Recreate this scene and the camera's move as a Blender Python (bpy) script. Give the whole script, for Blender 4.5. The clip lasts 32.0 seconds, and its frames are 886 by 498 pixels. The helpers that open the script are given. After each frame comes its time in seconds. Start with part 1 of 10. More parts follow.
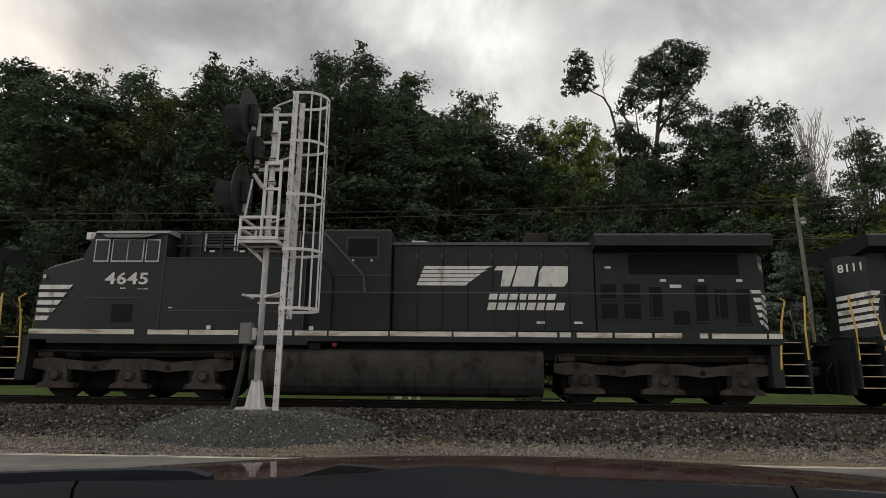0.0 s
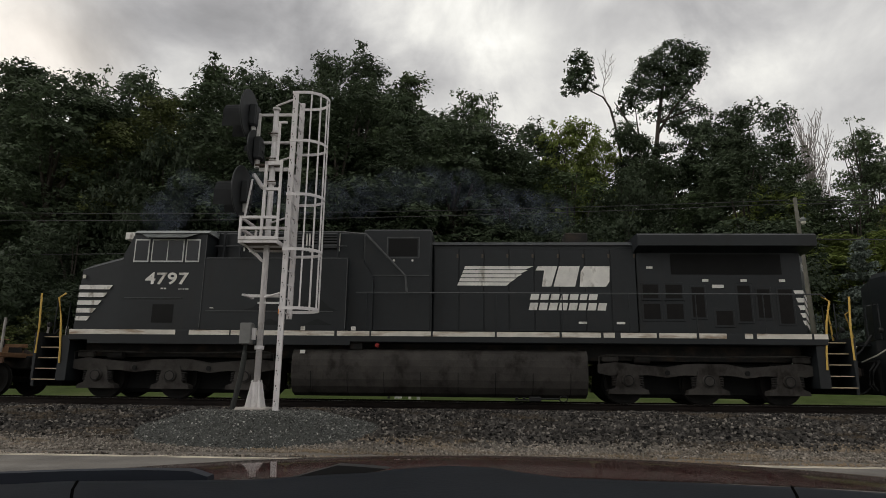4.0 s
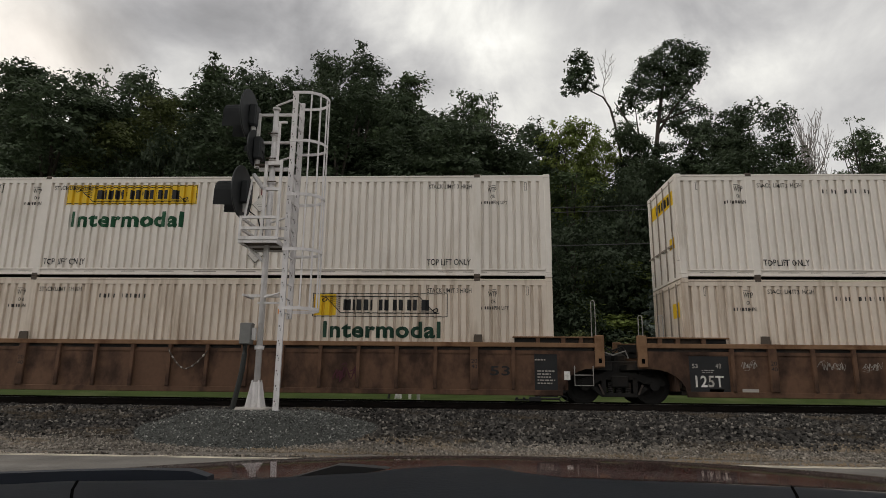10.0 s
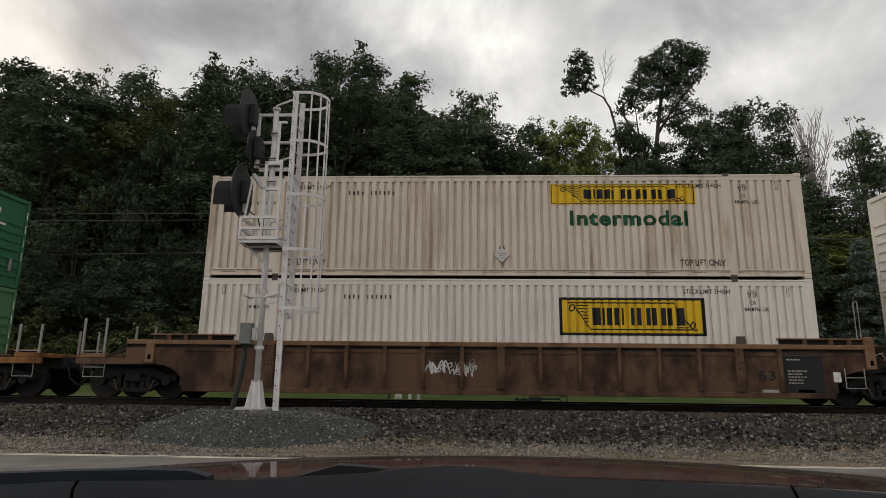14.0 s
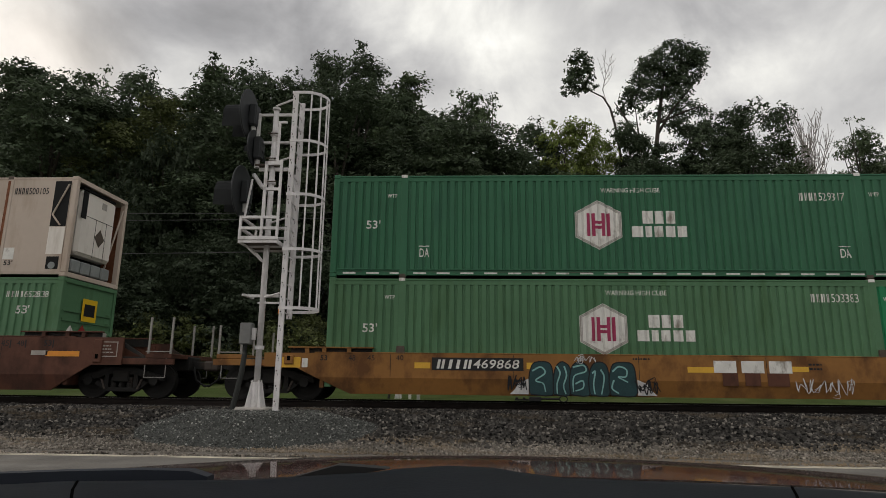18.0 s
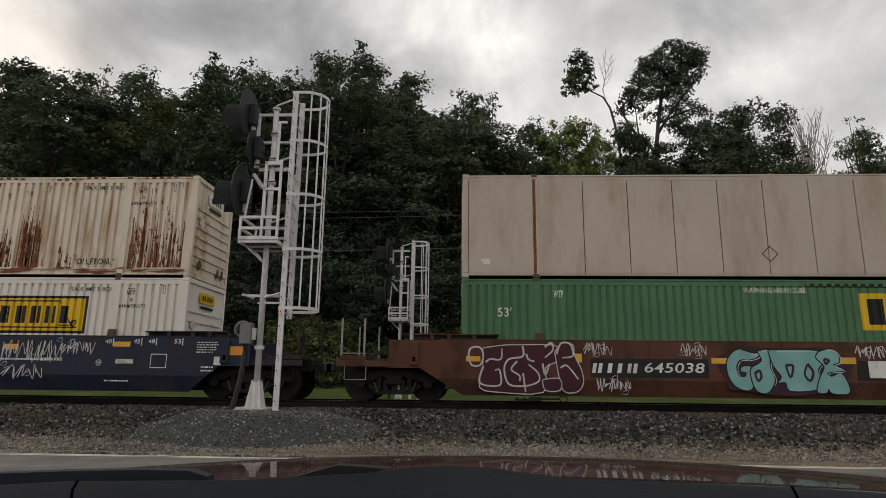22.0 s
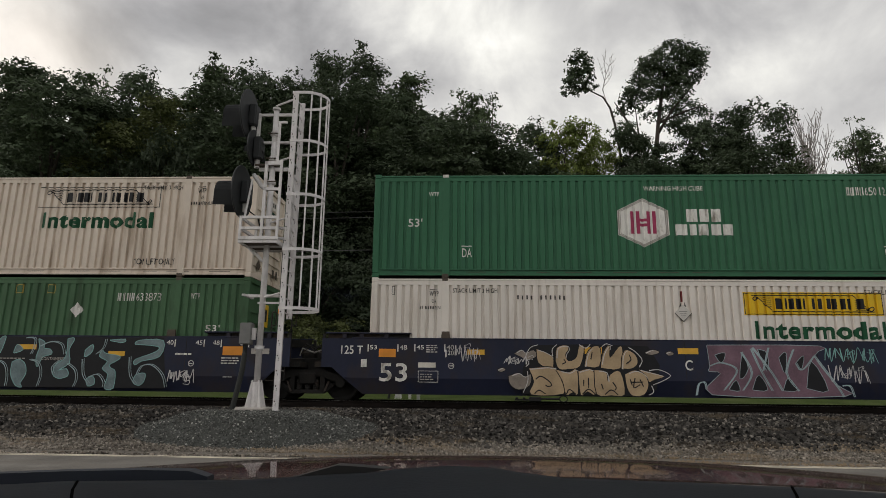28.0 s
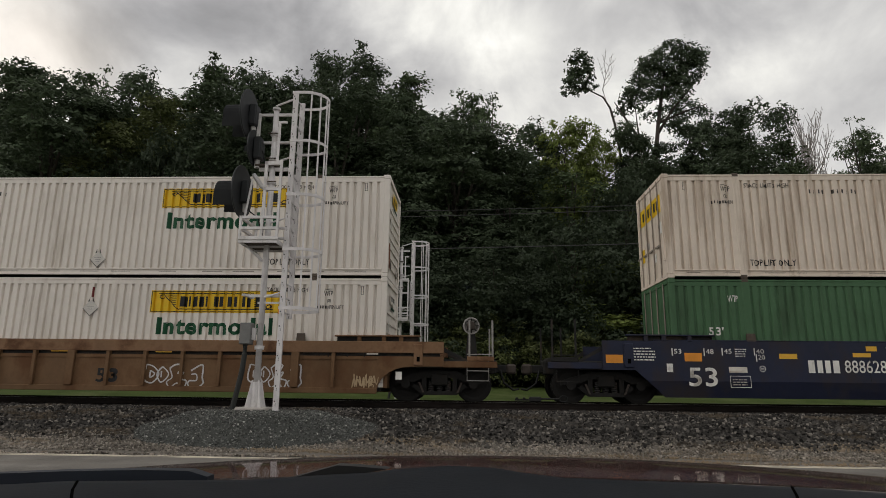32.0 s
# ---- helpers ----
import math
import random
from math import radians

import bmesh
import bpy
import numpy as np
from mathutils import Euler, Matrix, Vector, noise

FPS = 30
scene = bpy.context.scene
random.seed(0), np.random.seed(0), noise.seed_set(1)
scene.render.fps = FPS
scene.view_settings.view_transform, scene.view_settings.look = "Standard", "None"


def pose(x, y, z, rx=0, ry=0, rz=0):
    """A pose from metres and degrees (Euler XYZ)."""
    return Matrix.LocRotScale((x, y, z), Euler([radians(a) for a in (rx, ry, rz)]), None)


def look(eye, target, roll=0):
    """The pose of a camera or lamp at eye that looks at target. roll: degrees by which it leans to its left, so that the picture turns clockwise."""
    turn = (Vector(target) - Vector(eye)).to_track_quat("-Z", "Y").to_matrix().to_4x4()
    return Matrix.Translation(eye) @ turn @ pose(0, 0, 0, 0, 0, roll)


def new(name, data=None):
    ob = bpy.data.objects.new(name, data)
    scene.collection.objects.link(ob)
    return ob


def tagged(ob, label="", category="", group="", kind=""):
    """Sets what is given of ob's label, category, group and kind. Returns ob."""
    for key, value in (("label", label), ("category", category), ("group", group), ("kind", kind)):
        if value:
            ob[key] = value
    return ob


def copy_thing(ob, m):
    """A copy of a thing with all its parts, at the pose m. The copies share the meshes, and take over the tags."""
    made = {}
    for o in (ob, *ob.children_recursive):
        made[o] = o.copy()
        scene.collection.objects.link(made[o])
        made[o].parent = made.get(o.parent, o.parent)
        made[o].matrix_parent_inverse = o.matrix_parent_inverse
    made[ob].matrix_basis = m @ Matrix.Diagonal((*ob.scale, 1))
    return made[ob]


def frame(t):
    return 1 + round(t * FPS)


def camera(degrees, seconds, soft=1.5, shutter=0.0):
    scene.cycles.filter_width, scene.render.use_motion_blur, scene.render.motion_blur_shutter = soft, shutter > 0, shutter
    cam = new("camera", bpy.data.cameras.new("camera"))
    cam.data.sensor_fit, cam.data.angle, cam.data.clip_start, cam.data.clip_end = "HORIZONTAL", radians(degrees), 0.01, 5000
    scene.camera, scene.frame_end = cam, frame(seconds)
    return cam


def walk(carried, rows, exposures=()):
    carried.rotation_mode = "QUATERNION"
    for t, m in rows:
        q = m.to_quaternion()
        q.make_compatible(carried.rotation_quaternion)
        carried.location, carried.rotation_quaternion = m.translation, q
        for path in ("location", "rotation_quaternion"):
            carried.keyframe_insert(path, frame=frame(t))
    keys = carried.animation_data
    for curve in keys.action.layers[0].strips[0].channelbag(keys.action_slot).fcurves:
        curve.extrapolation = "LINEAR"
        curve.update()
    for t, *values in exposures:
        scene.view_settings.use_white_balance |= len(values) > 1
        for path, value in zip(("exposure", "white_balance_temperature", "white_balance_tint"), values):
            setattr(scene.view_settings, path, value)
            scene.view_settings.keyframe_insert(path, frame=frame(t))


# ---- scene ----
# World: track centre line on y = 0, rail heads at z = 0, the train runs towards +x.
cam = camera(71.73, 32.0, soft=0.7, shutter=0.0)
CAM_POSE = pose(0.0, -17.445, 0.505, 102.271, -0.6098, 2.515)
walk(cam, [(0.0, CAM_POSE), (32.0, CAM_POSE)])

# ---- light ----
scene.view_settings.exposure = 0.05
SUN_ELEV, SUN_TURN = radians(30), radians(248)
world = bpy.data.worlds.new("overcast")
scene.world = world
world.use_nodes = True
wn, wl = world.node_tree.nodes, world.node_tree.links
wn.clear()
w_out = wn.new("ShaderNodeOutputWorld")
w_bg = wn.new("ShaderNodeBackground")
w_sky = wn.new("ShaderNodeTexSky")
w_sky.sky_type, w_sky.sun_disc = "NISHITA", False
w_sky.sun_elevation, w_sky.sun_rotation = SUN_ELEV, SUN_TURN
w_sky.dust_density, w_sky.air_density = 3.0, 1.0
w_co = wn.new("ShaderNodeTexCoord")
w_n1 = wn.new("ShaderNodeTexNoise")
w_n1.inputs["Scale"].default_value, w_n1.inputs["Detail"].default_value = 5.2, 8.0
w_n1.inputs["Roughness"].default_value, w_n1.inputs["Distortion"].default_value = 0.55, 0.3
wl.new(w_co.outputs["Generated"], w_n1.inputs["Vector"])


def w_math(op, a, b):
    """A vector or number node of the sky; a and b are sockets or values."""
    node = wn.new("ShaderNodeVectorMath" if op[0] == "v" else "ShaderNodeMath")
    node.operation = op.lstrip("v")
    for i, q in enumerate((a, b)):
        if isinstance(q, bpy.types.NodeSocket):
            wl.new(q, node.inputs[i])
        elif q is not None:
            node.inputs[i].default_value = q
    return node.outputs["Value"] if op in ("vLENGTH",) else node.outputs[0]


# the wind frays the edges of the cloud masses
w_fray = w_math("vSCALE", w_math("vSUBTRACT", w_n1.outputs["Color"], (0.5, 0.5, 0.5)), None)
w_fray.node.inputs["Scale"].default_value = 0.16
w_dir = w_math("vADD", w_co.outputs["Generated"], w_fray)
# cloud masses: direction, width, height, brightness in stops; the broken cover goes on all round
CLOUDS = (((-0.58, 0.693, 0.428), 0.20, 0.17, 0.3), ((-0.482, 0.743, 0.465), 0.14, 0.1, -0.3), ((-0.395, 0.761, 0.515), 0.28, 0.12, -0.75), ((-0.299, 0.823, 0.483), 0.24, 0.15, -0.5),
          ((-0.059, 0.841, 0.538), 0.09, 0.12, 0.22), ((0.083, 0.841, 0.535), 0.14, 0.1, 0.4), ((0.281, 0.797, 0.535), 0.34, 0.12, -0.5), ((0.397, 0.817, 0.417), 0.2, 0.07, 0.35),
          ((0.497, 0.76, 0.419), 0.16, 0.07, -0.25), ((0.511, 0.73, 0.453), 0.1, 0.07, 0.35))
w_sum = w_math("MULTIPLY", w_math("SUBTRACT", w_n1.outputs["Fac"], 0.5), 2.8)
w_first = None
for (cx, cy, cz), wide, high, stops in CLOUDS:
    gap = w_math("vMULTIPLY", w_math("vSUBTRACT", w_dir, (cx, cy, cz)), (1 / wide, 1 / wide, 1 / high))
    fall = wn.new("ShaderNodeMapRange")
    fall.interpolation_type = "SMOOTHSTEP"
    fall.inputs["To Min"].default_value, fall.inputs["To Max"].default_value = 1.0, 0.0
    wl.new(w_math("vLENGTH", gap, None), fall.inputs["Value"])
    w_first = w_first or fall.outputs[0]
    w_sum = w_math("ADD", w_sum, w_math("MULTIPLY", fall.outputs[0], stops))
w_level = w_math("MULTIPLY", w_math("POWER", 2.0, w_sum), 6.3)
w_tone = wn.new("ShaderNodeMapRange")
w_tone.inputs["From Min"].default_value, w_tone.inputs["From Max"].default_value = 4.0, 9.0
wl.new(w_level, w_tone.inputs["Value"])
w_tint = wn.new("ShaderNodeMixRGB")
w_tint.inputs[1].default_value, w_tint.inputs[2].default_value = (0.99, 0.975, 0.985, 1), (1.0, 0.985, 0.93, 1)
wl.new(w_tone.outputs[0], w_tint.inputs[0])
w_warm = wn.new("ShaderNodeMixRGB")
w_warm.inputs[2].default_value = (1.05, 0.97, 0.88, 1)
wl.new(w_first, w_warm.inputs[0])
wl.new(w_tint.outputs[0], w_warm.inputs[1])
w_cloud = w_math("vSCALE", w_warm.outputs[0], None)
wl.new(w_level, w_cloud.node.inputs["Scale"])
w_mix = wn.new("ShaderNodeMixRGB")
w_mix.inputs[0].default_value = 0.97
wl.new(w_sky.outputs[0], w_mix.inputs[1])
wl.new(w_cloud, w_mix.inputs[2])
wl.new(w_mix.outputs[0], w_bg.inputs["Color"])
w_bg.inputs["Strength"].default_value = 0.1
wl.new(w_bg.outputs[0], w_out.inputs[0])

sun_data = bpy.data.lights.new("sun", "SUN")
sun_data.energy, sun_data.angle, sun_data.color = 0.55, radians(20), (1.0, 0.95, 0.88)
sun = new("sun", sun_data)
sun.matrix_basis = look((-60.0, -24.0, 38.0), (0.0, 0.0, 0.0))

# ---- materials ----
MATS = {}


def mat(name, color, rough=0.6, metal=0.0, vary=0.25, scale=3.0, bump=0.0, bump_scale=40.0, dirt=None, dirt_amount=0.0,
        stretch=(1, 1, 1), island=0.0, spec=0.25, coat=0.0, rand=0.0, pale=None, pale_share=0.15):
    """Painted or raw surface with variation at two scales, optional dirt colour in stretched streaks."""
    if name in MATS:
        return MATS[name]
    m = bpy.data.materials.new(name)
    m.use_nodes = True
    n, l = m.node_tree.nodes, m.node_tree.links
    b = n["Principled BSDF"]
    b.inputs["Roughness"].default_value = rough
    b.inputs["Metallic"].default_value = metal
    b.inputs["Specular IOR Level"].default_value = spec
    b.inputs["Coat Weight"].default_value = coat
    co = n.new("ShaderNodeTexCoord")
    n1 = n.new("ShaderNodeTexNoise")
    n1.inputs["Scale"].default_value, n1.inputs["Detail"].default_value = scale, 6.0
    n2 = n.new("ShaderNodeTexNoise")
    n2.inputs["Scale"].default_value, n2.inputs["Detail"].default_value = scale * 11, 3.0
    l.new(co.outputs["Object"], n1.inputs["Vector"])
    l.new(co.outputs["Object"], n2.inputs["Vector"])
    add = n.new("ShaderNodeMath")
    add.operation = "MULTIPLY_ADD"
    add.inputs[1].default_value = 0.35
    l.new(n2.outputs["Fac"], add.inputs[0])
    l.new(n1.outputs["Fac"], add.inputs[2])
    ramp = n.new("ShaderNodeMapRange")
    ramp.inputs["From Min"].default_value, ramp.inputs["From Max"].default_value = 0.4, 0.95
    ramp.inputs["To Min"].default_value, ramp.inputs["To Max"].default_value = 1.0 - vary, 1.0 + vary
    l.new(add.outputs[0], ramp.inputs["Value"])
    last = ramp.outputs[0]
    for source, amount in (("Random Per Island", island), ("Random", rand)):
        if amount:
            g = n.new("ShaderNodeNewGeometry" if source == "Random Per Island" else "ShaderNodeObjectInfo")
            mr = n.new("ShaderNodeMapRange")
            mr.inputs["To Min"].default_value, mr.inputs["To Max"].default_value = 1.0 - amount, 1.0 + amount
            l.new(g.outputs[source], mr.inputs["Value"])
            mul = n.new("ShaderNodeMath")
            mul.operation = "MULTIPLY"
            l.new(last, mul.inputs[0])
            l.new(mr.outputs[0], mul.inputs[1])
            last = mul.outputs[0]
    mix = n.new("ShaderNodeVectorMath")
    mix.operation = "SCALE"
    mix.inputs[0].default_value = color[:3]
    l.new(last, mix.inputs["Scale"])
    out = mix.outputs[0]
    if pale:
        # some of the loose pieces are of a paler kind
        g = n.new("ShaderNodeNewGeometry")
        fr = n.new("ShaderNodeMath")
        fr.operation, fr.inputs[1].default_value = "MULTIPLY", 13.7
        l.new(g.outputs["Random Per Island"], fr.inputs[0])
        fr2 = n.new("ShaderNodeMath")
        fr2.operation = "FRACT"
        l.new(fr.outputs[0], fr2.inputs[0])
        gt = n.new("ShaderNodeMath")
        gt.operation, gt.inputs[1].default_value = "GREATER_THAN", 1.0 - pale_share
        l.new(fr2.outputs[0], gt.inputs[0])
        pm = n.new("ShaderNodeMixRGB")
        pm.inputs[2].default_value = (*pale, 1)
        l.new(gt.outputs[0], pm.inputs[0])
        l.new(out, pm.inputs[1])
        out = pm.outputs[0]
    if dirt:
        mp = n.new("ShaderNodeMapping")
        mp.inputs["Scale"].default_value = stretch
        n3 = n.new("ShaderNodeTexNoise")
        n3.inputs["Scale"].default_value, n3.inputs["Detail"].default_value = 1.0, 7.0
        n3.inputs["Roughness"].default_value = 0.62
        l.new(co.outputs["Object"], mp.inputs["Vector"])
        l.new(mp.outputs[0], n3.inputs["Vector"])
        r3 = n.new("ShaderNodeMapRange")
        r3.inputs["From Min"].default_value = 0.66 - dirt_amount * 0.4
        r3.inputs["From Max"].default_value = 0.76 - dirt_amount * 0.25
        l.new(n3.outputs["Fac"], r3.inputs["Value"])
        mx = n.new("ShaderNodeMixRGB")
        mx.inputs[2].default_value = (*dirt[:3], 1)
        l.new(r3.outputs[0], mx.inputs[0])
        l.new(out, mx.inputs[1])
        out = mx.outputs[0]
        rr = n.new("ShaderNodeMapRange")
        rr.inputs["To Min"].default_value, rr.inputs["To Max"].default_value = rough, min(1, rough + 0.35)
        l.new(r3.outputs[0], rr.inputs["Value"])
        l.new(rr.outputs[0], b.inputs["Roughness"])
    l.new(out, b.inputs["Base Color"])
    if bump:
        bp = n.new("ShaderNodeBump")
        bp.inputs["Strength"].default_value, bp.inputs["Distance"].default_value = bump, 0.02
        n4 = n.new("ShaderNodeTexNoise")
        n4.inputs["Scale"].default_value, n4.inputs["Detail"].default_value = bump_scale, 4.0
        l.new(co.outputs["Object"], n4.inputs["Vector"])
        l.new(n4.outputs["Fac"], bp.inputs["Height"])
        l.new(bp.outputs[0], b.inputs["Normal"])
    MATS[name] = m
    return m


black_paint = mat("black_paint", (0.0122, 0.0147, 0.0168), 0.46, spec=0.36, vary=0.3, scale=0.7, dirt=(0.024, 0.025, 0.0255), dirt_amount=0.3, stretch=(1.5, 1.5, 0.6), bump=0.08, bump_scale=3)
grab_grey = mat("weathered_grey_grab_iron", (0.3, 0.285, 0.265), 0.65, vary=0.25, scale=6)
black_frame = mat("black_underframe", (0.02, 0.019, 0.018), 0.75, vary=0.35, scale=2, dirt=(0.06, 0.045, 0.035), dirt_amount=0.4, stretch=(2, 2, 2))
truck_brown = mat("dusty_truck", (0.066, 0.053, 0.045), 0.8, vary=0.35, scale=2.5, dirt=(0.025, 0.02, 0.018), dirt_amount=0.4, stretch=(2, 2, 1.5), bump=0.2, bump_scale=25)
tread_worn = mat("worn_tread_edge", (0.46, 0.37, 0.24), 0.6, vary=0.3, scale=6)
# louvre colour, also for pale strips that paint lit edges of body seams
louvre_grey = mat("worn_louvre_and_lit_edge_grey", (0.075, 0.078, 0.08), 0.6, vary=0.3, scale=6)
truck_grey = mat("grey_locomotive_truck", (0.046, 0.042, 0.038), 0.75, vary=0.35, scale=2.5, dirt=(0.02, 0.017, 0.015), dirt_amount=0.4, stretch=(2, 2, 1.5), bump=0.2, bump_scale=25)
truck_dark = mat("dark_truck", (0.013, 0.012, 0.011), 0.8, vary=0.35, scale=2.5, dirt=(0.028, 0.022, 0.018), dirt_amount=0.3, stretch=(2, 2, 1.5), bump=0.2, bump_scale=25)
wheel_mat = mat("wheel_steel", (0.01, 0.009, 0.008), 0.7, 0.0, vary=0.3, scale=4)
tread_mat = mat("polished_tread", (0.4, 0.38, 0.36), 0.3, 0.9, vary=0.2)
white_mark = mat("white_marking", (0.72, 0.7, 0.66), 0.55, vary=0.15, scale=4, dirt=(0.3, 0.27, 0.23), dirt_amount=0.3, stretch=(4, 4, 2))
grey_mark = mat("dull_grey_marking", (0.36, 0.33, 0.3), 0.6, vary=0.2, scale=4)
cream_mark = mat("reflective_sill_stripe", (0.66, 0.62, 0.55), 0.5, vary=0.18, scale=3, dirt=(0.32, 0.24, 0.17), dirt_amount=0.42, stretch=(1.2, 1, 6))
yellow_rail = mat("safety_yellow", (0.6, 0.4, 0.1), 0.5, vary=0.2, scale=6)
window_glass = mat("dark_window_glass", (0.012, 0.014, 0.016), 0.06, vary=0.1, spec=0.45)
# pale base colour paints the sky's reflection into the glass
screen_sky_glass = mat("sky_tinted_windscreen_glass", (0.3, 0.31, 0.31), 0.05, vary=0.1, spec=1.0, coat=1.0)
window_trim = mat("aluminium_window_trim", (0.55, 0.55, 0.53), 0.45, 0.0, vary=0.1)
box_grey = mat("dull_grey_box", (0.17, 0.17, 0.165), 0.6, vary=0.2, scale=4)
roof_grey = mat("grey_roof_paint", (0.24, 0.255, 0.25), 0.55, vary=0.2)
grille_brown = mat("dusty_grille", (0.009, 0.008, 0.0075), 0.8, vary=0.3, scale=5)
fan_black = mat("darker_black_paint", (0.0092, 0.0105, 0.0115), 0.6, vary=0.3, scale=3, spec=0.3)
grille_black = mat("grille_black", (0.008, 0.008, 0.008), 0.8, vary=0.2)
lamp_glass = mat("lamp_glass", (0.6, 0.58, 0.5), 0.15, vary=0.1)
red_mark = mat("red_marking", (0.3, 0.035, 0.03), 0.5, vary=0.15)
hose_mat = mat("black_rubber", (0.015, 0.015, 0.015), 0.6, vary=0.2)

boxwhite = mat("white_container_paint", (0.76, 0.705, 0.645), 0.5, vary=0.07, scale=0.8, dirt=(0.6, 0.54, 0.475), dirt_amount=0.28, stretch=(2.5, 2.5, 0.35))
boxcream = mat("weathered_cream_container_paint", (0.68, 0.59, 0.5), 0.55, vary=0.09, scale=0.8, dirt=(0.45, 0.36, 0.28), dirt_amount=0.36, stretch=(2.8, 2.5, 0.3))
boxrust = mat("rusted_white_container_paint", (0.71, 0.615, 0.5), 0.6, vary=0.1, scale=0.9, dirt=(0.45, 0.3, 0.185), dirt_amount=0.42, stretch=(3, 2.5, 0.35))
boxgreen = mat("dark_green_container_paint", (0.036, 0.135, 0.07), 0.42, vary=0.12, scale=0.7, dirt=(0.04, 0.125, 0.075), dirt_amount=0.3, stretch=(2, 2, 0.4))
boxgreen2 = mat("faded_green_container_paint", (0.085, 0.185, 0.095), 0.5, vary=0.12, scale=0.7, dirt=(0.075, 0.155, 0.075), dirt_amount=0.36, stretch=(2, 2, 0.4))
boxgreen4 = mat("olive_green_container_paint", (0.06, 0.13, 0.064), 0.55, vary=0.14, scale=0.7, dirt=(0.05, 0.09, 0.05), dirt_amount=0.36, stretch=(2, 2, 0.4))
boxgreen3 = mat("fresh_green_patch_paint", (0.018, 0.22, 0.09), 0.4, vary=0.1, scale=0.8)
boxtan = mat("tan_reefer_panel", (0.52, 0.43, 0.36), 0.55, vary=0.08, scale=0.5, dirt=(0.42, 0.33, 0.26), dirt_amount=0.36, stretch=(1.2, 1.2, 0.35))
casting_mat = mat("corner_casting_steel", (0.09, 0.07, 0.055), 0.7, vary=0.3, scale=8)
rust_wash = mat("rust_wash", (0.4, 0.22, 0.11), 0.8, vary=0.3, scale=5)
rust_patch = mat("rust_stain", (0.185, 0.07, 0.034), 0.85, vary=0.4, scale=6)
jy = mat("yellow_decal", (0.72, 0.46, 0.02), 0.45, vary=0.08, scale=2)
jy_old = mat("faded_yellow_decal", (0.46, 0.33, 0.08), 0.55, vary=0.15, scale=2, dirt=(0.4, 0.33, 0.22), dirt_amount=0.35, stretch=(5, 5, 1))
bar_steel = mat("rusty_locking_bar", (0.26, 0.225, 0.19), 0.7, vary=0.35, scale=5)
ink = mat("black_decal", (0.014, 0.014, 0.016), 0.5, vary=0.1)
grey_ink = mat("faded_lettering", (0.06, 0.055, 0.05), 0.6, vary=0.2)
green_ink = mat("dark_green_lettering", (0.009, 0.04, 0.023), 0.6, vary=0.1)
green_ink2 = mat("bright_green_lettering", (0.01, 0.075, 0.032), 0.6, vary=0.1)
magenta = mat("magenta_emblem", (0.34, 0.04, 0.1), 0.45, vary=0.1)
navy_ink = mat("navy_decal", (0.015, 0.03, 0.13), 0.45, vary=0.1)
orange_mark = mat("orange_marking", (0.72, 0.28, 0.04), 0.5, vary=0.15)
placard_paint = mat("scuffed_placard_paint", (0.6, 0.57, 0.53), 0.55, vary=0.12, scale=4)
dull_red = mat("dull_red_mark", (0.16, 0.03, 0.03), 0.6, vary=0.2, scale=5)
amber_mark = mat("amber_reflector", (0.7, 0.4, 0.05), 0.45, vary=0.15)

car_rust = mat("brown_well_paint", (0.122, 0.066, 0.04), 0.72, vary=0.28, scale=0.9, dirt=(0.04, 0.024, 0.018), dirt_amount=0.52, stretch=(1.1, 1.1, 0.7), bump=0.1, bump_scale=8)
car_chord = mat("tan_brown_chord_paint", (0.22, 0.125, 0.068), 0.68, vary=0.25, scale=1.2, dirt=(0.11, 0.055, 0.03), dirt_amount=0.4, stretch=(1.2, 1.2, 1.2))
car_yellow = mat("ochre_well_paint", (0.27, 0.125, 0.035), 0.62, vary=0.2, scale=0.8, dirt=(0.13, 0.06, 0.025), dirt_amount=0.42, stretch=(1.2, 1.2, 0.8), bump=0.08, bump_scale=6)
car_tan = mat("tan_well_paint", (0.15, 0.085, 0.042), 0.68, vary=0.25, scale=0.8, dirt=(0.12, 0.06, 0.03), dirt_amount=0.45, stretch=(1.2, 1.2, 0.8), bump=0.08, bump_scale=6)
car_brown = mat("red_brown_well_paint", (0.105, 0.042, 0.026), 0.65, vary=0.22, scale=0.8, dirt=(0.06, 0.03, 0.022), dirt_amount=0.42, stretch=(1.2, 1.2, 0.8), bump=0.08, bump_scale=6)
car_blue = mat("navy_well_paint", (0.017, 0.0205, 0.043), 0.5, vary=0.22, scale=0.8, dirt=(0.035, 0.03, 0.035), dirt_amount=0.4, stretch=(1.2, 1.2, 0.8), bump=0.05, bump_scale=6)
stencil_black = mat("black_stencil_panel", (0.02, 0.02, 0.021), 0.6, vary=0.2)

galv = mat("galvanised_steel", (0.66, 0.635, 0.63), 0.5, 0.0, vary=0.14, scale=5, dirt=(0.4, 0.36, 0.33), dirt_amount=0.25, stretch=(4, 4, 2), bump=0.05, bump_scale=60)
alu = mat("aluminium_ladder", (0.68, 0.65, 0.65), 0.45, 0.0, vary=0.12, scale=6)
signal_black = mat("matt_black_signal_paint", (0.028, 0.03, 0.032), 0.6, vary=0.2, scale=4)
conduit_mat = mat("dark_conduit", (0.03, 0.032, 0.03), 0.6, vary=0.2)
concrete = mat("pale_concrete", (0.42, 0.39, 0.36), 0.9, vary=0.2, scale=6, bump=0.3)
lens_dark = mat("unlit_lens", (0.02, 0.02, 0.02), 0.1, vary=0.1)

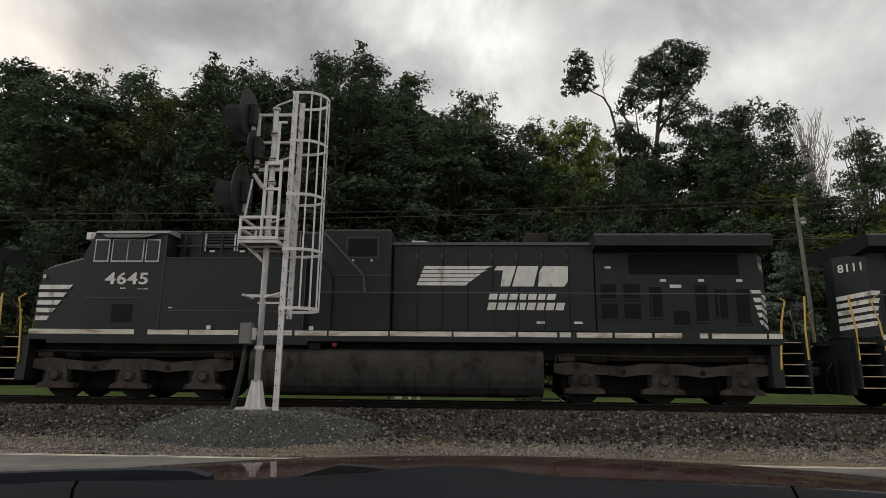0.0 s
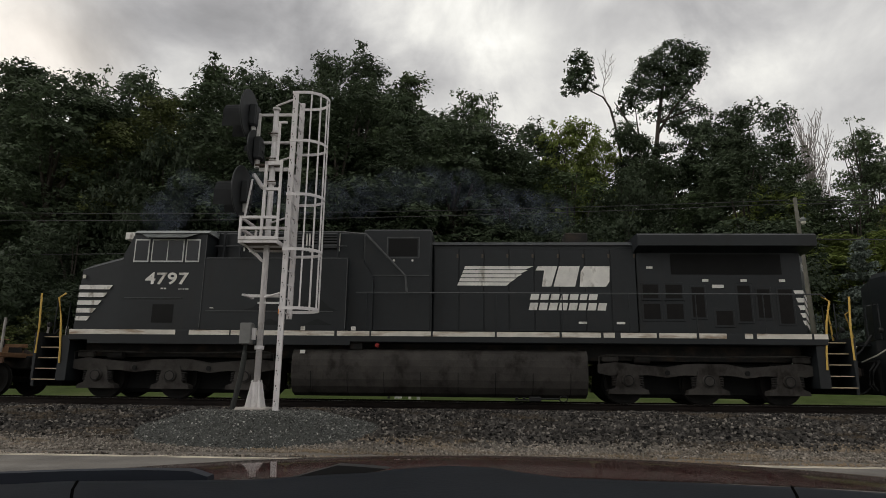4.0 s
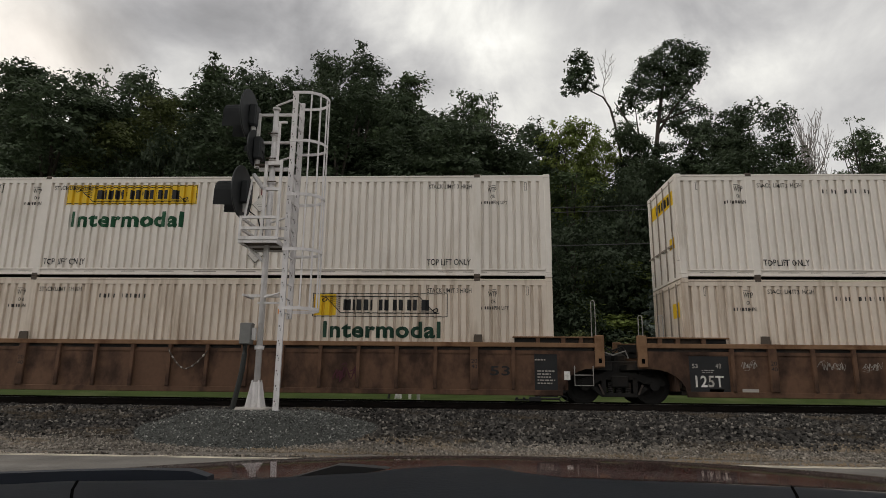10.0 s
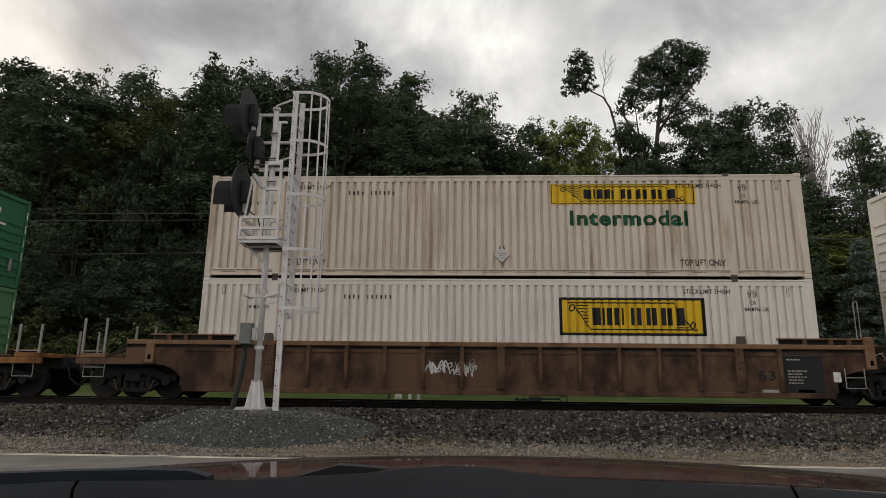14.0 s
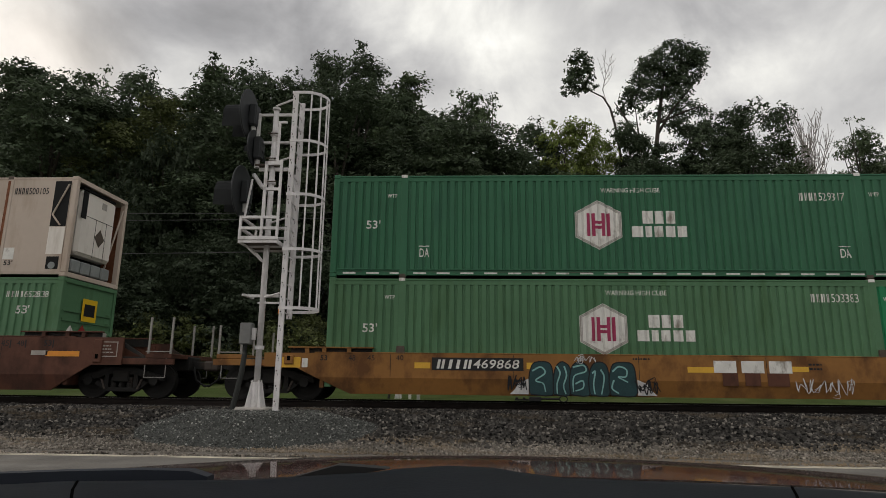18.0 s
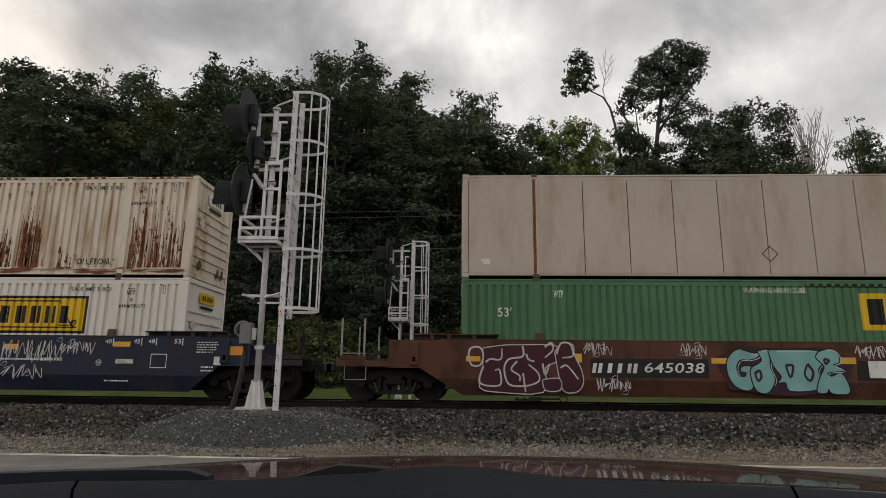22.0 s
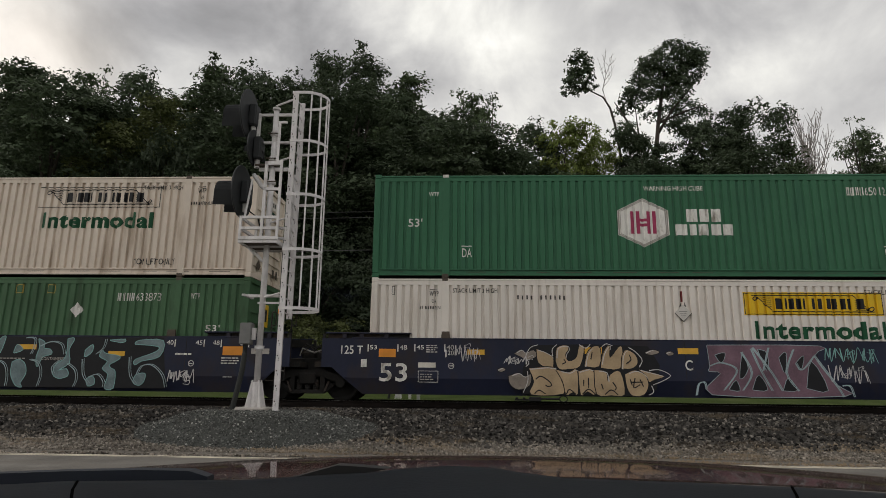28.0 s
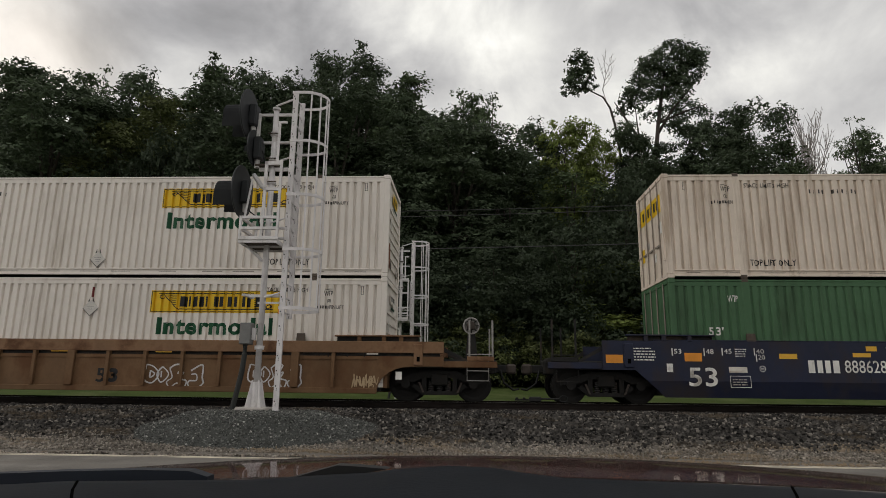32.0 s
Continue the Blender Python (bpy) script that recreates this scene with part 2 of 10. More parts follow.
ballast_mat = mat("ballast_stone", (0.05, 0.046, 0.042), 0.95, vary=0.45, scale=0.9, island=0.92, dirt=(0.095, 0.074, 0.052), dirt_amount=0.3, stretch=(0.7, 1.2, 1), pale=(0.22, 0.2, 0.175), pale_share=0.1)
ballast_tan = mat("dusty_shoulder_stone", (0.19, 0.168, 0.143), 0.95, vary=0.45, scale=0.7, island=0.6, dirt=(0.25, 0.19, 0.125), dirt_amount=0.35, stretch=(0.5, 1.2, 1), pale=(0.36, 0.325, 0.28), pale_share=0.08)
ballast_bed = mat("ballast_bed", (0.03, 0.027, 0.024), 0.95, vary=0.5, scale=2.2, bump=0.9, bump_scale=16)
mound_mat = mat("fine_grey_gravel", (0.055, 0.057, 0.053), 0.95, vary=0.35, scale=5, bump=0.8, bump_scale=30)
mound_stone = mat("fine_grey_stone", (0.11, 0.112, 0.104), 0.95, vary=0.35, scale=1.6, island=0.75, pale=(0.4, 0.39, 0.36), pale_share=0.05)
tie_mat = mat("creosoted_tie", (0.03, 0.024, 0.02), 0.9, vary=0.4, scale=4, rand=0.3)
rail_mat = mat("rusted_rail", (0.018, 0.013, 0.011), 0.7, 0.3, vary=0.3, scale=3)
asphalt = mat("worn_asphalt", (0.17, 0.158, 0.143), 0.85, vary=0.4, scale=1.8, bump=0.4, bump_scale=90, dirt=(0.18, 0.165, 0.145), dirt_amount=0.35, stretch=(0.5, 2, 1))
line_paint = mat("worn_white_line", (0.62, 0.55, 0.44), 0.8, vary=0.25, scale=4, dirt=(0.12, 0.108, 0.094), dirt_amount=0.5, stretch=(0.9, 9, 1))
grass_mat = mat("mown_grass", (0.05, 0.075, 0.012), 0.95, vary=0.3, scale=0.8, bump=0.5, bump_scale=30, dirt=(0.09, 0.11, 0.035), dirt_amount=0.4, stretch=(0.5, 0.5, 1))
bark = mat("dark_bark", (0.06, 0.05, 0.042), 0.95, vary=0.35, scale=4, bump=0.6, bump_scale=14)
pale_bark = mat("pale_dead_bark", (0.3, 0.27, 0.25), 0.95, vary=0.2, scale=4)
pole_wood = mat("weathered_pole_wood", (0.13, 0.125, 0.105), 0.9, vary=0.25, scale=3)
wire_mat = mat("grey_wire", (0.06, 0.06, 0.06), 0.6, vary=0.1)
hood_paint = mat("dark_red_car_paint", (0.1, 0.008, 0.01), 0.05, 0.0, vary=0.06, scale=2, coat=0.35, spec=0.45)
trim_black = mat("soft_black_trim", (0.013, 0.017, 0.026), 0.55, vary=0.12, scale=6, bump=0.04, bump_scale=200)
gap_black = mat("seam_shadow_black", (0.003, 0.003, 0.003), 1.0, vary=0.1, spec=0.0)


# dust from the road lies on the lower shoulder and thins out towards the track
bn, bl = ballast_bed.node_tree.nodes, ballast_bed.node_tree.links
b_bsdf = bn["Principled BSDF"]
b_sep, b_co, b_noise, b_add, b_map, b_mix = (bn.new(k) for k in ("ShaderNodeSeparateXYZ", "ShaderNodeTexCoord", "ShaderNodeTexNoise", "ShaderNodeMath", "ShaderNodeMapRange", "ShaderNodeMixRGB"))
b_noise.inputs["Scale"].default_value, b_noise.inputs["Detail"].default_value = 0.9, 5.0
bl.new(b_co.outputs["Object"], b_sep.inputs[0])
bl.new(b_co.outputs["Object"], b_noise.inputs["Vector"])
b_add.operation = "MULTIPLY_ADD"
b_add.inputs[1].default_value = 2.4
bl.new(b_noise.outputs["Fac"], b_add.inputs[0])
bl.new(b_sep.outputs["Y"], b_add.inputs[2])
b_map.inputs["From Min"].default_value, b_map.inputs["From Max"].default_value = -5.2, -3.6
b_map.inputs["To Min"].default_value, b_map.inputs["To Max"].default_value = 1.0, 0.0
bl.new(b_add.outputs[0], b_map.inputs["Value"])
bl.new(b_bsdf.inputs["Base Color"].links[0].from_socket, b_mix.inputs[1])
b_mix.inputs[2].default_value = (0.15, 0.134, 0.115, 1)
bl.new(b_map.outputs[0], b_mix.inputs[0])
bl.new(b_mix.outputs[0], b_bsdf.inputs["Base Color"])


def leaf_mat(name, color, vary=0.3):
    m = bpy.data.materials.new(name)
    m.use_nodes = True
    n, l = m.node_tree.nodes, m.node_tree.links
    b = n["Principled BSDF"]
    b.inputs["Roughness"].default_value = 0.65
    b.inputs["Specular IOR Level"].default_value = 0.2
    g = n.new("ShaderNodeNewGeometry")
    co = n.new("ShaderNodeTexCoord")
    no = n.new("ShaderNodeTexNoise")
    no.inputs["Scale"].default_value, no.inputs["Detail"].default_value = 0.35, 3.0
    l.new(co.outputs["Object"], no.inputs["Vector"])
    ramp = n.new("ShaderNodeMapRange")
    ramp.inputs["To Min"].default_value, ramp.inputs["To Max"].default_value = 1 - vary, 1 + vary
    l.new(g.outputs["Random Per Island"], ramp.inputs["Value"])
    r2 = n.new("ShaderNodeMapRange")
    r2.inputs["From Min"].default_value, r2.inputs["From Max"].default_value = 0.3, 0.7
    r2.inputs["To Min"].default_value, r2.inputs["To Max"].default_value = 0.65, 1.35
    l.new(no.outputs["Fac"], r2.inputs["Value"])
    mu = n.new("ShaderNodeMath")
    mu.operation = "MULTIPLY"
    l.new(ramp.outputs[0], mu.inputs[0])
    l.new(r2.outputs[0], mu.inputs[1])
    sc = n.new("ShaderNodeVectorMath")
    sc.operation = "SCALE"
    sc.inputs[0].default_value = color
    l.new(mu.outputs[0], sc.inputs["Scale"])
    l.new(sc.outputs[0], b.inputs["Base Color"])
    tr = n.new("ShaderNodeBsdfTranslucent")
    l.new(sc.outputs[0], tr.inputs["Color"])
    mx = n.new("ShaderNodeMixShader")
    mx.inputs[0].default_value = 0.3
    l.new(b.outputs[0], mx.inputs[1])
    l.new(tr.outputs[0], mx.inputs[2])
    l.new(mx.outputs[0], n["Material Output"].inputs[0])
    return m


leaf_dark = leaf_mat("dark_leaves", (0.072, 0.097, 0.055))
# understorey green darkened to carry the shade of the overhanging crowns
leaf_shaded = leaf_mat("shade_darkened_leaves", (0.047, 0.064, 0.037), 0.22)
leaf_warm = leaf_mat("olive_green_leaves", (0.105, 0.122, 0.045))
leaf_mid = leaf_mat("green_leaves", (0.086, 0.118, 0.058))
leaf_light = leaf_mat("yellow_green_leaves", (0.165, 0.205, 0.055))
leaf_spruce = leaf_mat("blue_green_needles", (0.165, 0.2, 0.172), 0.45)


# ---- mesh helpers ----
def finish(name, bm, material, smooth=False):
    me = bpy.data.meshes.new(name)
    bm.normal_update()
    bm.to_mesh(me)
    bm.free()
    if material:
        me.materials.append(material)
    if smooth:
        me.shade_smooth()
    return me


def part(name, bm, material, parent, label="", smooth=False, at=None):
    """One mesh object under a thing or a part; bm may be a bmesh or a ready mesh."""
    me = bm if isinstance(bm, bpy.types.Mesh) else finish(name, bm, material, smooth)
    ob = new(name, me)
    ob.parent = parent
    if at is not None:
        ob.matrix_basis = at
    if label:
        ob["label"] = label
    return ob


def thing(name, label, category, group="", m=None, kind=""):
    ob = new(name)
    ob.empty_display_size = 0.2
    if m is not None:
        ob.matrix_basis = m
    return tagged(ob, label, category, group, kind)


def box(x0, x1, y0, y1, z0, z1, bm=None, bevel=0.0):
    bm = bm or bmesh.new()
    if bevel:
        tmp = bmesh.new()
        bmesh.ops.create_cube(tmp, size=1, matrix=Matrix.LocRotScale(((x0 + x1) / 2, (y0 + y1) / 2, (z0 + z1) / 2), None, (abs(x1 - x0), abs(y1 - y0), abs(z1 - z0))))
        bmesh.ops.bevel(tmp, geom=tmp.edges[:], offset=bevel, segments=1, affect="EDGES")
        me = bpy.data.meshes.new("tmp")
        tmp.to_mesh(me)
        tmp.free()
        bm.from_mesh(me)
        bpy.data.meshes.remove(me)
        return bm
    v = [bm.verts.new((x, y, z)) for z in (z0, z1) for y in (y0, y1) for x in (x0, x1)]
    for f in ((0, 2, 3, 1), (4, 5, 7, 6), (0, 1, 5, 4), (2, 6, 7, 3), (0, 4, 6, 2), (1, 3, 7, 5)):
        bm.faces.new([v[i] for i in f])
    return bm


def prism(pts, y0, y1, bm=None):
    """A plate: outline in x, z, given counter-clockwise as seen from -y, from y0 to y1."""
    bm = bm or bmesh.new()
    a = [bm.verts.new((x, y0, z)) for x, z in pts]
    b = [bm.verts.new((x, y1, z)) for x, z in pts]
    bm.faces.new(a)
    bm.faces.new(b[::-1])
    k = len(pts)
    for i in range(k):
        bm.faces.new((a[i], b[i], b[(i + 1) % k], a[(i + 1) % k]))
    return bm


def tube(p0, p1, r0, r1=None, seg=10, bm=None, caps=True):
    bm = bm or bmesh.new()
    p0, p1 = Vector(p0), Vector(p1)
    r1 = r0 if r1 is None else r1
    q = (p1 - p0).to_track_quat("Z", "Y").to_matrix()
    rings = []
    for p, r in ((p0, r0), (p1, r1)):
        rings.append([bm.verts.new(p + q @ Vector((r * math.cos(2 * math.pi * i / seg), r * math.sin(2 * math.pi * i / seg), 0))) for i in range(seg)])
    for i in range(seg):
        bm.faces.new((rings[0][i], rings[0][(i + 1) % seg], rings[1][(i + 1) % seg], rings[1][i]))
    if caps:
        bm.faces.new(rings[0][::-1])
        bm.faces.new(rings[1])
    return bm


def path_tube(points, r, seg=8, bm=None, taper=None):
    """A bent pipe through the points."""
    bm = bm or bmesh.new()
    pts = [Vector(p) for p in points]
    rings = []
    for i, p in enumerate(pts):
        d = (pts[min(i + 1, len(pts) - 1)] - pts[max(i - 1, 0)]).normalized()
        q = d.to_track_quat("Z", "Y").to_matrix()
        rr = r if taper is None else r + (taper - r) * i / (len(pts) - 1)
        rings.append([bm.verts.new(p + q @ Vector((rr * math.cos(2 * math.pi * k / seg), rr * math.sin(2 * math.pi * k / seg), 0))) for k in range(seg)])
    for a, b in zip(rings, rings[1:]):
        for k in range(seg):
            bm.faces.new((a[k], a[(k + 1) % seg], b[(k + 1) % seg], b[k]))
    bm.faces.new(rings[0][::-1])
    bm.faces.new(rings[-1])
    return bm


def lathe(profile, axis_point, axis, seg=24, bm=None):
    """Turn a profile of (distance along the axis, radius) round the axis."""
    bm = bm or bmesh.new()
    q = Vector(axis).to_track_quat("Z", "Y").to_matrix()
    o = Vector(axis_point)
    rings = [[bm.verts.new(o + q @ Vector((r * math.cos(2 * math.pi * i / seg), r * math.sin(2 * math.pi * i / seg), h))) for i in range(seg)] for h, r in profile]
    for a, b in zip(rings, rings[1:]):
        for i in range(seg):
            bm.faces.new((a[i], a[(i + 1) % seg], b[(i + 1) % seg], b[i]))
    bm.faces.new(rings[0][::-1])
    bm.faces.new(rings[-1])
    return bm


# ---- lettering: every word is made once with the built-in font, then fitted to its place ----
WORDS = {}


def make_words(words):
    made = {}
    for key in words:
        body, bold = key
        cu = bpy.data.curves.new("word", "FONT")
        cu.body, cu.size, cu.offset = body, 1.0, bold
        cu.resolution_u, cu.space_character = 3, 1 + 3 * bold
        made[key] = new("word", cu)
    dg = bpy.context.evaluated_depsgraph_get()
    for key, ob in made.items():
        me = bpy.data.meshes.new_from_object(ob.evaluated_get(dg))
        xs = [v.co.x for v in me.vertices]
        ys = [v.co.y for v in me.vertices]
        WORDS[key] = (me, min(xs), max(xs), min(ys), max(ys))
    for ob in made.values():
        cu = ob.data
        bpy.data.objects.remove(ob)
        bpy.data.curves.remove(cu)


def word(key, x0, x1, z0, z1, y, shear=0.0, bm=None):
    """The word laid flat on a wall that faces -y, filling the given rectangle."""
    me, a, b, c, d = WORDS[key]
    bm = bm or bmesh.new()
    old = len(bm.verts)
    bm.from_mesh(me)
    bm.verts.ensure_lookup_table()
    sx, sz = (x1 - x0) / (b - a), (z1 - z0) / (d - c)
    for i in range(old, len(bm.verts)):
        v = bm.verts[i]
        x, z = x0 + (v.co.x - a) * sx, z0 + (v.co.y - c) * sz
        v.co = (x + shear * (z - z0), y, z)
    return bm


def flat(pts, y, bm=None):
    """A thin painted shape on a wall that faces -y."""
    bm = bm or bmesh.new()
    bm.faces.new([bm.verts.new((x, y, z)) for x, z in pts])
    return bm


def rect(x0, x1, z0, z1, y, bm=None, slant=0.0):
    return flat([(x0, z0), (x1, z0), (x1 + slant, z1), (x0 + slant, z1)], y, bm)


make_words([("Intermodal", 0.036), ("TOP LIFT ONLY", 0.008), ("STACK LIMIT 3 HIGH", 0.008), ("WTP", 0.016), ("OR", 0.008), ("PIN LIFT", 0.008), ("53'", 0.015), ("53", 0.015),
            ("WARNING HIGH CUBE", 0.008), ("DA", 0.01), ("125T", 0.02), ("125 T", 0.012), ("4645", 0.022), ("4797", 0.022), ("8111", 0.02), ("8111", 0.022), ("48", 0.0), ("45", 0.0), ("40", 0.0),
            ("20", 0.0), ("B", 0.015), ("C", 0.015), ("A", 0.015), ("40/20", 0.0), ("PER UNIT", 0.01), ("LD LMT", 0.01), ("CONTAINERS", 0.008), ("888628", 0.005), ("788037", 0.0), ("469868", 0.01), ("645038", 0.01),
            ("529317", 0.0), ("503383", 0.0), ("500105", 0.0), ("652838", 0.0), ("650125", 0.0), ("633873", 0.0)])


# ---- ground, road, track bed ----
def smooth01(a):
    a = min(1.0, max(0.0, a))
    return a * a * (3 - 2 * a)


def mound(x, y):
    """Heap of fine gravel round the foot of the near signal."""
    dx, dy = (x + 4.35) / (2.75 if x < -4.35 else 2.95), (y + 4.65) / (2.15 if y < -4.65 else 1.3)
    d = math.hypot(dx, dy)
    return smooth01((1.0 - d) / 0.62)


def ground_z(x, y):
    """Height of the ground: road level in front, track bed, lawn, wooded hill behind."""
    if y < -7.0:
        z = -0.76
    elif y < -2.1:
        z = -0.72 + 0.5 * smooth01((y + 7.0) / 4.6)
    elif y < 2.1:
        z = -0.26
    elif y < 4.5:
        z = -0.26 - 0.05 * (y - 2.1) / 2.4
    elif y < 26:
        z = -0.31 + 0.65 * smooth01((y - 4.5) / 14)
    else:
        z = 0.34 + 9.0 * smooth01((y - 26) / 60)
    if y > 30:
        z += 0.8 * noise.noise(Vector((x * 0.05, y * 0.05, 0)))
    return z


def axis(near, step, far):
    a = [i * step for i in range(int(-near / step), int(near / step) + 1)]
    s, v = step, near
    while v < far:
        s *= 1.35
        v += s
        a = [-v] + a + [v]
    return a


def sheet(xs, ys, height, bm=None):
    bm = bm or bmesh.new()
    rows = [[bm.verts.new((x, y, height(x, y))) for x in xs] for y in ys]
    for a, b in zip(rows, rows[1:]):
        for i in range(len(xs) - 1):
            bm.faces.new((a[i], a[i + 1], b[i + 1], b[i]))
    return bm


ground = new("ground", finish("ground", sheet(axis(24, 1.5, 2500), axis(24, 0.6, 2500), lambda x, y: ground_z(x, y) - 0.03), grass_mat, True))
tagged(ground, "mown green lawn beyond the railway track", "lawn", kind="structure")

road = new("road", finish("road", box(-160, 160, -30, -6.95, -0.95, -0.7), asphalt))
tagged(road, "worn grey asphalt road beside the railway", "road", kind="structure")
edge_line = new("road_line", finish("road_line", box(-160, 160, -7.48, -7.28, -0.7, -0.696), line_paint))
tagged(edge_line, "worn white painted edge line on the road", "road line", kind="structure")


def bed_z(x, y):
    """Top of the ballast: shoulder down to the road, level between the ties."""
    z = ground_z(x, y) + 0.05
    if -2.0 < y < 2.0:
        z = -0.2
    return z + 0.03 * noise.noise(Vector((x * 1.3, y * 1.3, 3)))


bed_x = [i * 0.25 - 16 for i in range(129)]
ballast_shoulder = new("ballast_shoulder", finish("ballast_shoulder", sheet([-200, -120, -60, -30] + bed_x + [30, 60, 120, 200], [-7.2 + i * 0.2 for i in range(53)], bed_z), ballast_bed, True))
tagged(ballast_shoulder, "brown and grey crushed stone track bed", "track bed", kind="structure")

mound_ob = new("gravel_mound", finish("gravel_mound", sheet([-7.4 + i * 0.12 for i in range(53)], [-6.6 + i * 0.1 for i in range(38)],
    lambda x, y: bed_z(x, y) - 0.07 + mound(x, y) * max(0.0, -0.04 - bed_z(x, y)) + 0.025 * noise.noise(Vector((x * 2, y * 2, 0)))), mound_mat, True))
tagged(mound_ob, "heap of fine blue-grey gravel at the foot of the signal", "gravel mound", kind="structure")


def stones(name, count, place, size, material, seed):
    """Many broken stones, each a jittered twelve-faced lump, in one mesh."""
    rng = np.random.RandomState(seed)
    base = np.array([[x, y, z] for z in (-1, 1) for y in (-1, 1) for x in (-1, 1)], float) * 0.5
    quads = np.array([(0, 2, 3, 1), (4, 5, 7, 6), (0, 1, 5, 4), (2, 6, 7, 3), (0, 4, 6, 2), (1, 3, 7, 5)])
    pos = place(rng, count)
    count = len(pos)
    v = base[None] * rng.uniform(0.55, 1.25, (count, 1, 3)) + rng.uniform(-0.24, 0.24, (count, 8, 3))
    ang = rng.uniform(0, 6.283, (count, 3))
    for ax in range(3):
        c, s = np.cos(ang[:, ax])[:, None], np.sin(ang[:, ax])[:, None]
        i, j = (ax + 1) % 3, (ax + 2) % 3
        vi, vj = v[:, :, i].copy(), v[:, :, j].copy()
        v[:, :, i], v[:, :, j] = c * vi - s * vj, s * vi + c * vj
    v = v * (size * rng.uniform(0.6, 1.45, (count, 1, 1)) ** 1.2) + pos[:, None, :]
    f = (quads[None] + 8 * np.arange(count)[:, None, None]).reshape(-1, 4)
    me = bpy.data.meshes.new(name)
    me.from_pydata(v.reshape(-1, 3).tolist(), [], f.tolist())
    me.materials.append(material)
    return me


def on_bed(rng, n, tan=False):
    """Dark broken stone on the shoulder, paler dusty gravel towards the road."""
    x, y = rng.uniform(-14, 14.5, n), -7.3 + 6.0 * rng.uniform(0, 1, n)
    pick = rng.uniform(0, 1, n)
    keep = np.array([mound(a, b) < 0.12 and (c < smooth01((-5.0 - b) / 1.3 + 0.25 * noise.noise(Vector((a * 0.6, b, 7))))) == tan for a, b, c in zip(x, y, pick)])
    x, y = x[keep], y[keep]
    return np.array([(a, b, max(-0.705, bed_z(a, b)) + 0.012) for a, b in zip(x, y)])


def on_mound(rng, n):
    x, y, pick = rng.uniform(-7.6, -0.6, n), rng.uniform(-7.0, -3.2, n), rng.uniform(0, 1, n)
    keep = np.array([mound(a, b) > 0.03 or c < 0.75 - 1.2 * abs(a + 3.6) / 4.2 + 0.4 * noise.noise(Vector((a, b, 1))) and b < -4.6 for a, b, c in zip(x, y, pick)])
    x, y = x[keep], y[keep]
    return np.array([(a, b, bed_z(a, b) - 0.07 + mound(a, b) * max(0.0, -0.04 - bed_z(a, b)) + 0.025 * noise.noise(Vector((a * 2, b * 2, 0))) + 0.003) for a, b in zip(x, y)])


tagged(new("ballast_stones", stones("ballast_stones", 40000, on_bed, 0.04, ballast_mat, 1)), "dark brown broken ballast stones beside the track", "gravel", kind="stuff")
tagged(new("shoulder_gravel", stones("shoulder_gravel", 74000, lambda r, n: on_bed(r, n, True), 0.023, ballast_tan, 3)), "dusty tan gravel along the road edge", "gravel", kind="stuff")
tagged(new("mound_stones", stones("mound_stones", 26000, on_mound, 0.018, mound_stone, 2)), "fine pale grey gravel on the signal mound", "gravel", kind="stuff")

track = thing("railway_track", "railway track with rusted steel rails on dark ties", "track", kind="structure")
RAIL = [(-0.07, -0.18), (0.07, -0.18), (0.07, -0.165), (0.012, -0.14), (0.012, -0.045), (0.036, -0.03), (0.036, -0.004), (0.03, 0.0), (-0.03, 0.0), (-0.036, -0.004), (-0.036, -0.03), (-0.012, -0.045), (-0.012, -0.14), (-0.07, -0.165)]
for side in (-0.755, 0.755):
    bm = bmesh.new()
    a = [bm.verts.new((-400, side + p, q)) for p, q in RAIL]
    b = [bm.verts.new((400, side + p, q)) for p, q in RAIL]
    for i in range(len(RAIL)):
        bm.faces.new((a[i], a[(i + 1) % len(RAIL)], b[(i + 1) % len(RAIL)], b[i]))
    part("rail", bm, rail_mat, track)
    top = part("rail_head", box(-400, 400, side - 0.022, side + 0.022, 0.0, 0.0015), tread_mat, track, "polished running surface of the rail")
tie_mesh = finish("tie", box(-0.115, 0.115, -1.3, 1.3, -0.36, -0.182, bevel=0.012), tie_mat)
plate_mesh = finish("tie_plate", box(-0.1, 0.1, -0.17, 0.17, -0.183, -0.172), rail_mat)
for i in range(-30, 31):
    o = part("tie", tie_mesh, None, track, at=pose(i * 0.5, 0.02 * math.sin(i * 2.3), 0, 0, 0, 0.8 * math.sin(i * 1.7)))
    for side in (-0.755, 0.755):
        part("tie_plate", plate_mesh, None, o, at=pose(0, side, 0))


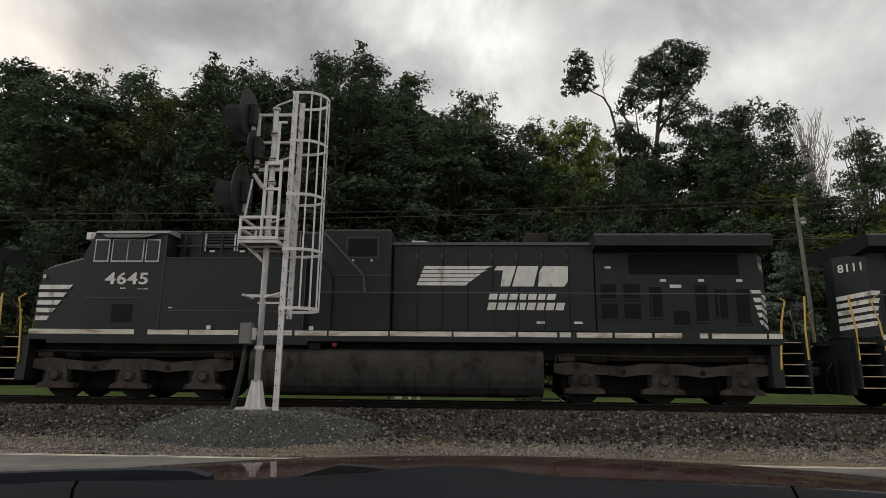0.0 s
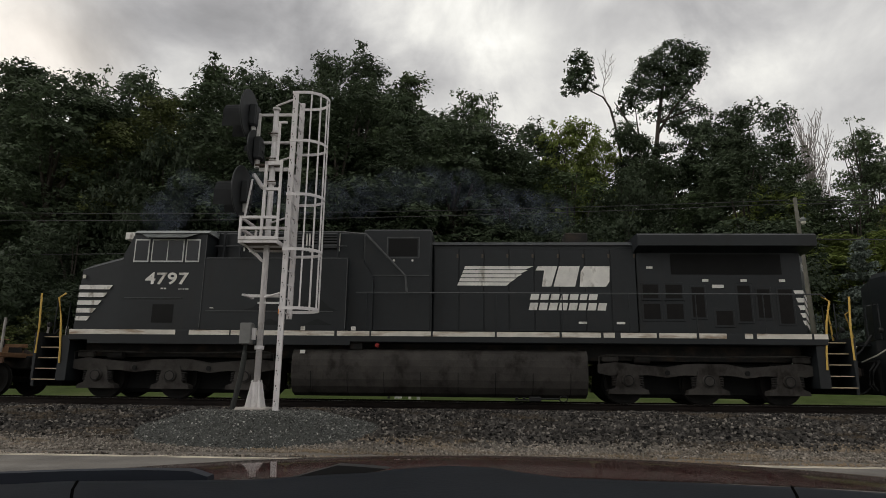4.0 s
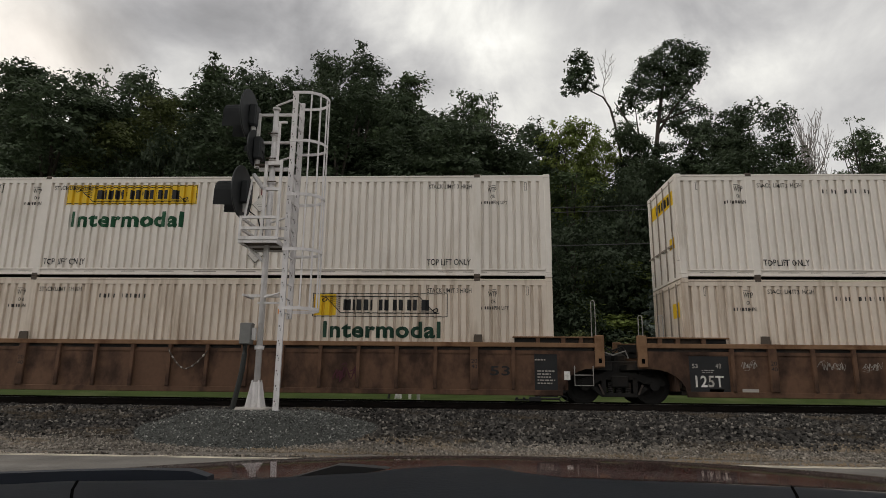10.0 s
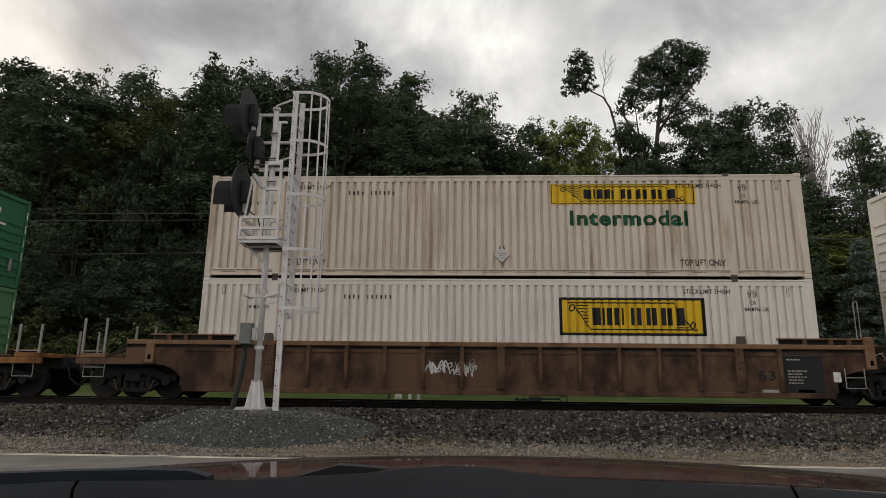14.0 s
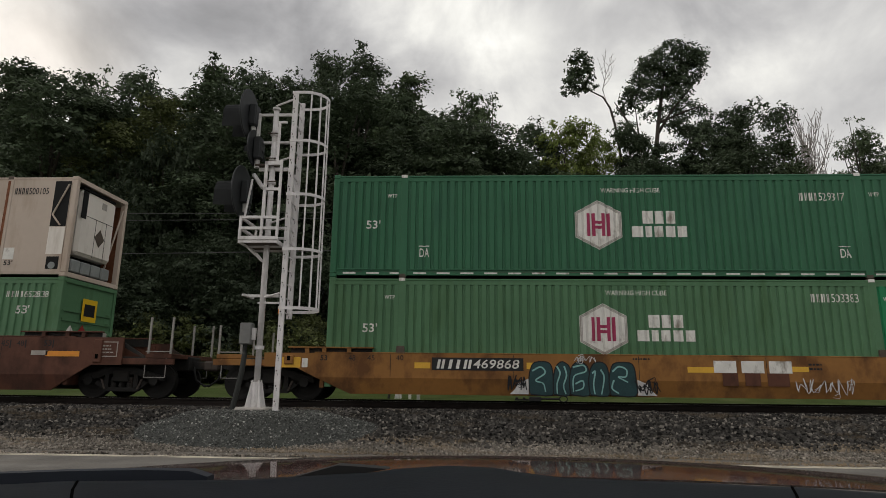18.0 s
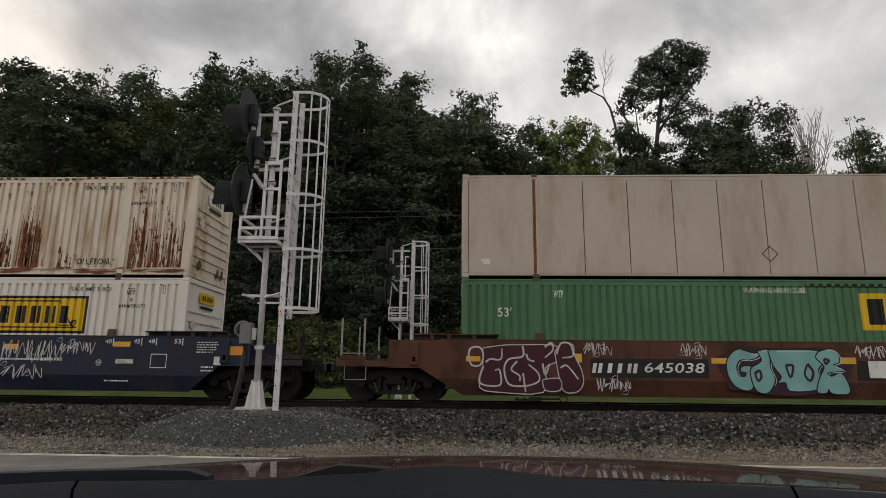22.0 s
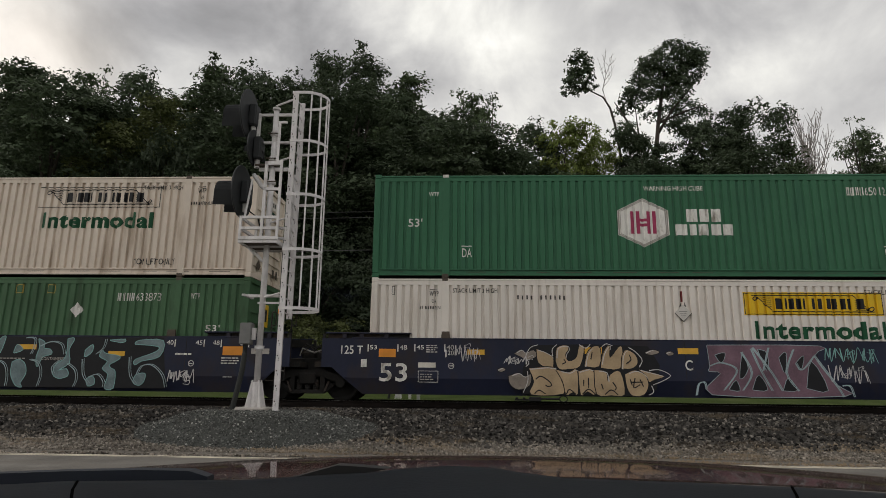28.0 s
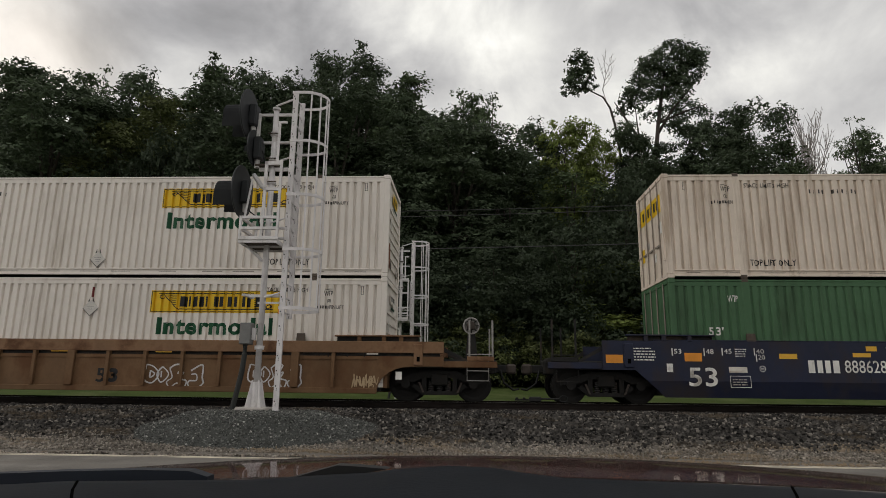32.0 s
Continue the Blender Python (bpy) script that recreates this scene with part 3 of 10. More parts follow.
# ---- signals ----
def signal_head(mast, x, y, z, r, hood_len, hood_h, name="signal_head"):
    """A round background disc seen on edge, hood to the left, lamp case behind."""
    disc = part(name, lathe([(-0.02, r), (0.0, r), (0.02, r * 0.97), (0.03, r * 0.3)], (x, y, z), (-1, 0, 0), 28), signal_black, mast, "matt black round signal background")
    n = 12
    bm = bmesh.new()
    rings = []
    for xx, k in ((x - 0.02, 1.0), (x - hood_len, 0.96)):
        rings.append([bm.verts.new((xx, y + hood_h * k * math.cos(math.pi * (0.0 + i / n)) * 0.62, z + hood_h * k * (math.sin(math.pi * i / n) * 0.75 - 0.25 if 0 < i < n else -0.75))) for i in range(n + 1)])
    for i in range(n):
        bm.faces.new((rings[0][i], rings[0][i + 1], rings[1][i + 1], rings[1][i]))
    bmesh.ops.solidify(bm, geom=bm.faces[:], thickness=0.012)
    part("hood", bm, signal_black, disc, "deep black signal hood")
    part("lens", lathe([(0.0, 0.11), (0.03, 0.09)], (x - 0.03, y, z), (-1, 0, 0), 16), lens_dark, disc)
    part("lamp_case", box(x + 0.02, x + 0.2, y - 0.16, y + 0.16, z - 0.28, z + 0.24, bevel=0.03), signal_black, disc)
    part("bracket", tube((x + 0.1, y, z - 0.26), (x + 0.1, y, z - 0.46), 0.06, 0.05, 12), galv, disc, "galvanised clamp under the signal head")
    return disc


def signal_mast(m, label):
    """Colour-light mast with platform, ladder and safety cage; origin at the pole's foot."""
    s = thing("signal_mast", label, "railway signal", "railway signals", m)
    part("pole", tube((0, 0, 0.55), (0, 0, 6.72), 0.066, 0.062, 16), galv, s, smooth=True)
    part("pole_cap", lathe([(0, 0.095), (0.05, 0.09), (0.08, 0.03)], (0, 0, 6.7), (0, 0, 1), 16), galv, s)
    part("collar", tube((0, 0, 1.25), (0, 0, 1.33), 0.1, 0.1, 16), galv, s)
    part("base_plate", box(-0.32, 0.32, -0.32, 0.32, -0.02, 0.07, bevel=0.02), concrete, s, "pale concrete footing")
    part("pedestal", tube((0, 0, 0.06), (0, 0, 0.58), 0.12, 0.1, 12), galv, s)
    fin = finish("fin", prism([(0.085, 0.05), (0.235, 0.05), (0.11, 0.62), (0.085, 0.62)], -0.012, 0.012), galv)
    for k in range(4):
        part("fin", fin, None, s, at=pose(0, 0, 0, 0, 0, 45 + 90 * k))
    # ladder: seen on edge, its rails one behind the other
    # below the cage only the near rail runs on to the ground
    lx, rail_y, foot = 0.5, 0.27, {-1: -0.05, 1: 1.92}
    for side in (-1, 1):
        sy, z0 = side * rail_y, foot[side]
        bm = box(lx - 0.045, lx + 0.07, sy - 0.01, sy + 0.01, z0, 7.0)
        box(lx - 0.04, lx - 0.032, sy - 0.012, sy + 0.04, z0, 7.0, bm)
        box(lx + 0.062, lx + 0.07, sy - 0.012, sy + 0.04, z0, 7.0, bm)
        rl = part("ladder_rail", bm, alu, s)
        # black discs and bars stand in for the dark holes and slots
        hole = bmesh.new()
        for k in range(23):
            if 0.2 + k * 0.305 > z0:
                tube((lx - 0.012, sy - 0.016, 0.2 + k * 0.305), (lx - 0.012, sy - 0.011, 0.2 + k * 0.305), 0.014, seg=8, bm=hole)
                box(lx + 0.005, lx + 0.013, sy - 0.0125, sy - 0.0105, 0.1 + k * 0.305, 0.16 + k * 0.305, hole)
        part("bolt", hole, gap_black, rl)
    rung = finish("rung", tube((lx, -rail_y, 0), (lx, rail_y, 0), 0.014, seg=8), alu)
    for k in range(6, 23):
        part("rung", rung, None, s, at=pose(0, 0, 0.2 + k * 0.305))
    tag_plate = part("tag", box(lx - 0.075, lx + 0.06, -0.25, -0.235, 1.98, 2.12, bevel=0.01), orange_mark, s, "small orange tag strapped to the ladder")
    # cage: hoops joined by upright bars, open towards the pole
    hoops = (6.92, 5.78, 4.55, 3.34, 2.09)
    cx, rx, ry = 0.49, 0.73, 0.45
    for z in hoops:
        pts = [(cx, -ry, z)] + [(cx + rx * 0.35, -ry, z)]
        pts += [(cx + rx * 0.35 + rx * 0.65 * math.sin(math.pi * i / 12), -ry * math.cos(math.pi * i / 12), z) for i in range(1, 12)]
        pts += [(cx + rx * 0.35, ry, z), (cx, ry, z)]
        bm = bmesh.new()
        rows = []
        for i, p in enumerate(pts):
            d = Vector(pts[min(i + 1, len(pts) - 1)]) - Vector(pts[max(i - 1, 0)])
            nrm = Vector((d.y, -d.x, 0)).normalized() * 0.006
            rows.append([bm.verts.new(Vector(p) + nrm * a + Vector((0, 0, b))) for a, b in ((-1, -0.032), (1, -0.032), (1, 0.032), (-1, 0.032))])
        for a, b in zip(rows, rows[1:]):
            for i in range(4):
                bm.faces.new((a[i], a[(i + 1) % 4], b[(i + 1) % 4], b[i]))
        part("cage_hoop", bm, alu, s)
    for k in range(6):
        a = math.pi * (0.12 + 0.76 * k / 5)
        px = cx + rx * 0.35 + rx * 0.65 * math.sin(a) - 0.012 * math.sin(a)
        py = -(ry - 0.012) * math.cos(a)
        part("cage_bar", box(px - 0.016, px + 0.016, py - 0.008, py + 0.008, 2.09, 6.97), alu, s)
    for z in (6.9, 5.5, 4.1, 2.45):
        part("ladder_tie", tube((0, -0.02, z - 0.1), (lx - 0.05, -0.15, z), 0.022, seg=8), galv, s)
    # platform with rail
    bm = bmesh.new()
    for y0, y1 in ((-0.5, -0.46), (-0.02, 0.02), (0.46, 0.5)):
        box(-0.46, 0.38, y0, y1, 3.46, 3.54, bm)
    for x0, x1 in ((-0.46, -0.42), (0.34, 0.38)):
        box(x0, x1, -0.46, 0.46, 3.46, 3.54, bm)
    plat = part("platform", bm, galv, s, "galvanised platform frame with dark grating")
    bm = bmesh.new()
    for k in range(24):
        box(-0.42, 0.34, -0.44 + k * 0.038, -0.432 + k * 0.038, 3.5, 3.535, bm)
    for k in range(8):
        box(-0.4 + k * 0.1, -0.392 + k * 0.1, -0.46, 0.46, 3.505, 3.53, bm)
    part("grating", bm, casting_mat, plat, "dark steel grating")
    part("platform_kerb", box(-0.46, 0.4, -0.52, -0.5, 3.53, 3.6), galv, plat)
    for y0 in (-0.3, 0.3):
        part("platform_knee", tube((-0.38, y0, 3.46), (-0.06, y0 * 0.2, 3.14), 0.022, seg=8), galv, plat)
    for (x, y) in ((-0.44, -0.48), (0.02, -0.48), (0.36, -0.48), (-0.44, 0.48), (0.36, 0.48)):
        part("guard_post", box(x - 0.025, x + 0.025, y - 0.025, y + 0.025, 3.55, 4.02 if x < 0.2 else 5.3), galv, s)
    for z in (3.78, 4.02):
        part("guard_rail", box(-0.46, 0.38, -0.505, -0.465, z - 0.03, z + 0.03), galv, s)
        part("guard_rail", box(-0.46, 0.38, 0.465, 0.505, z - 0.03, z + 0.03), galv, s)
        part("guard_rail", box(-0.465, -0.415, -0.5, 0.5, z - 0.03, z + 0.03), galv, s)
    part("frame_post", box(0.0, 0.06, -0.5, -0.44, 4.02, 5.28), galv, s)
    part("frame_bar", box(0.0, 0.38, -0.5, -0.44, 5.2, 5.28), galv, s)
    part("frame_bar", box(0.0, 0.38, -0.5, -0.44, 4.62, 4.68), galv, s)
    part("upper_post", box(-0.42, -0.35, -0.03, 0.03, 5.3, 6.62), galv, s)
    part("upper_bar", box(-0.42, 0.36, -0.03, 0.03, 6.55, 6.61), galv, s)
    part("upper_bar", box(-0.38, 0.36, -0.03, 0.03, 5.88, 5.93), galv, s)
    part("upper_bar", box(-0.3, 0.36, -0.03, 0.03, 5.22, 5.3), galv, s)
    part("upper_frame", box(0.17, 0.22, -0.3, -0.26, 5.3, 6.3), alu, s)
    part("upper_frame", box(0.17, 0.36, -0.3, -0.26, 6.25, 6.3), alu, s)
    part("head_arm", path_tube([(-0.42, 0, 5.15), (-0.2, 0, 4.85), (0, 0, 4.75)], 0.05, 10), galv, s)
    part("head_plate", box(-0.36, 0.12, -0.12, 0.1, 5.32, 5.36), casting_mat, s, "dark bracket plate")
    for z in (4.9, 5.45, 6.05):
        part("pole_clamp", lathe([(0, 0.085), (0.02, 0.098), (0.08, 0.098), (0.1, 0.085)], (0, 0, z), (0, 0, 1), 14), galv, s)
        part("clamp_bolt", tube((-0.13, -0.09, z + 0.05), (0.13, -0.09, z + 0.05), 0.014, seg=6), casting_mat, s)
    part("head_cable", path_tube([(-0.5, -0.08, 6.1), (-0.34, -0.1, 5.9), (-0.2, -0.1, 5.6), (-0.12, -0.08, 5.2), (-0.1, -0.07, 4.6), (-0.09, -0.07, 3.6)], 0.016, 6), hose_mat, s, "black cable to the signal heads")
    part("head_cable", path_tube([(-0.52, -0.08, 4.5), (-0.4, -0.12, 4.25), (-0.2, -0.12, 4.1), (-0.1, -0.08, 3.7)], 0.016, 6), hose_mat, s, "black cable to the signal heads")
    part("brace", tube((-0.44, -0.3, 4.02), (-0.4, -0.1, 5.0), 0.025, seg=8), galv, s)
    signal_head(s, -0.6, -0.05, 6.55, 0.6, 0.5, 0.52)
    signal_head(s, -0.44, -0.05, 5.75, 0.42, 0.2, 0.14)
    signal_head(s, -0.64, -0.05, 4.72, 0.6, 0.5, 0.52)
    part("step_bracket", box(-0.36, 0.36, -0.04, 0.0, 2.36, 2.42), galv, s)
    part("step_bracket", box(-0.36, -0.3, -0.3, 0.3, 2.36, 2.4), galv, s)
    part("step_bracket", box(-0.1, 0.36, -0.04, 0.0, 2.22, 2.26), galv, s)
    jb = part("junction_box", box(-0.38, -0.14, -0.2, 0.02, 1.35, 1.8, bevel=0.015), box_grey, s, "grey metal junction box")
    part("box_door", box(-0.37, -0.15, -0.215, -0.2, 1.37, 1.78), box_grey, jb)
    part("box_hanger", box(-0.14, -0.07, -0.12, -0.04, 1.45, 1.7), galv, jb)
    part("conduit", path_tube([(-0.27, -0.1, 1.36), (-0.27, -0.1, 1.15), (-0.3, -0.1, 0.8), (-0.36, -0.1, 0.45), (-0.42, -0.1, 0.15), (-0.45, -0.1, -0.1)], 0.055, 10), conduit_mat, s, "dark flexible cable conduit")
    return s


near_signal = signal_mast(pose(-4.47, -4.5, -0.11, 0, 0, 0), "galvanised signal mast with caged ladder and black heads on gravel")
far_signal = copy_thing(near_signal, pose(-3.04, 9.0, -0.42))
far_signal["label"] = "galvanised signal mast with caged ladder beyond the track"

# ---- utility pole, wires ----
upole = thing("utility_pole", "leaning weathered wooden utility pole with a street lamp", "utility pole", m=pose(17.1, 14, 0))
part("shaft", tube((0.06, 0, -0.3), (-0.22, 0, 10.1), 0.13, 0.09, 12), pole_wood, upole, smooth=True)
lamp = part("street_lamp", lathe([(0, 0.04), (0.04, 0.13), (0.15, 0.16), (0.18, 0.09), (0.26, 0.07)], (-0.09, -0.3, 8.72), (0, 0, 1), 16), roof_grey, upole, "grey street lamp head")
part("globe", lathe([(0, 0.06), (0.08, 0.12), (0.16, 0.13)], (-0.09, -0.3, 8.58), (0, 0, 1), 16), lamp_glass, lamp)
part("lamp_arm", tube((-0.2, 0, 8.85), (-0.09, -0.3, 8.95), 0.03, seg=8), galv, upole)


def wire(pts, sag, r):
    bm = bmesh.new()
    for (x0, y0, z0), (x1, y1, z1) in zip(pts, pts[1:]):
        run = [(x0 + (x1 - x0) * k / 14, y0 + (y1 - y0) * k / 14, z0 + (z1 - z0) * k / 14 - sag * 4 * (k / 14) * (1 - k / 14)) for k in range(15)]
        path_tube(run, r, 5, bm)
    return bm


for i, (za, zb, zc, sag, r) in enumerate(((11.3, 11.0, 10.0, 0.3, 0.022), (10.75, 10.5, 9.8, 0.3, 0.022), (8.3, 8.2, 7.9, 0.15, 0.03))):
    w = new("power_line", finish("power_line", wire([(-75, 20, za), (-30, 20, zb + 0.05), (17.0, 14.0, zc), (75, 14, zc)], sag, r), wire_mat))
    tagged(w, "thin dark overhead utility wire before the trees", "power line", "overhead wires")


# ---- trees ----
def leaf_cloud(lobes, leaf, sprays, per, rng):
    """Small three-cornered leaves on flattened sprays over the lobes of a crown, most of them facing up and outwards."""
    cs, rs = np.array([c[:3] for c in lobes]), np.array([c[3] for c in lobes])
    k = np.maximum((sprays * rs ** 2).astype(int), 5)
    who = np.repeat(np.arange(len(cs)), k)
    d = rng.normal(size=(len(who), 3)) + np.array([0, 0, 0.3])
    d /= np.linalg.norm(d, axis=1)[:, None]
    tc = cs[who] + d * (rs[who] * rng.uniform(0.35, 1.12, len(who)) ** 0.6)[:, None] * np.array([1, 1, 0.85])
    trad = rng.uniform(0.22, 0.55, len(who)) * np.clip(rs[who], 0.6, 1.1)
    n = np.maximum((per * trad ** 1.5).astype(int), 4)
    idx = np.repeat(np.arange(len(who)), n)
    p = tc[idx] + np.clip(rng.normal(size=(len(idx), 3)) * 0.55, -1.1, 1.1) * trad[idx][:, None] * np.array([1, 1, 0.5])
    up = d[idx] * 0.75 + np.array([0, -0.1, 0.4]) + rng.normal(size=p.shape) * 0.38
    up /= np.linalg.norm(up, axis=1)[:, None]
    a = np.cross(up, rng.normal(size=p.shape))
    a /= np.linalg.norm(a, axis=1)[:, None]
    b = np.cross(up, a)
    s = leaf * rng.uniform(0.6, 1.4, (len(idx), 1))
    v = np.stack([p - a * s * 0.7 - b * s * 0.55, p - a * s * 0.7 + b * s * 0.55, p + a * s * 0.95], 1).reshape(-1, 3)
    return v, np.arange(len(v)).reshape(-1, 3)


def crown_mesh(name, lobes, leaf, sprays, per, rng, material):
    v, f = leaf_cloud(lobes, leaf, sprays, per, rng)
    me = bpy.data.meshes.new(name)
    me.vertices.add(len(v))
    me.vertices.foreach_set("co", v.astype(np.float32).ravel())
    me.loops.add(f.size)
    me.loops.foreach_set("vertex_index", f.astype(np.int32).ravel())
    me.polygons.add(len(f))
    me.polygons.foreach_set("loop_start", np.arange(0, f.size, 3, dtype=np.int32))
    me.update(calc_edges=True)
    me.materials.append(material)
    return me


def limbs(lobes, height, fork, r0, rng, bm, count=9, lean=0.0):
    """A tapered trunk with limbs that bend out to some of the lobes."""
    top = Vector((lean, 0, height * 0.72))
    path_tube([(0, 0, -0.4), (0.1 * r0, 0, height * 0.25), (lean * 0.4, 0, height * 0.5), tuple(top)], r0, 9, bm, taper=r0 * 0.25)
    pick = rng.permutation(len(lobes))[:count]
    for i in pick:
        c = Vector(lobes[i][:3])
        t = rng.uniform(fork, 0.66)
        s = Vector((lean * t * 0.9, 0, height * t))
        if c.z < s.z:
            s.z = max(height * 0.15, c.z - 1)
        mid = s.lerp(c, 0.5) + Vector((0, 0, 0.12 * (c - s).length))
        path_tube([tuple(s), tuple(mid), tuple(c)], r0 * 0.33, 6, bm, taper=r0 * 0.06)


def deciduous(height, width, base, seed, n, leaf, sprays, per, material, size=0.17, dome=0.6):
    """Trunk and crown meshes of one broadleaf tree; crown from the height base up, dome: 1 pointed, 0 square-shouldered."""
    rng = np.random.RandomState(seed)
    lobes = []
    for i in range(n):
        h = (i + rng.uniform(0, 1)) / n
        prof = min(1.0, 0.6 + 2.2 * h) * max(0.02, 1 - (max(0.0, h - 0.3) / 0.74) ** 2) ** (0.8 * dome)
        a, rr = rng.uniform(0, 6.283), width * 0.5 * prof * math.sqrt(rng.uniform(0.15, 1))
        lobes.append((rr * math.cos(a), rr * math.sin(a), base + (height - base) * (0.03 + 0.9 * h), width * size * rng.uniform(0.6, 1.25) * (1.1 - 0.35 * h)))
    for i in range(4):
        lobes.append((rng.uniform(-0.13, 0.13) * width, rng.uniform(-0.1, 0.1) * width, height * (0.93 + 0.018 * i), width * 0.07))
    bm = bmesh.new()
    limbs(lobes, height, 0.3, 0.012 * height + 0.06, rng, bm, 14)
    return finish("trunk", bm, bark, True), crown_mesh("crown", lobes, leaf, sprays, per, rng, material)


def plant(meshes, m, label, category="tree", name="tree", group="trees behind the track"):
    t = thing(name, label, category, group, m)
    part("trunk", meshes[0], None, t)
    part("crown", meshes[1], None, t)
    return t


# height, width, then the meshes
kinds = {
    "broad": (22, 7.5, deciduous(22, 7.5, 4.0, 11, 56, 0.14, 26, 62, leaf_dark, 0.2, 0.42)),
    "oval": (22, 5.6, deciduous(22, 5.6, 4.0, 12, 54, 0.14, 28, 62, leaf_dark, 0.23, 0.45)),
    "spire": (22, 4.0, deciduous(22, 4.0, 5.0, 17, 50, 0.135, 28, 64, leaf_mid, 0.26, 0.8)),
    "airy": (20, 5.4, deciduous(20, 5.4, 4.0, 13, 48, 0.13, 26, 60, leaf_mid, 0.2, 0.5)),
    "low": (10, 10, deciduous(10, 10, 0.4, 14, 46, 0.135, 18, 56, leaf_shaded, 0.16, 0.6)),
    "light": (16, 6.5, deciduous(16, 6.5, 2.0, 15, 46, 0.135, 32, 62, leaf_light, 0.2, 0.5)),
    "olive": (22, 6.0, deciduous(22, 6.0, 4.0, 18, 52, 0.14, 26, 60, leaf_warm, 0.22, 0.45)),
    "bush": (4.5, 7, deciduous(4.5, 7, 0.1, 16, 28, 0.12, 20, 60, leaf_warm, 0.16, 0.5)),
    "screen": (22, 10, deciduous(22, 10, 1.0, 19, 60, 0.36, 6, 30, leaf_dark, 0.2, 0.4)),
}


def tree(kind, x, y, top, turn=0.0, width=7.0, label="tall broadleaf tree with a dense dark green crown"):
    z = ground_z(x, y)
    h, w, meshes = kinds[kind]
    s, k = (top - z) / h, 1.12 * width / w
    return plant(meshes, pose(x, y, z, 0, 0, turn) @ Matrix.Diagonal((k, k, s, 1)), label)


# the tallest crowns along the foot of the hill
LIGHT, DARK = "broadleaf tree with yellow-green foliage among darker trees", "tall broadleaf tree with a dense dark green crown"
for kind, x, y, top, turn, width in (
        ("broad", -45.0, 33, 27.0, 20, 8.0), ("broad", -39.9, 33, 28.6, 200, 9.2), ("airy", -34.7, 34, 29.3, 100, 5.4), ("oval", -30.2, 33, 28.8, 60, 7.6), ("olive", -25.9, 31, 25.2, 150, 5.6),
        ("spire", -23.2, 33, 29.8, 250, 5.2), ("oval", -20.6, 33, 29.2, 10, 6.8), ("oval", -16.4, 33, 28.3, 20, 6.2), ("spire", -13.5, 34, 29.8, 80, 5.4), ("broad", -9.7, 32, 30.2, 10, 8.4)) + (
        ("spire", -5.6, 32, 27.6, 90, 5.4), ("oval", -3.2, 33, 24.2, 30, 5.0), ("airy", -0.8, 33, 26.3, 200, 6.2), ("airy", 1.9, 32, 24.9, 30, 5.0), ("oval", 5.2, 32, 22.9, 20, 5.6),
        ("light", 7.2, 30, 21.8, 300, 6.0), ("light", 10.3, 31, 21.6, 40, 5.0), ("oval", 14.2, 31, 21.2, 140, 5.2), ("oval", 19.8, 32, 23.2, 15, 5.0), ("broad", 24.0, 32, 24.4, 75, 6.8),
        ("spire", 26.3, 32, 21.3, 260, 3.6), ("airy", 32.2, 32, 22.8, 260, 4.4), ("oval", 33.6, 33, 21.6, 90, 3.6), ("airy", 35.2, 32, 20.2, 190, 4.8), ("airy", 38.0, 33, 21.0, 30, 5.5)):
    tree(kind, x, y, top, turn, width, LIGHT if kind == "light" else DARK)
# a row behind closes the gaps between the crowns
for i in range(14):
    x = -52 + i * 4.2 + 1.0 * math.sin(i * 2.6)
    tree("screen", x, 40, 27.0 + 0.9 * math.sin(i * 1.9) + (1.5 if -21 < x < -8 else 0) - (3.5 if -31.5 < x < -25.0 else 0) - (3.5 if x > -5 else 0), 71 * i, 12.0)
for x, top in ((6.5, 20.5), (11.0, 18.2), (15.0, 19.5), (19.5, 20.2), (24.0, 20.0), (29.0, 15.5), (34.0, 15.5), (39.0, 16.0), (45.0, 17)):
    tree("screen", x, 38, top, 40 * x, 9.0)
# middle row: layered crowns before the tall ones
for i, (kind, x, top, width) in enumerate((
        ("broad", -37.5, 21.0, 8.0), ("oval", -32.0, 24.4, 8.0), ("olive", -27.8, 22.0, 7.0), ("low", -23.5, 18.5, 9.0), ("oval", -19.0, 23.0, 7.5), ("broad", -14.5, 22.0, 8.5), ("oval", -10.0, 22.5, 8.0),
        ("broad", -5.5, 20.5, 8.0), ("oval", -1.2, 20.5, 7.0), ("broad", 3.0, 18.8, 7.5), ("airy", 7.3, 16.0, 6.5), ("low", 11.4, 15.4, 8.0), ("airy", 15.5, 15.2, 6.5), ("oval", 19.5, 17.6, 6.0),
        ("airy", 23.5, 16.0, 6.0), ("light", 21.2, 14.6, 5.0), ("airy", 28.6, 15.2, 5.6), ("light", 32.5, 14.4, 6.5), ("airy", 36.0, 15.0, 6.0))):
    tree(kind, x, 27 + 1.5 * math.cos(i * 2.7), top, 47 * i, width, LIGHT if kind == "light" else DARK)
# low trees and brush along the lawn
for i in range(16):
    x = -30 + i * 4.0 + 1.2 * math.sin(i * 3.1)
    if 9 < x < 28 and i % 2:
        continue
    tree("light" if x > 9 and i % 4 == 2 else "low", x, 21.5 + 1.5 * math.cos(i * 1.9), 9.2 + 1.5 * math.sin(i * 2.3), 61 * i, 9.0, "low bushy tree with dark leaves behind the lawn")
for i in range(22):
    x = -29 + i * 2.8 + 0.8 * math.sin(i * 2.2)
    if 8.5 < x < 28:
        continue
    t = tree("bush", x, 17.5 + 1.2 * math.cos(i * 1.3), 3.4 + 0.8 * math.sin(i * 1.9), 83 * i, 5.5, "dark green bush along the lawn")
    t["category"] = "bush"

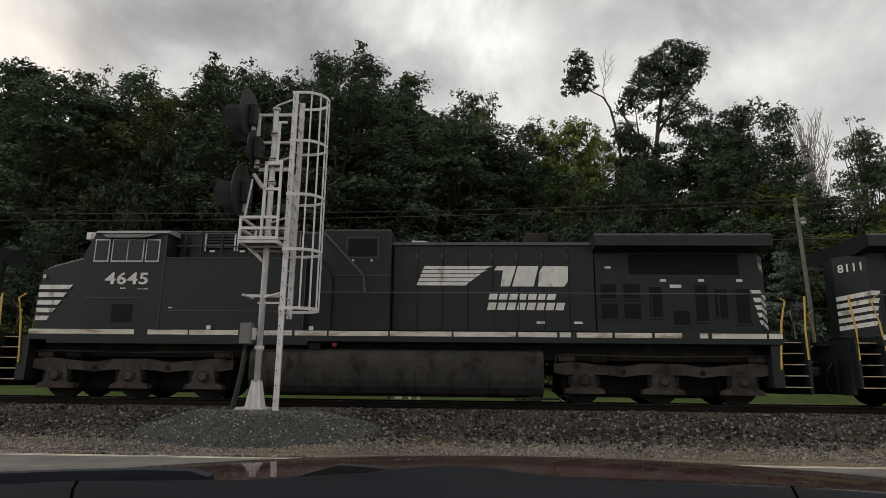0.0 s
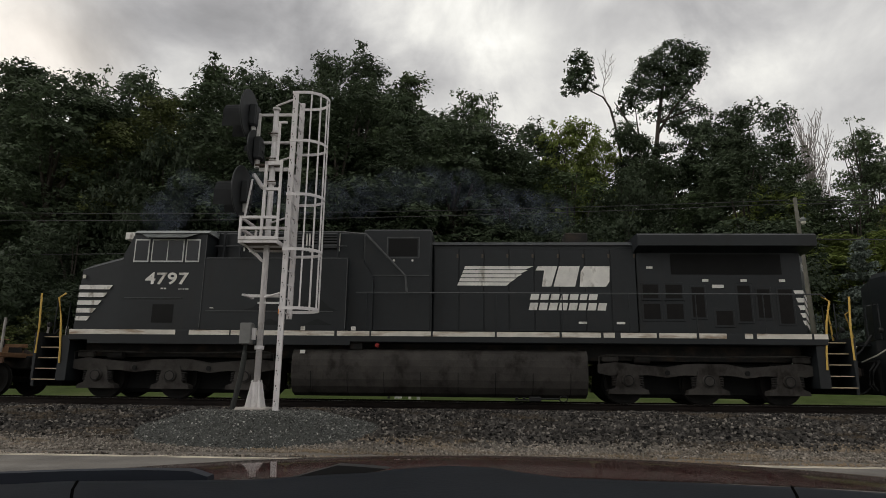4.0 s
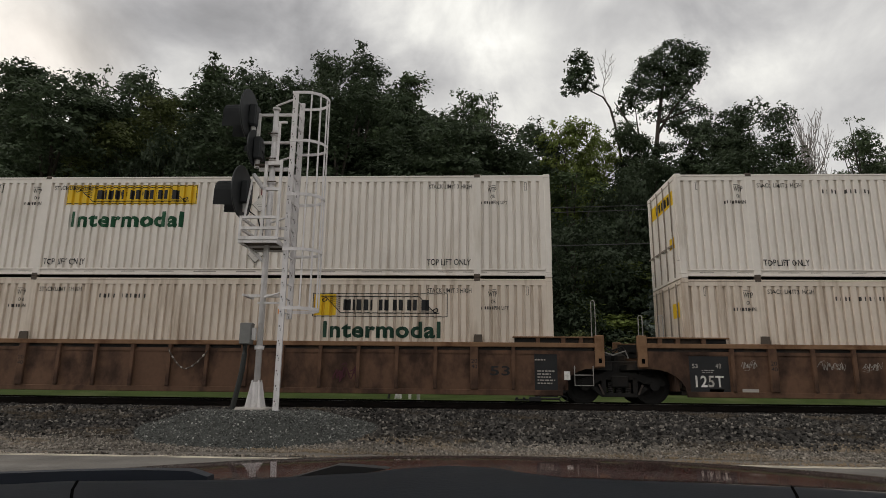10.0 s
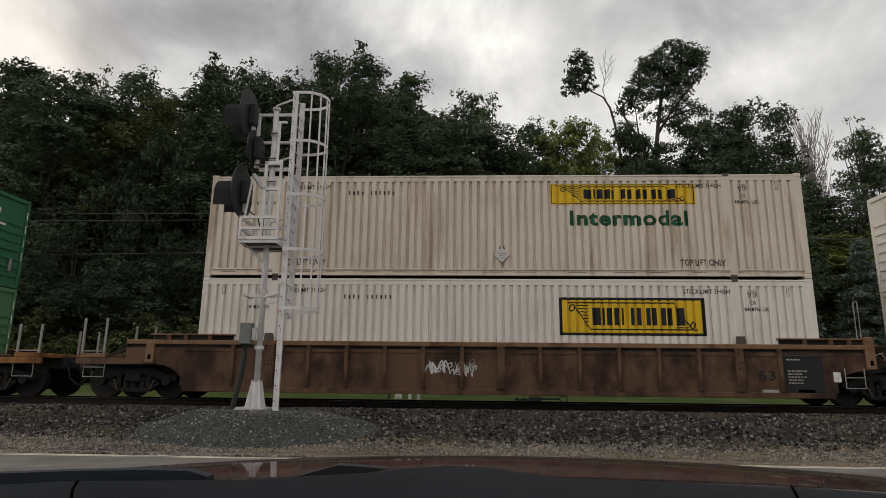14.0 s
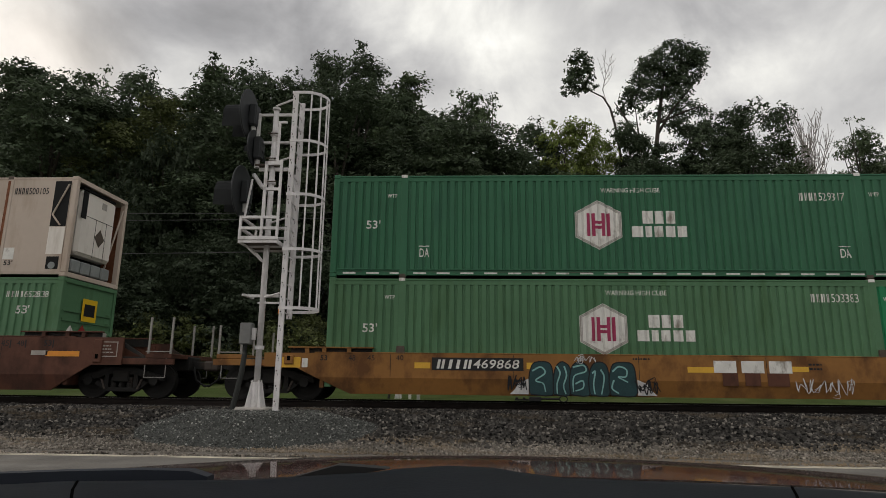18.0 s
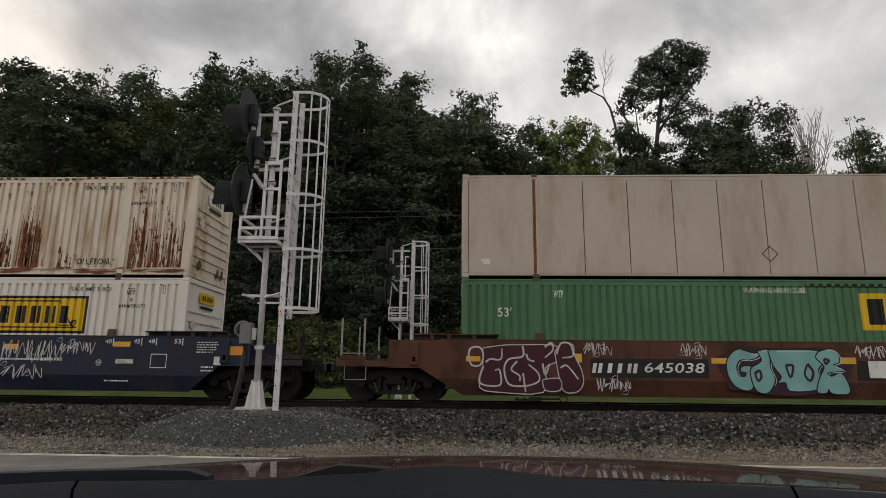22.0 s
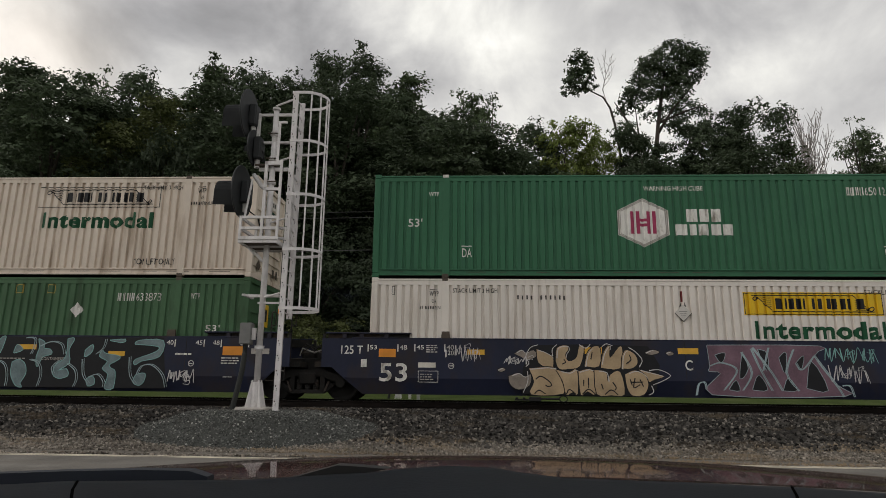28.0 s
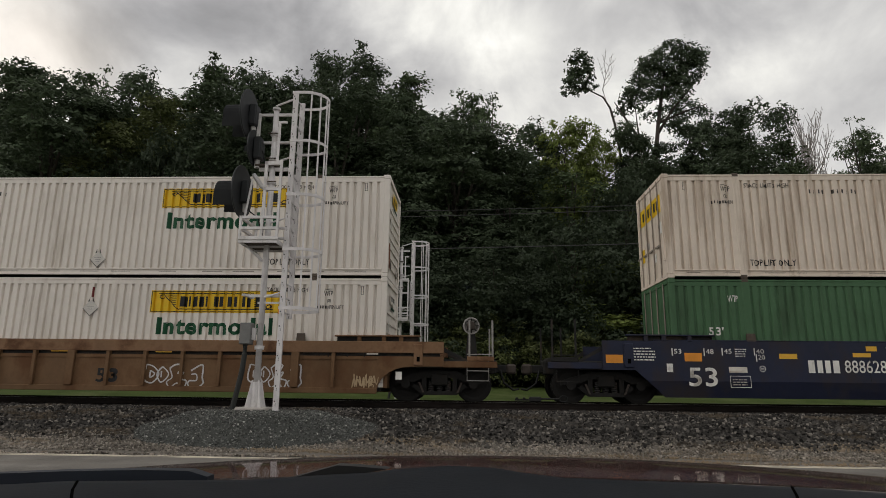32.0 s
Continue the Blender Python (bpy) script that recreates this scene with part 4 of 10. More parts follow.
# the tall open tree and the slim leaning one against the sky
rng = np.random.RandomState(31)
open_cl = [(0.0, -0.4, 27.9, 1.1), (1.1, -0.6, 28.9, 0.9), (1.8, -0.2, 29.5, 0.7), (2.6, -0.6, 28.5, 1.2), (3.5, -0.7, 28.1, 0.9), (-0.8, -0.2, 27.0, 1.1), (-1.7, 0.7, 25.6, 1.0), (-2.5, 0.5, 24.3, 0.9), (-3.1, 0.4, 23.7, 0.6), (-0.5, -0.4, 25.1, 1.1), (1.1, 0.1, 25.7, 1.2), (2.8, -0.4, 26.9, 1.2), (3.6, -0.5, 27.3, 0.7), (1.7, -0.6, 27.1, 1.2), (0.6, -0.5, 26.7, 1.1), (3.1, 0.7, 24.0, 0.9), (3.9, 0.5, 23.8, 0.7), (2.2, 0.5, 24.3, 1.0), (0.6, 0.5, 23.7, 0.8), (1.9, -0.5, 25.6, 1.1), (-1.5, -0.3, 23.8, 0.7)]
open_cl += [(-0.7, 0.2, 28.3, 0.6), (0.6, 0.4, 29.3, 0.6), (3.2, 0.6, 29.4, 0.6), (-0.5, 0.6, 23.3, 0.7), (-3.0, -0.7, 21.2, 1.2), (-1.7, 0.2, 20.2, 1.3), (1.8, 0.3, 22.2, 1.1), (0.2, 0.0, 19.9, 1.0), (2.4, -0.5, 20.7, 1.2), (-2.6, 0.2, 18.4, 1.4), (2.9, 0.1, 18.6, 1.4), (0.4, 0.4, 17.6, 1.5), (4.0, 0.2, 17.2, 1.3), (-1.2, 0.6, 16.0, 1.5), (-3.4, -0.4, 16.8, 1.3), (-2.2, -0.5, 25.0, 0.8), (-1.4, -0.4, 26.3, 0.8)]
bm = bmesh.new()
path_tube([(-0.6, 0, -0.4), (-0.5, 0, 9), (-0.7, 0, 17), (0.0, 0, 22.5), (0.9, 0, 27.5)], 0.33, 9, bm, taper=0.1)
for path in (((-0.7, 0, 17.5), (-1.6, 0.3, 21.0), (-1.9, 0, 24.5), (-0.4, 0, 28)), ((-0.1, 0, 21.5), (1.2, 0, 23.6), (2.8, -0.2, 25.5), (3.2, 0, 28)), ((-1.3, 0.2, 20.5), (-2.8, 0, 23.0), (-3.6, 0, 24.4)), ((0.1, 0, 22.5), (2.4, 0.2, 23.6), (4.2, 0, 24.2))):
    path_tube(path, 0.14, 7, bm, taper=0.03)
plant((finish("trunk", bm, bark, True), crown_mesh("crown", open_cl, 0.14, 36, 66, rng, leaf_dark)), pose(15.95, 32, -0.2), "tall open-crowned tree with bare lower limbs against the sky")
slim = thing("tree", "slim leaning tree with one leaf tuft and dead fork", "tree", "trees behind the track", pose(11.5, 32, 0.5))
bm = bmesh.new()
path_tube([(2.0, 0, 0), (1.8, 0, 9), (1.35, 0, 17), (0.8, 0, 21.6), (0.45, 0, 23.2), (-0.1, 0, 24.2), (-1.0, 0, 24.7), (-1.7, 0, 25.2)], 0.16, 8, bm, taper=0.04)
part("trunk", bm, bark, slim, smooth=True)
bm = bmesh.new()
path_tube([(0.2, 0, 23.6), (-0.1, 0, 24.9), (0.25, 0, 26.4), (0.05, 0, 28.2)], 0.06, 6, bm, taper=0.015)
rb = np.random.RandomState(8)
for a, b in (((0.2, 0, 26.2), (0.9, 0, 28.4)), ((0.1, 0, 25.6), (-0.45, 0, 28.0)), ((0.5, 0, 27.1), (1.2, 0, 27.9)), ((0.1, 0, 27.3), (0.3, 0, 28.8)), ((0.15, 0, 25.8), (1.0, 0, 27.2)), ((0.0, 0, 25.2), (0.75, 0, 26.3))):
    m = ((a[0] + b[0]) / 2 + 0.08, 0, (a[2] + b[2]) / 2)
    path_tube([a, m, b], 0.028, 5, bm, taper=0.008)
    for k in range(4):
        q = rb.uniform(0.3, 0.9)
        c = (a[0] + (b[0] - a[0]) * q, 0, a[2] + (b[2] - a[2]) * q)
        path_tube([c, (c[0] + rb.uniform(-0.35, 0.35), rb.uniform(-0.2, 0.2), c[2] + rb.uniform(0.25, 0.6))], 0.013, 4, bm, taper=0.006)
part("dead_branch", bm, pale_bark, slim, "bare pale dead fork")
tuft = [(-1.9, -0.0, 28.2, 0.6), (-2.6, -0.3, 27.5, 0.6), (-1.3, 0.3, 27.8, 0.5), (-2.4, 0.3, 26.5, 0.8), (-1.5, 0.0, 26.8, 0.75), (-2.9, -0.2, 25.4, 0.65), (-2.1, 0.3, 25.4, 0.7), (-1.1, 0.1, 26.0, 0.5), (-1.0, 0.3, 25.3, 0.5), (-3.2, 0.3, 24.7, 0.4), (-2.6, 0.0, 24.6, 0.4), (-1.7, -0.1, 24.9, 0.4)]
part("crown", crown_mesh("crown", tuft, 0.15, 56, 76, rng, leaf_dark), None, slim)

bare = thing("bare_tree", "leafless grey tree with thin upright twigs", "tree", "trees behind the track", pose(28.6, 33, 1.6))
bm = bmesh.new()
path_tube([(0, 0, 0), (0.1, 0, 8), (-0.1, 0, 14), (0.1, 0, 20)], 0.16, 7, bm, taper=0.03)
rb = np.random.RandomState(5)
for i in range(60):
    z0 = rb.uniform(9.5, 18.5)
    dx, dy, dz = rb.uniform(-2.1, 2.1), rb.uniform(-0.8, 0.8), rb.uniform(3.0, 5.5)
    path_tube([(0, 0, z0), (dx * 0.55, dy * 0.45, z0 + dz * 0.4), (dx, dy, min(22.2, z0 + dz))], 0.05, 5, bm, taper=0.014)
    for k in range(5):
        f = rb.uniform(0.35, 0.95)
        path_tube([(dx * f, dy * f, z0 + dz * f), (dx * f + rb.uniform(-0.6, 0.6), dy, min(22.6, z0 + dz * f + rb.uniform(0.6, 1.6)))], 0.024, 4, bm, taper=0.01)
part("trunk", bm, pale_bark, bare)


def spruce(height, width, seed):
    rng = np.random.RandomState(seed)
    clumps = []
    for i in range(14):
        h = 0.04 + 0.94 * i / 13
        r = width * 0.5 * (1 - h) + 0.08
        k = max(3, int(9 * (1 - h)) + 2)
        for j in range(k):
            a = 6.283 * j / k + i * 0.7 + rng.uniform(-0.3, 0.3)
            up, out = rng.uniform(-0.25, 0.25), rng.uniform(0.8, 1.12)
            for q in (0.3, 0.55, 0.8, 1.0):
                clumps.append((r * q * out * math.cos(a), r * q * out * math.sin(a), height * h + up * q - 0.2 * r * q + 0.12 * r * q * q, (0.3 - 0.1 * q) * (1.25 - 0.6 * h)))
    clumps.append((0, 0, height, 0.12))
    bm = tube((0, 0, -0.3), (0, 0, height * 0.97), 0.14, 0.02, 8)
    return finish("trunk", bm, bark, True), crown_mesh("crown", clumps, 0.1, 32, 170, rng, leaf_spruce)


spruces = (spruce(8.0, 5.4, 41), spruce(8.5, 6.2, 42))
for k, x, y, s in ((0, 13.0, 16.5, 0.9), (1, 17.3, 16.8, 0.86), (1, 21.2, 16.2, 0.93), (0, 10.5, 17.0, 0.74), (0, 25.5, 16.5, 0.95)):
    plant(spruces[k], pose(x, y, ground_z(x, y), 0, 0, 40 * x) @ Matrix.Scale(s, 4), "blue-green spruce tree with layered branches behind the lawn", "spruce", "spruce_tree", "spruces behind the track")

post = thing("marker_post", "short white post standing in the lawn", "post", m=pose(-1.9, 5.5, -0.3))
part("stake", box(-0.06, 0.06, -0.04, 0.04, 0, 0.52, bevel=0.01), galv, post)

device = thing("trackside_box", "low black metal switch box beside the rail", "trackside equipment", m=pose(1.45, -1.7, 0.03))
part("case", box(0.0, 0.3, -0.12, 0.12, 0.02, 0.15, bevel=0.03), hose_mat, device)
part("bracket", box(-0.35, 0.0, -0.04, 0.04, 0.05, 0.09), hose_mat, device)
for q in (-0.3, -0.12):
    part("bolt_head", box(q - 0.035, q + 0.035, -0.06, 0.06, 0.09, 0.13, bevel=0.01), hose_mat, device)
part("rod", tube((0.3, 0, 0.1), (0.75, 0, 0.1), 0.022, seg=8), hose_mat, device)
part("ring", path_tube([(0.85 + 0.1 * math.cos(k * 0.5236), 0, 0.1 + 0.075 * math.sin(k * 0.5236)) for k in range(13)], 0.014, 6), hose_mat, device)


# ---- the train ----
MOVERS = []      # (thing, place along the train, base height, turned round)
WHEELS = []      # (wheelset, place in its thing, height, radius, direction)


STUFF_PARTS = {"rust_wash", "brand_name", "scroll_shade", "graffiti", "graffiti_fill", "graffiti_shade", "rust_staining", "rail_dashes", "serial", "owner_mark", "bolt", "fine_print", "emblem_mark", "emblem_flag", "rail_slot", "holder_edge", "graffiti_tail"}


def blocks(x0, x1, z0, z1, y, widths, slant=0.0, bm=None, gap=0.22):
    """A row of plain blocks that stands for a brand's lettering."""
    bm = bm or bmesh.new()
    total = sum(widths) + gap * (len(widths) - 1)
    k, x = (x1 - x0) / total, x0
    for w in widths:
        if w > 0:
            rect(x, x + w * k, z0, z1, y, bm, slant * (z1 - z0))
        x += (abs(w) + gap) * k
    return bm


def ring(x0, x1, z0, z1, y, t, bm=None):
    """A thin rectangular painted frame."""
    bm = bm or bmesh.new()
    rect(x0, x1, z0, z0 + t, y, bm)
    rect(x0, x1, z1 - t, z1, y, bm)
    rect(x0, x0 + t, z0 + t, z1 - t, y, bm)
    rect(x1 - t, x1, z0 + t, z1 - t, y, bm)
    return bm


def diamond_ring(cx, cz, r, y, t, bm=None):
    bm = bm or bmesh.new()
    o = [(cx, cz - r), (cx + r, cz), (cx, cz + r), (cx - r, cz)]
    i = [(cx, cz - r + t), (cx + r - t, cz), (cx, cz + r - t), (cx - r + t, cz)]
    for k in range(4):
        flat([o[k], o[(k + 1) % 4], i[(k + 1) % 4], i[k]], y, bm)
    return bm


# -- graffiti: overlapping fat brush strokes with outline and highlight --
def glide(pts, n=4):
    """Round off a run of points."""
    out = []
    q = [pts[0]] + list(pts) + [pts[-1]]
    for i in range(1, len(q) - 2):
        for k in range(n):
            t = k / n
            out.append(tuple(0.5 * (2 * q[i][j] + (q[i + 1][j] - q[i - 1][j]) * t + (2 * q[i - 1][j] - 5 * q[i][j] + 4 * q[i + 1][j] - q[i + 2][j]) * t * t + (3 * q[i][j] - q[i - 1][j] - 3 * q[i + 1][j] + q[i + 2][j]) * t ** 3) for j in (0, 1)))
    return out + [tuple(pts[-1])]


def ribbon(pts, w0, w1, y, bm, lo=-9.0, hi=9.0):
    """A flat stroke along the points, its width going from w0 to w1, kept between the heights lo and hi."""
    rows = []
    for i, p in enumerate(pts):
        d = Vector(pts[min(i + 1, len(pts) - 1)]) - Vector(pts[max(i - 1, 0)])
        n = Vector((-d.y, d.x)).normalized() * (w0 + (w1 - w0) * i / (len(pts) - 1))
        rows.append([bm.verts.new((p[0] + s * n.x, y - 0.000002 * i, min(hi, max(lo, p[1] + s * n.y)))) for s in (1, -1)])
    for a, b in zip(rows, rows[1:]):
        bm.faces.new((a[0], a[1], b[1], b[0]))


def paint_box(x0, x1, z0, z1):
    """Takes a sketch on a 100 by 100 grid to its place on the side."""
    return lambda pts: [(x0 + (x1 - x0) * u / 100, z0 + (z1 - z0) * v / 100) for u, v in pts]


def sprayed(parent, at, shapes, y, fill, edge, label, edge_width=0.03, shine=None):
    """Filled letters with a rounded outline; each shape is a closed sketch."""
    a, b, c = bmesh.new(), bmesh.new(), bmesh.new()
    for i, sh in enumerate(shapes):
        pts = at(sh)
        loop = glide(pts + [pts[0]], 3)
        yy = y - 0.0006 * i
        ribbon(loop, edge_width, edge_width, yy, b)
        flat(loop[:-1], yy - 0.0002, a)
        if shine:
            n = len(loop)
            ribbon([(p[0] + edge_width * 1.3, p[1] - edge_width * 0.9) for p in loop[int(n * 0.05): int(n * 0.38)]], 0.012, 0.006, yy - 0.0004, c)
    g = part("graffiti", b, edge, parent, label)
    part("graffiti_fill", a, fill, g)
    if shine:
        part("graffiti_shade", c, shine, g)
    return g


def lines(parent, at, runs, y, material, label="", width=0.014, twin=0.0):
    """Sprayed lines along sketched runs; twin: a second line beside each."""
    bm = bmesh.new()
    for i, run in enumerate(runs):
        pts = glide(at(run), 5)
        ribbon(pts, width, width * 0.7, y - 0.0003 * i, bm)
        if twin:
            ribbon([(p[0] + twin, p[1] + twin * 0.3) for p in pts], width * 0.7, width * 0.5, y - 0.0003 * i - 0.0001, bm)
    return part("tag", bm, material, parent, label)


def scribble(parent, x0, x1, z0, z1, y, material, seed, turns=9, width=0.016, label=""):
    """A quick sprayed scrawl: one restless looping line with stray flicks, which spells nothing."""
    rng = random.Random(seed)
    bm = bmesh.new()
    n = 5 * max(3, turns)
    pts = []
    for k in range(n):
        u = k / (n - 1)
        reach = 0.5 * (x1 - x0) / turns
        side = 1 if k % 2 else -1
        pts.append((x0 + (x1 - x0) * u + reach * rng.uniform(-1.0, 0.6), (z0 + z1) / 2 + side * (z1 - z0) * rng.choice((0.14, 0.28, 0.38, 0.44)) + rng.uniform(-0.03, 0.03)))
    ribbon(glide(pts, 5), width * 0.8, width * 0.6, y, bm)
    for k in range(3):
        x, z = rng.uniform(x0, x1), rng.uniform(z0, z1)
        ribbon(glide([(x, z), (x + 0.12, z + 0.05), (x + 0.1, z - 0.06), (x - 0.05, z - 0.04)], 5), width * 0.6, width * 0.3, y - 0.002 - 0.0004 * k, bm)
    return part("tag", bm, material, parent, label)


# -- containers --
CL, CH = 16.15, 2.885
RIB_DEPTH, RIB_PROUD = 0.058, 0.56
RIBBED = {}      # container name: rib pitch
POST_40 = (CL / 2 - 6.096, CL / 2 + 6.096)
SHARED = {}


def shared(key, build):
    if key not in SHARED:
        SHARED[key] = build()
    return SHARED[key]


def corrugated(x0, x1, z0, z1, y, sign, pitch, depth, proud):
    """Folded side sheet; y is the outer face, sign points outwards."""
    bm = bmesh.new()
    n = max(1, round((x1 - x0) / pitch))
    p = (x1 - x0) / n
    xs = [(x0, 0)]
    for i in range(n):
        a = x0 + i * p
        xs += [(a + p * (1 - proud) * 0.22, 1), (a + p * (1 - proud) * 0.78, 1), (a + p * (1 - proud), 0), (a + p, 0)]
    lo = [bm.verts.new((x, y - sign * depth * d, z0)) for x, d in xs]
    hi = [bm.verts.new((x, y - sign * depth * d, z1)) for x, d in xs]
    for i in range(len(xs) - 1):
        f = (lo[i], lo[i + 1], hi[i + 1], hi[i])
        bm.faces.new(f if sign < 0 else f[::-1])
    return bm


def container(u, z, paint, label, ribbed=True, post_paint=None, group="containers", left_doors=True, pitch=0.216, rail_paint=None, unit=False, depth=RIB_DEPTH):
    c = thing("shipping_container", label, "container", group, pose(u, 0, z))
    MOVERS.append((c, u, z, False))
    if ribbed:
        RIBBED[c.name] = (pitch, depth)
    key = paint.name
    pp, rp = post_paint or paint, rail_paint or paint
    for sgn, nm in ((-1, "n"), (1, "f")):
        for i, (a, b) in enumerate(((0.16, POST_40[0] - 0.09), (POST_40[0] + 0.09, POST_40[1] - 0.09), (POST_40[1] + 0.09, CL - 0.16))):
            if ribbed:
                part("side_panel", shared(("side", key, sgn, i, pitch), lambda: finish("side_panel", corrugated(a, b, 0.22, CH - 0.19, sgn * 1.282, sgn, pitch, depth, RIB_PROUD), paint)), None, c)
            else:
                k = max(1, round((b - a) / 1.24))
                for j in range(k):
                    q0, q1 = a + (b - a) * j / k, a + (b - a) * (j + 1) / k
                    part("side_panel", box(q0 + 0.012, q1 - 0.012, min(sgn * 1.25, sgn * 1.282), max(sgn * 1.25, sgn * 1.282), 0.12, CH - 0.1), paint, c)
                part("panel_backing", box(a, b, min(sgn * 1.22, sgn * 1.25), max(sgn * 1.22, sgn * 1.25), 0.12, CH - 0.1), rust_patch, c)
        part("top_rail", shared(("tr", rp.name, sgn), lambda: finish("top_rail", box(0.1, CL - 0.1, sgn * 1.2, sgn * 1.285, CH - 0.2, CH - 0.085, bevel=0.006), rp)), None, c)
        part("rail_cap", shared(("rc", rp.name, sgn), lambda: finish("rail_cap", box(0.1, CL - 0.1, sgn * 1.2, sgn * 1.294, CH - 0.085, CH - 0.03, bevel=0.012), rp)), None, c)
        part("bottom_rail", shared(("br", rp.name, sgn, ribbed), lambda: finish("bottom_rail", box(0.1, CL - 0.1, sgn * 1.2, sgn * (1.262 if ribbed else 1.272), 0.055, 0.225 if ribbed else 0.13, bevel=0.008), rp)), None, c)
        if sgn < 0 and ribbed:
            part("rail_lip", shared(("lip", rp.name), lambda: finish("rail_lip", box(0.2, CL - 0.2, -1.294, -1.25, 0.2, 0.232, bevel=0.004), rp)), None, c)
            part("rail_flange", shared(("flange", rp.name), lambda: finish("rail_flange", box(0.2, CL - 0.2, -1.291, -1.25, 0.05, 0.088, bevel=0.004), rp)), None, c)

            def slots():
                bm = bmesh.new()
                q = random.Random(3)
                x = 0.5
                while x < CL - 0.9:
                    run = q.uniform(0.25, 0.7)
                    box(x, x + run, -1.2645, -1.262, 0.14, 0.152, bm)
                    x += run + q.uniform(0.25, 0.9)
                return finish("rail_slot", bm, casting_mat)
            part("rail_slot", shared("rail_slot", slots), None, c, "narrow dark drain slots in the rail")
        for x in (0.08, CL - 0.08):
            part("corner_post", shared(("cp", pp.name, sgn, x), lambda: finish("corner_post", box(x - 0.08, x + 0.08, sgn * 1.17, sgn * 1.295, 0.12, CH - 0.11, bevel=0.012), pp)), None, c)
        for x in POST_40:
            part("lift_post", shared(("lp", pp.name, sgn, x), lambda: finish("lift_post", box(x - 0.1, x + 0.1, sgn * 1.2, sgn * 1.293, 0.03, CH - 0.02, bevel=0.012), pp)), None, c)
            part("corner_casting", shared(("cc", sgn, x, 1), lambda: finish("corner_casting", box(x - 0.1, x + 0.08, sgn * 1.19, sgn * 1.298, CH - 0.1, CH + 0.005, bevel=0.015), casting_mat)), None, c)
            part("corner_casting", shared(("cc", sgn, x, 0), lambda: finish("corner_casting", box(x - 0.1, x + 0.08, sgn * 1.19, sgn * 1.299, -0.005, 0.1, bevel=0.015), casting_mat)), None, c)
        for x in (0.09, CL - 0.09):
            for zz in (0.0, CH - 0.115):
                part("corner_casting", shared(("ec", pp.name, sgn, x, zz), lambda: finish("corner_casting", box(x - 0.09, x + 0.09, sgn * 1.16, sgn * 1.297, zz, zz + 0.118, bevel=0.015), pp)), None, c)
    part("roof", shared(("roof", key), lambda: finish("roof", box(0.1, CL - 0.1, -1.21, 1.21, CH - 0.06, CH - 0.02), paint)), None, c)
    part("floor", shared(("floor", key), lambda: finish("floor", box(0.1, CL - 0.1, -1.2, 1.2, 0.06, 0.16), black_frame)), None, c)
    # end with doors and locking bars
    de, dirn = (0.0, -1) if left_doors else (CL, 1)
    for y0, y1 in ((-1.16, -0.01), (0.01, 1.16)):
        dr = part("door", shared(("door", key, de, y0), lambda: finish("door", box(de - dirn * 0.07, de - dirn * 0.02, y0, y1, 0.14, CH - 0.13, bevel=0.01), paint)), None, c)
        for q in (0.28, 0.8):
            yy = y0 + (y1 - y0) * q
            part("locking_bar", shared(("bar", de, yy), lambda: finish("locking_bar", tube((de + dirn * 0.01, yy, 0.08), (de + dirn * 0.01, yy, CH - 0.08), 0.018, seg=8), bar_steel)), None, dr)
            part("bar_handle", shared(("hnd", de, yy), lambda: finish("bar_handle", box(de, de + dirn * 0.03, yy, yy + 0.4, 0.95, 1.0), bar_steel)), None, dr)
        part("door_hinge", shared(("hin", key, de, y0), lambda: [finish("door_hinge", box(de - 0.02, de + 0.02, (y0 if y0 < -1 else y1) - 0.05, (y0 if y0 < -1 else y1) + 0.05, 0.5, 2.4), pp)][0]), None, dr)
    # ribbed end wall
    fe, fd = (CL, 1) if left_doors else (0.0, -1)

    if unit:
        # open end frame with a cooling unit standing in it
        # black sheet paints the recess's shade onto its back wall
        bk = part("end_wall", box(fe - fd * 0.62, fe - fd * 0.58, -1.17, 1.17, 0.12, CH - 0.12), black_frame, c, "back wall painted black for the recess's shade")
        cu = part("cooling_unit", box(*sorted((fe - fd * 0.55, fe - fd * 0.09)), -0.86, 0.86, 0.72, 2.66, bevel=0.09), boxwhite, c, "white cooling unit with rounded covers")
        xx = fe - fd * 0.088
        for y0, y1, z0, z1 in ((-0.86, 0.86, 1.9, 1.915), (-0.1, -0.085, 0.75, 1.9), (0.42, 0.435, 0.75, 1.9)):
            part("cover_seam", box(*sorted((xx, xx + fd * 0.004)), y0, y1, z0, z1), ink, cu)
        part("unit_grille", box(*sorted((xx, xx + fd * 0.02)), -0.84, -0.62, 1.8, 2.6), grille_black, cu, "black ribbed intake")
        part("unit_shade", box(*sorted((fe - fd * 0.5, fe - fd * 0.1)), -0.8, 0.8, 2.66, 2.72), grille_black, cu)
        part("unit_notice", box(*sorted((xx, xx + fd * 0.004)), 0.1, 0.34, 2.3, 2.5), grey_mark, cu)
        bm = bmesh.new()
        bm.faces.new([bm.verts.new((xx + fd * 0.005, q, r)) for q, r in ((0.15, 1.1), (0.4, 1.38), (0.15, 1.66), (-0.1, 1.38))])
        part("placard", bm, casting_mat, cu, "dark diamond placard")
        for k in range(4):
            part("lower_box", box(*sorted((fe - fd * 0.4, fe - fd * 0.1)), -0.95 + k * 0.48, -0.53 + k * 0.48, 0.2, 0.56, bevel=0.03), roof_grey, c, "grey box below the cooling unit")
        for sy in (-1, 1):
            part("frame_strut", tube((fe - fd * 0.05, sy * 1.15, 2.55), (fe - fd * 0.3, sy * 0.92, 0.6), 0.03, seg=6), boxtan, c)
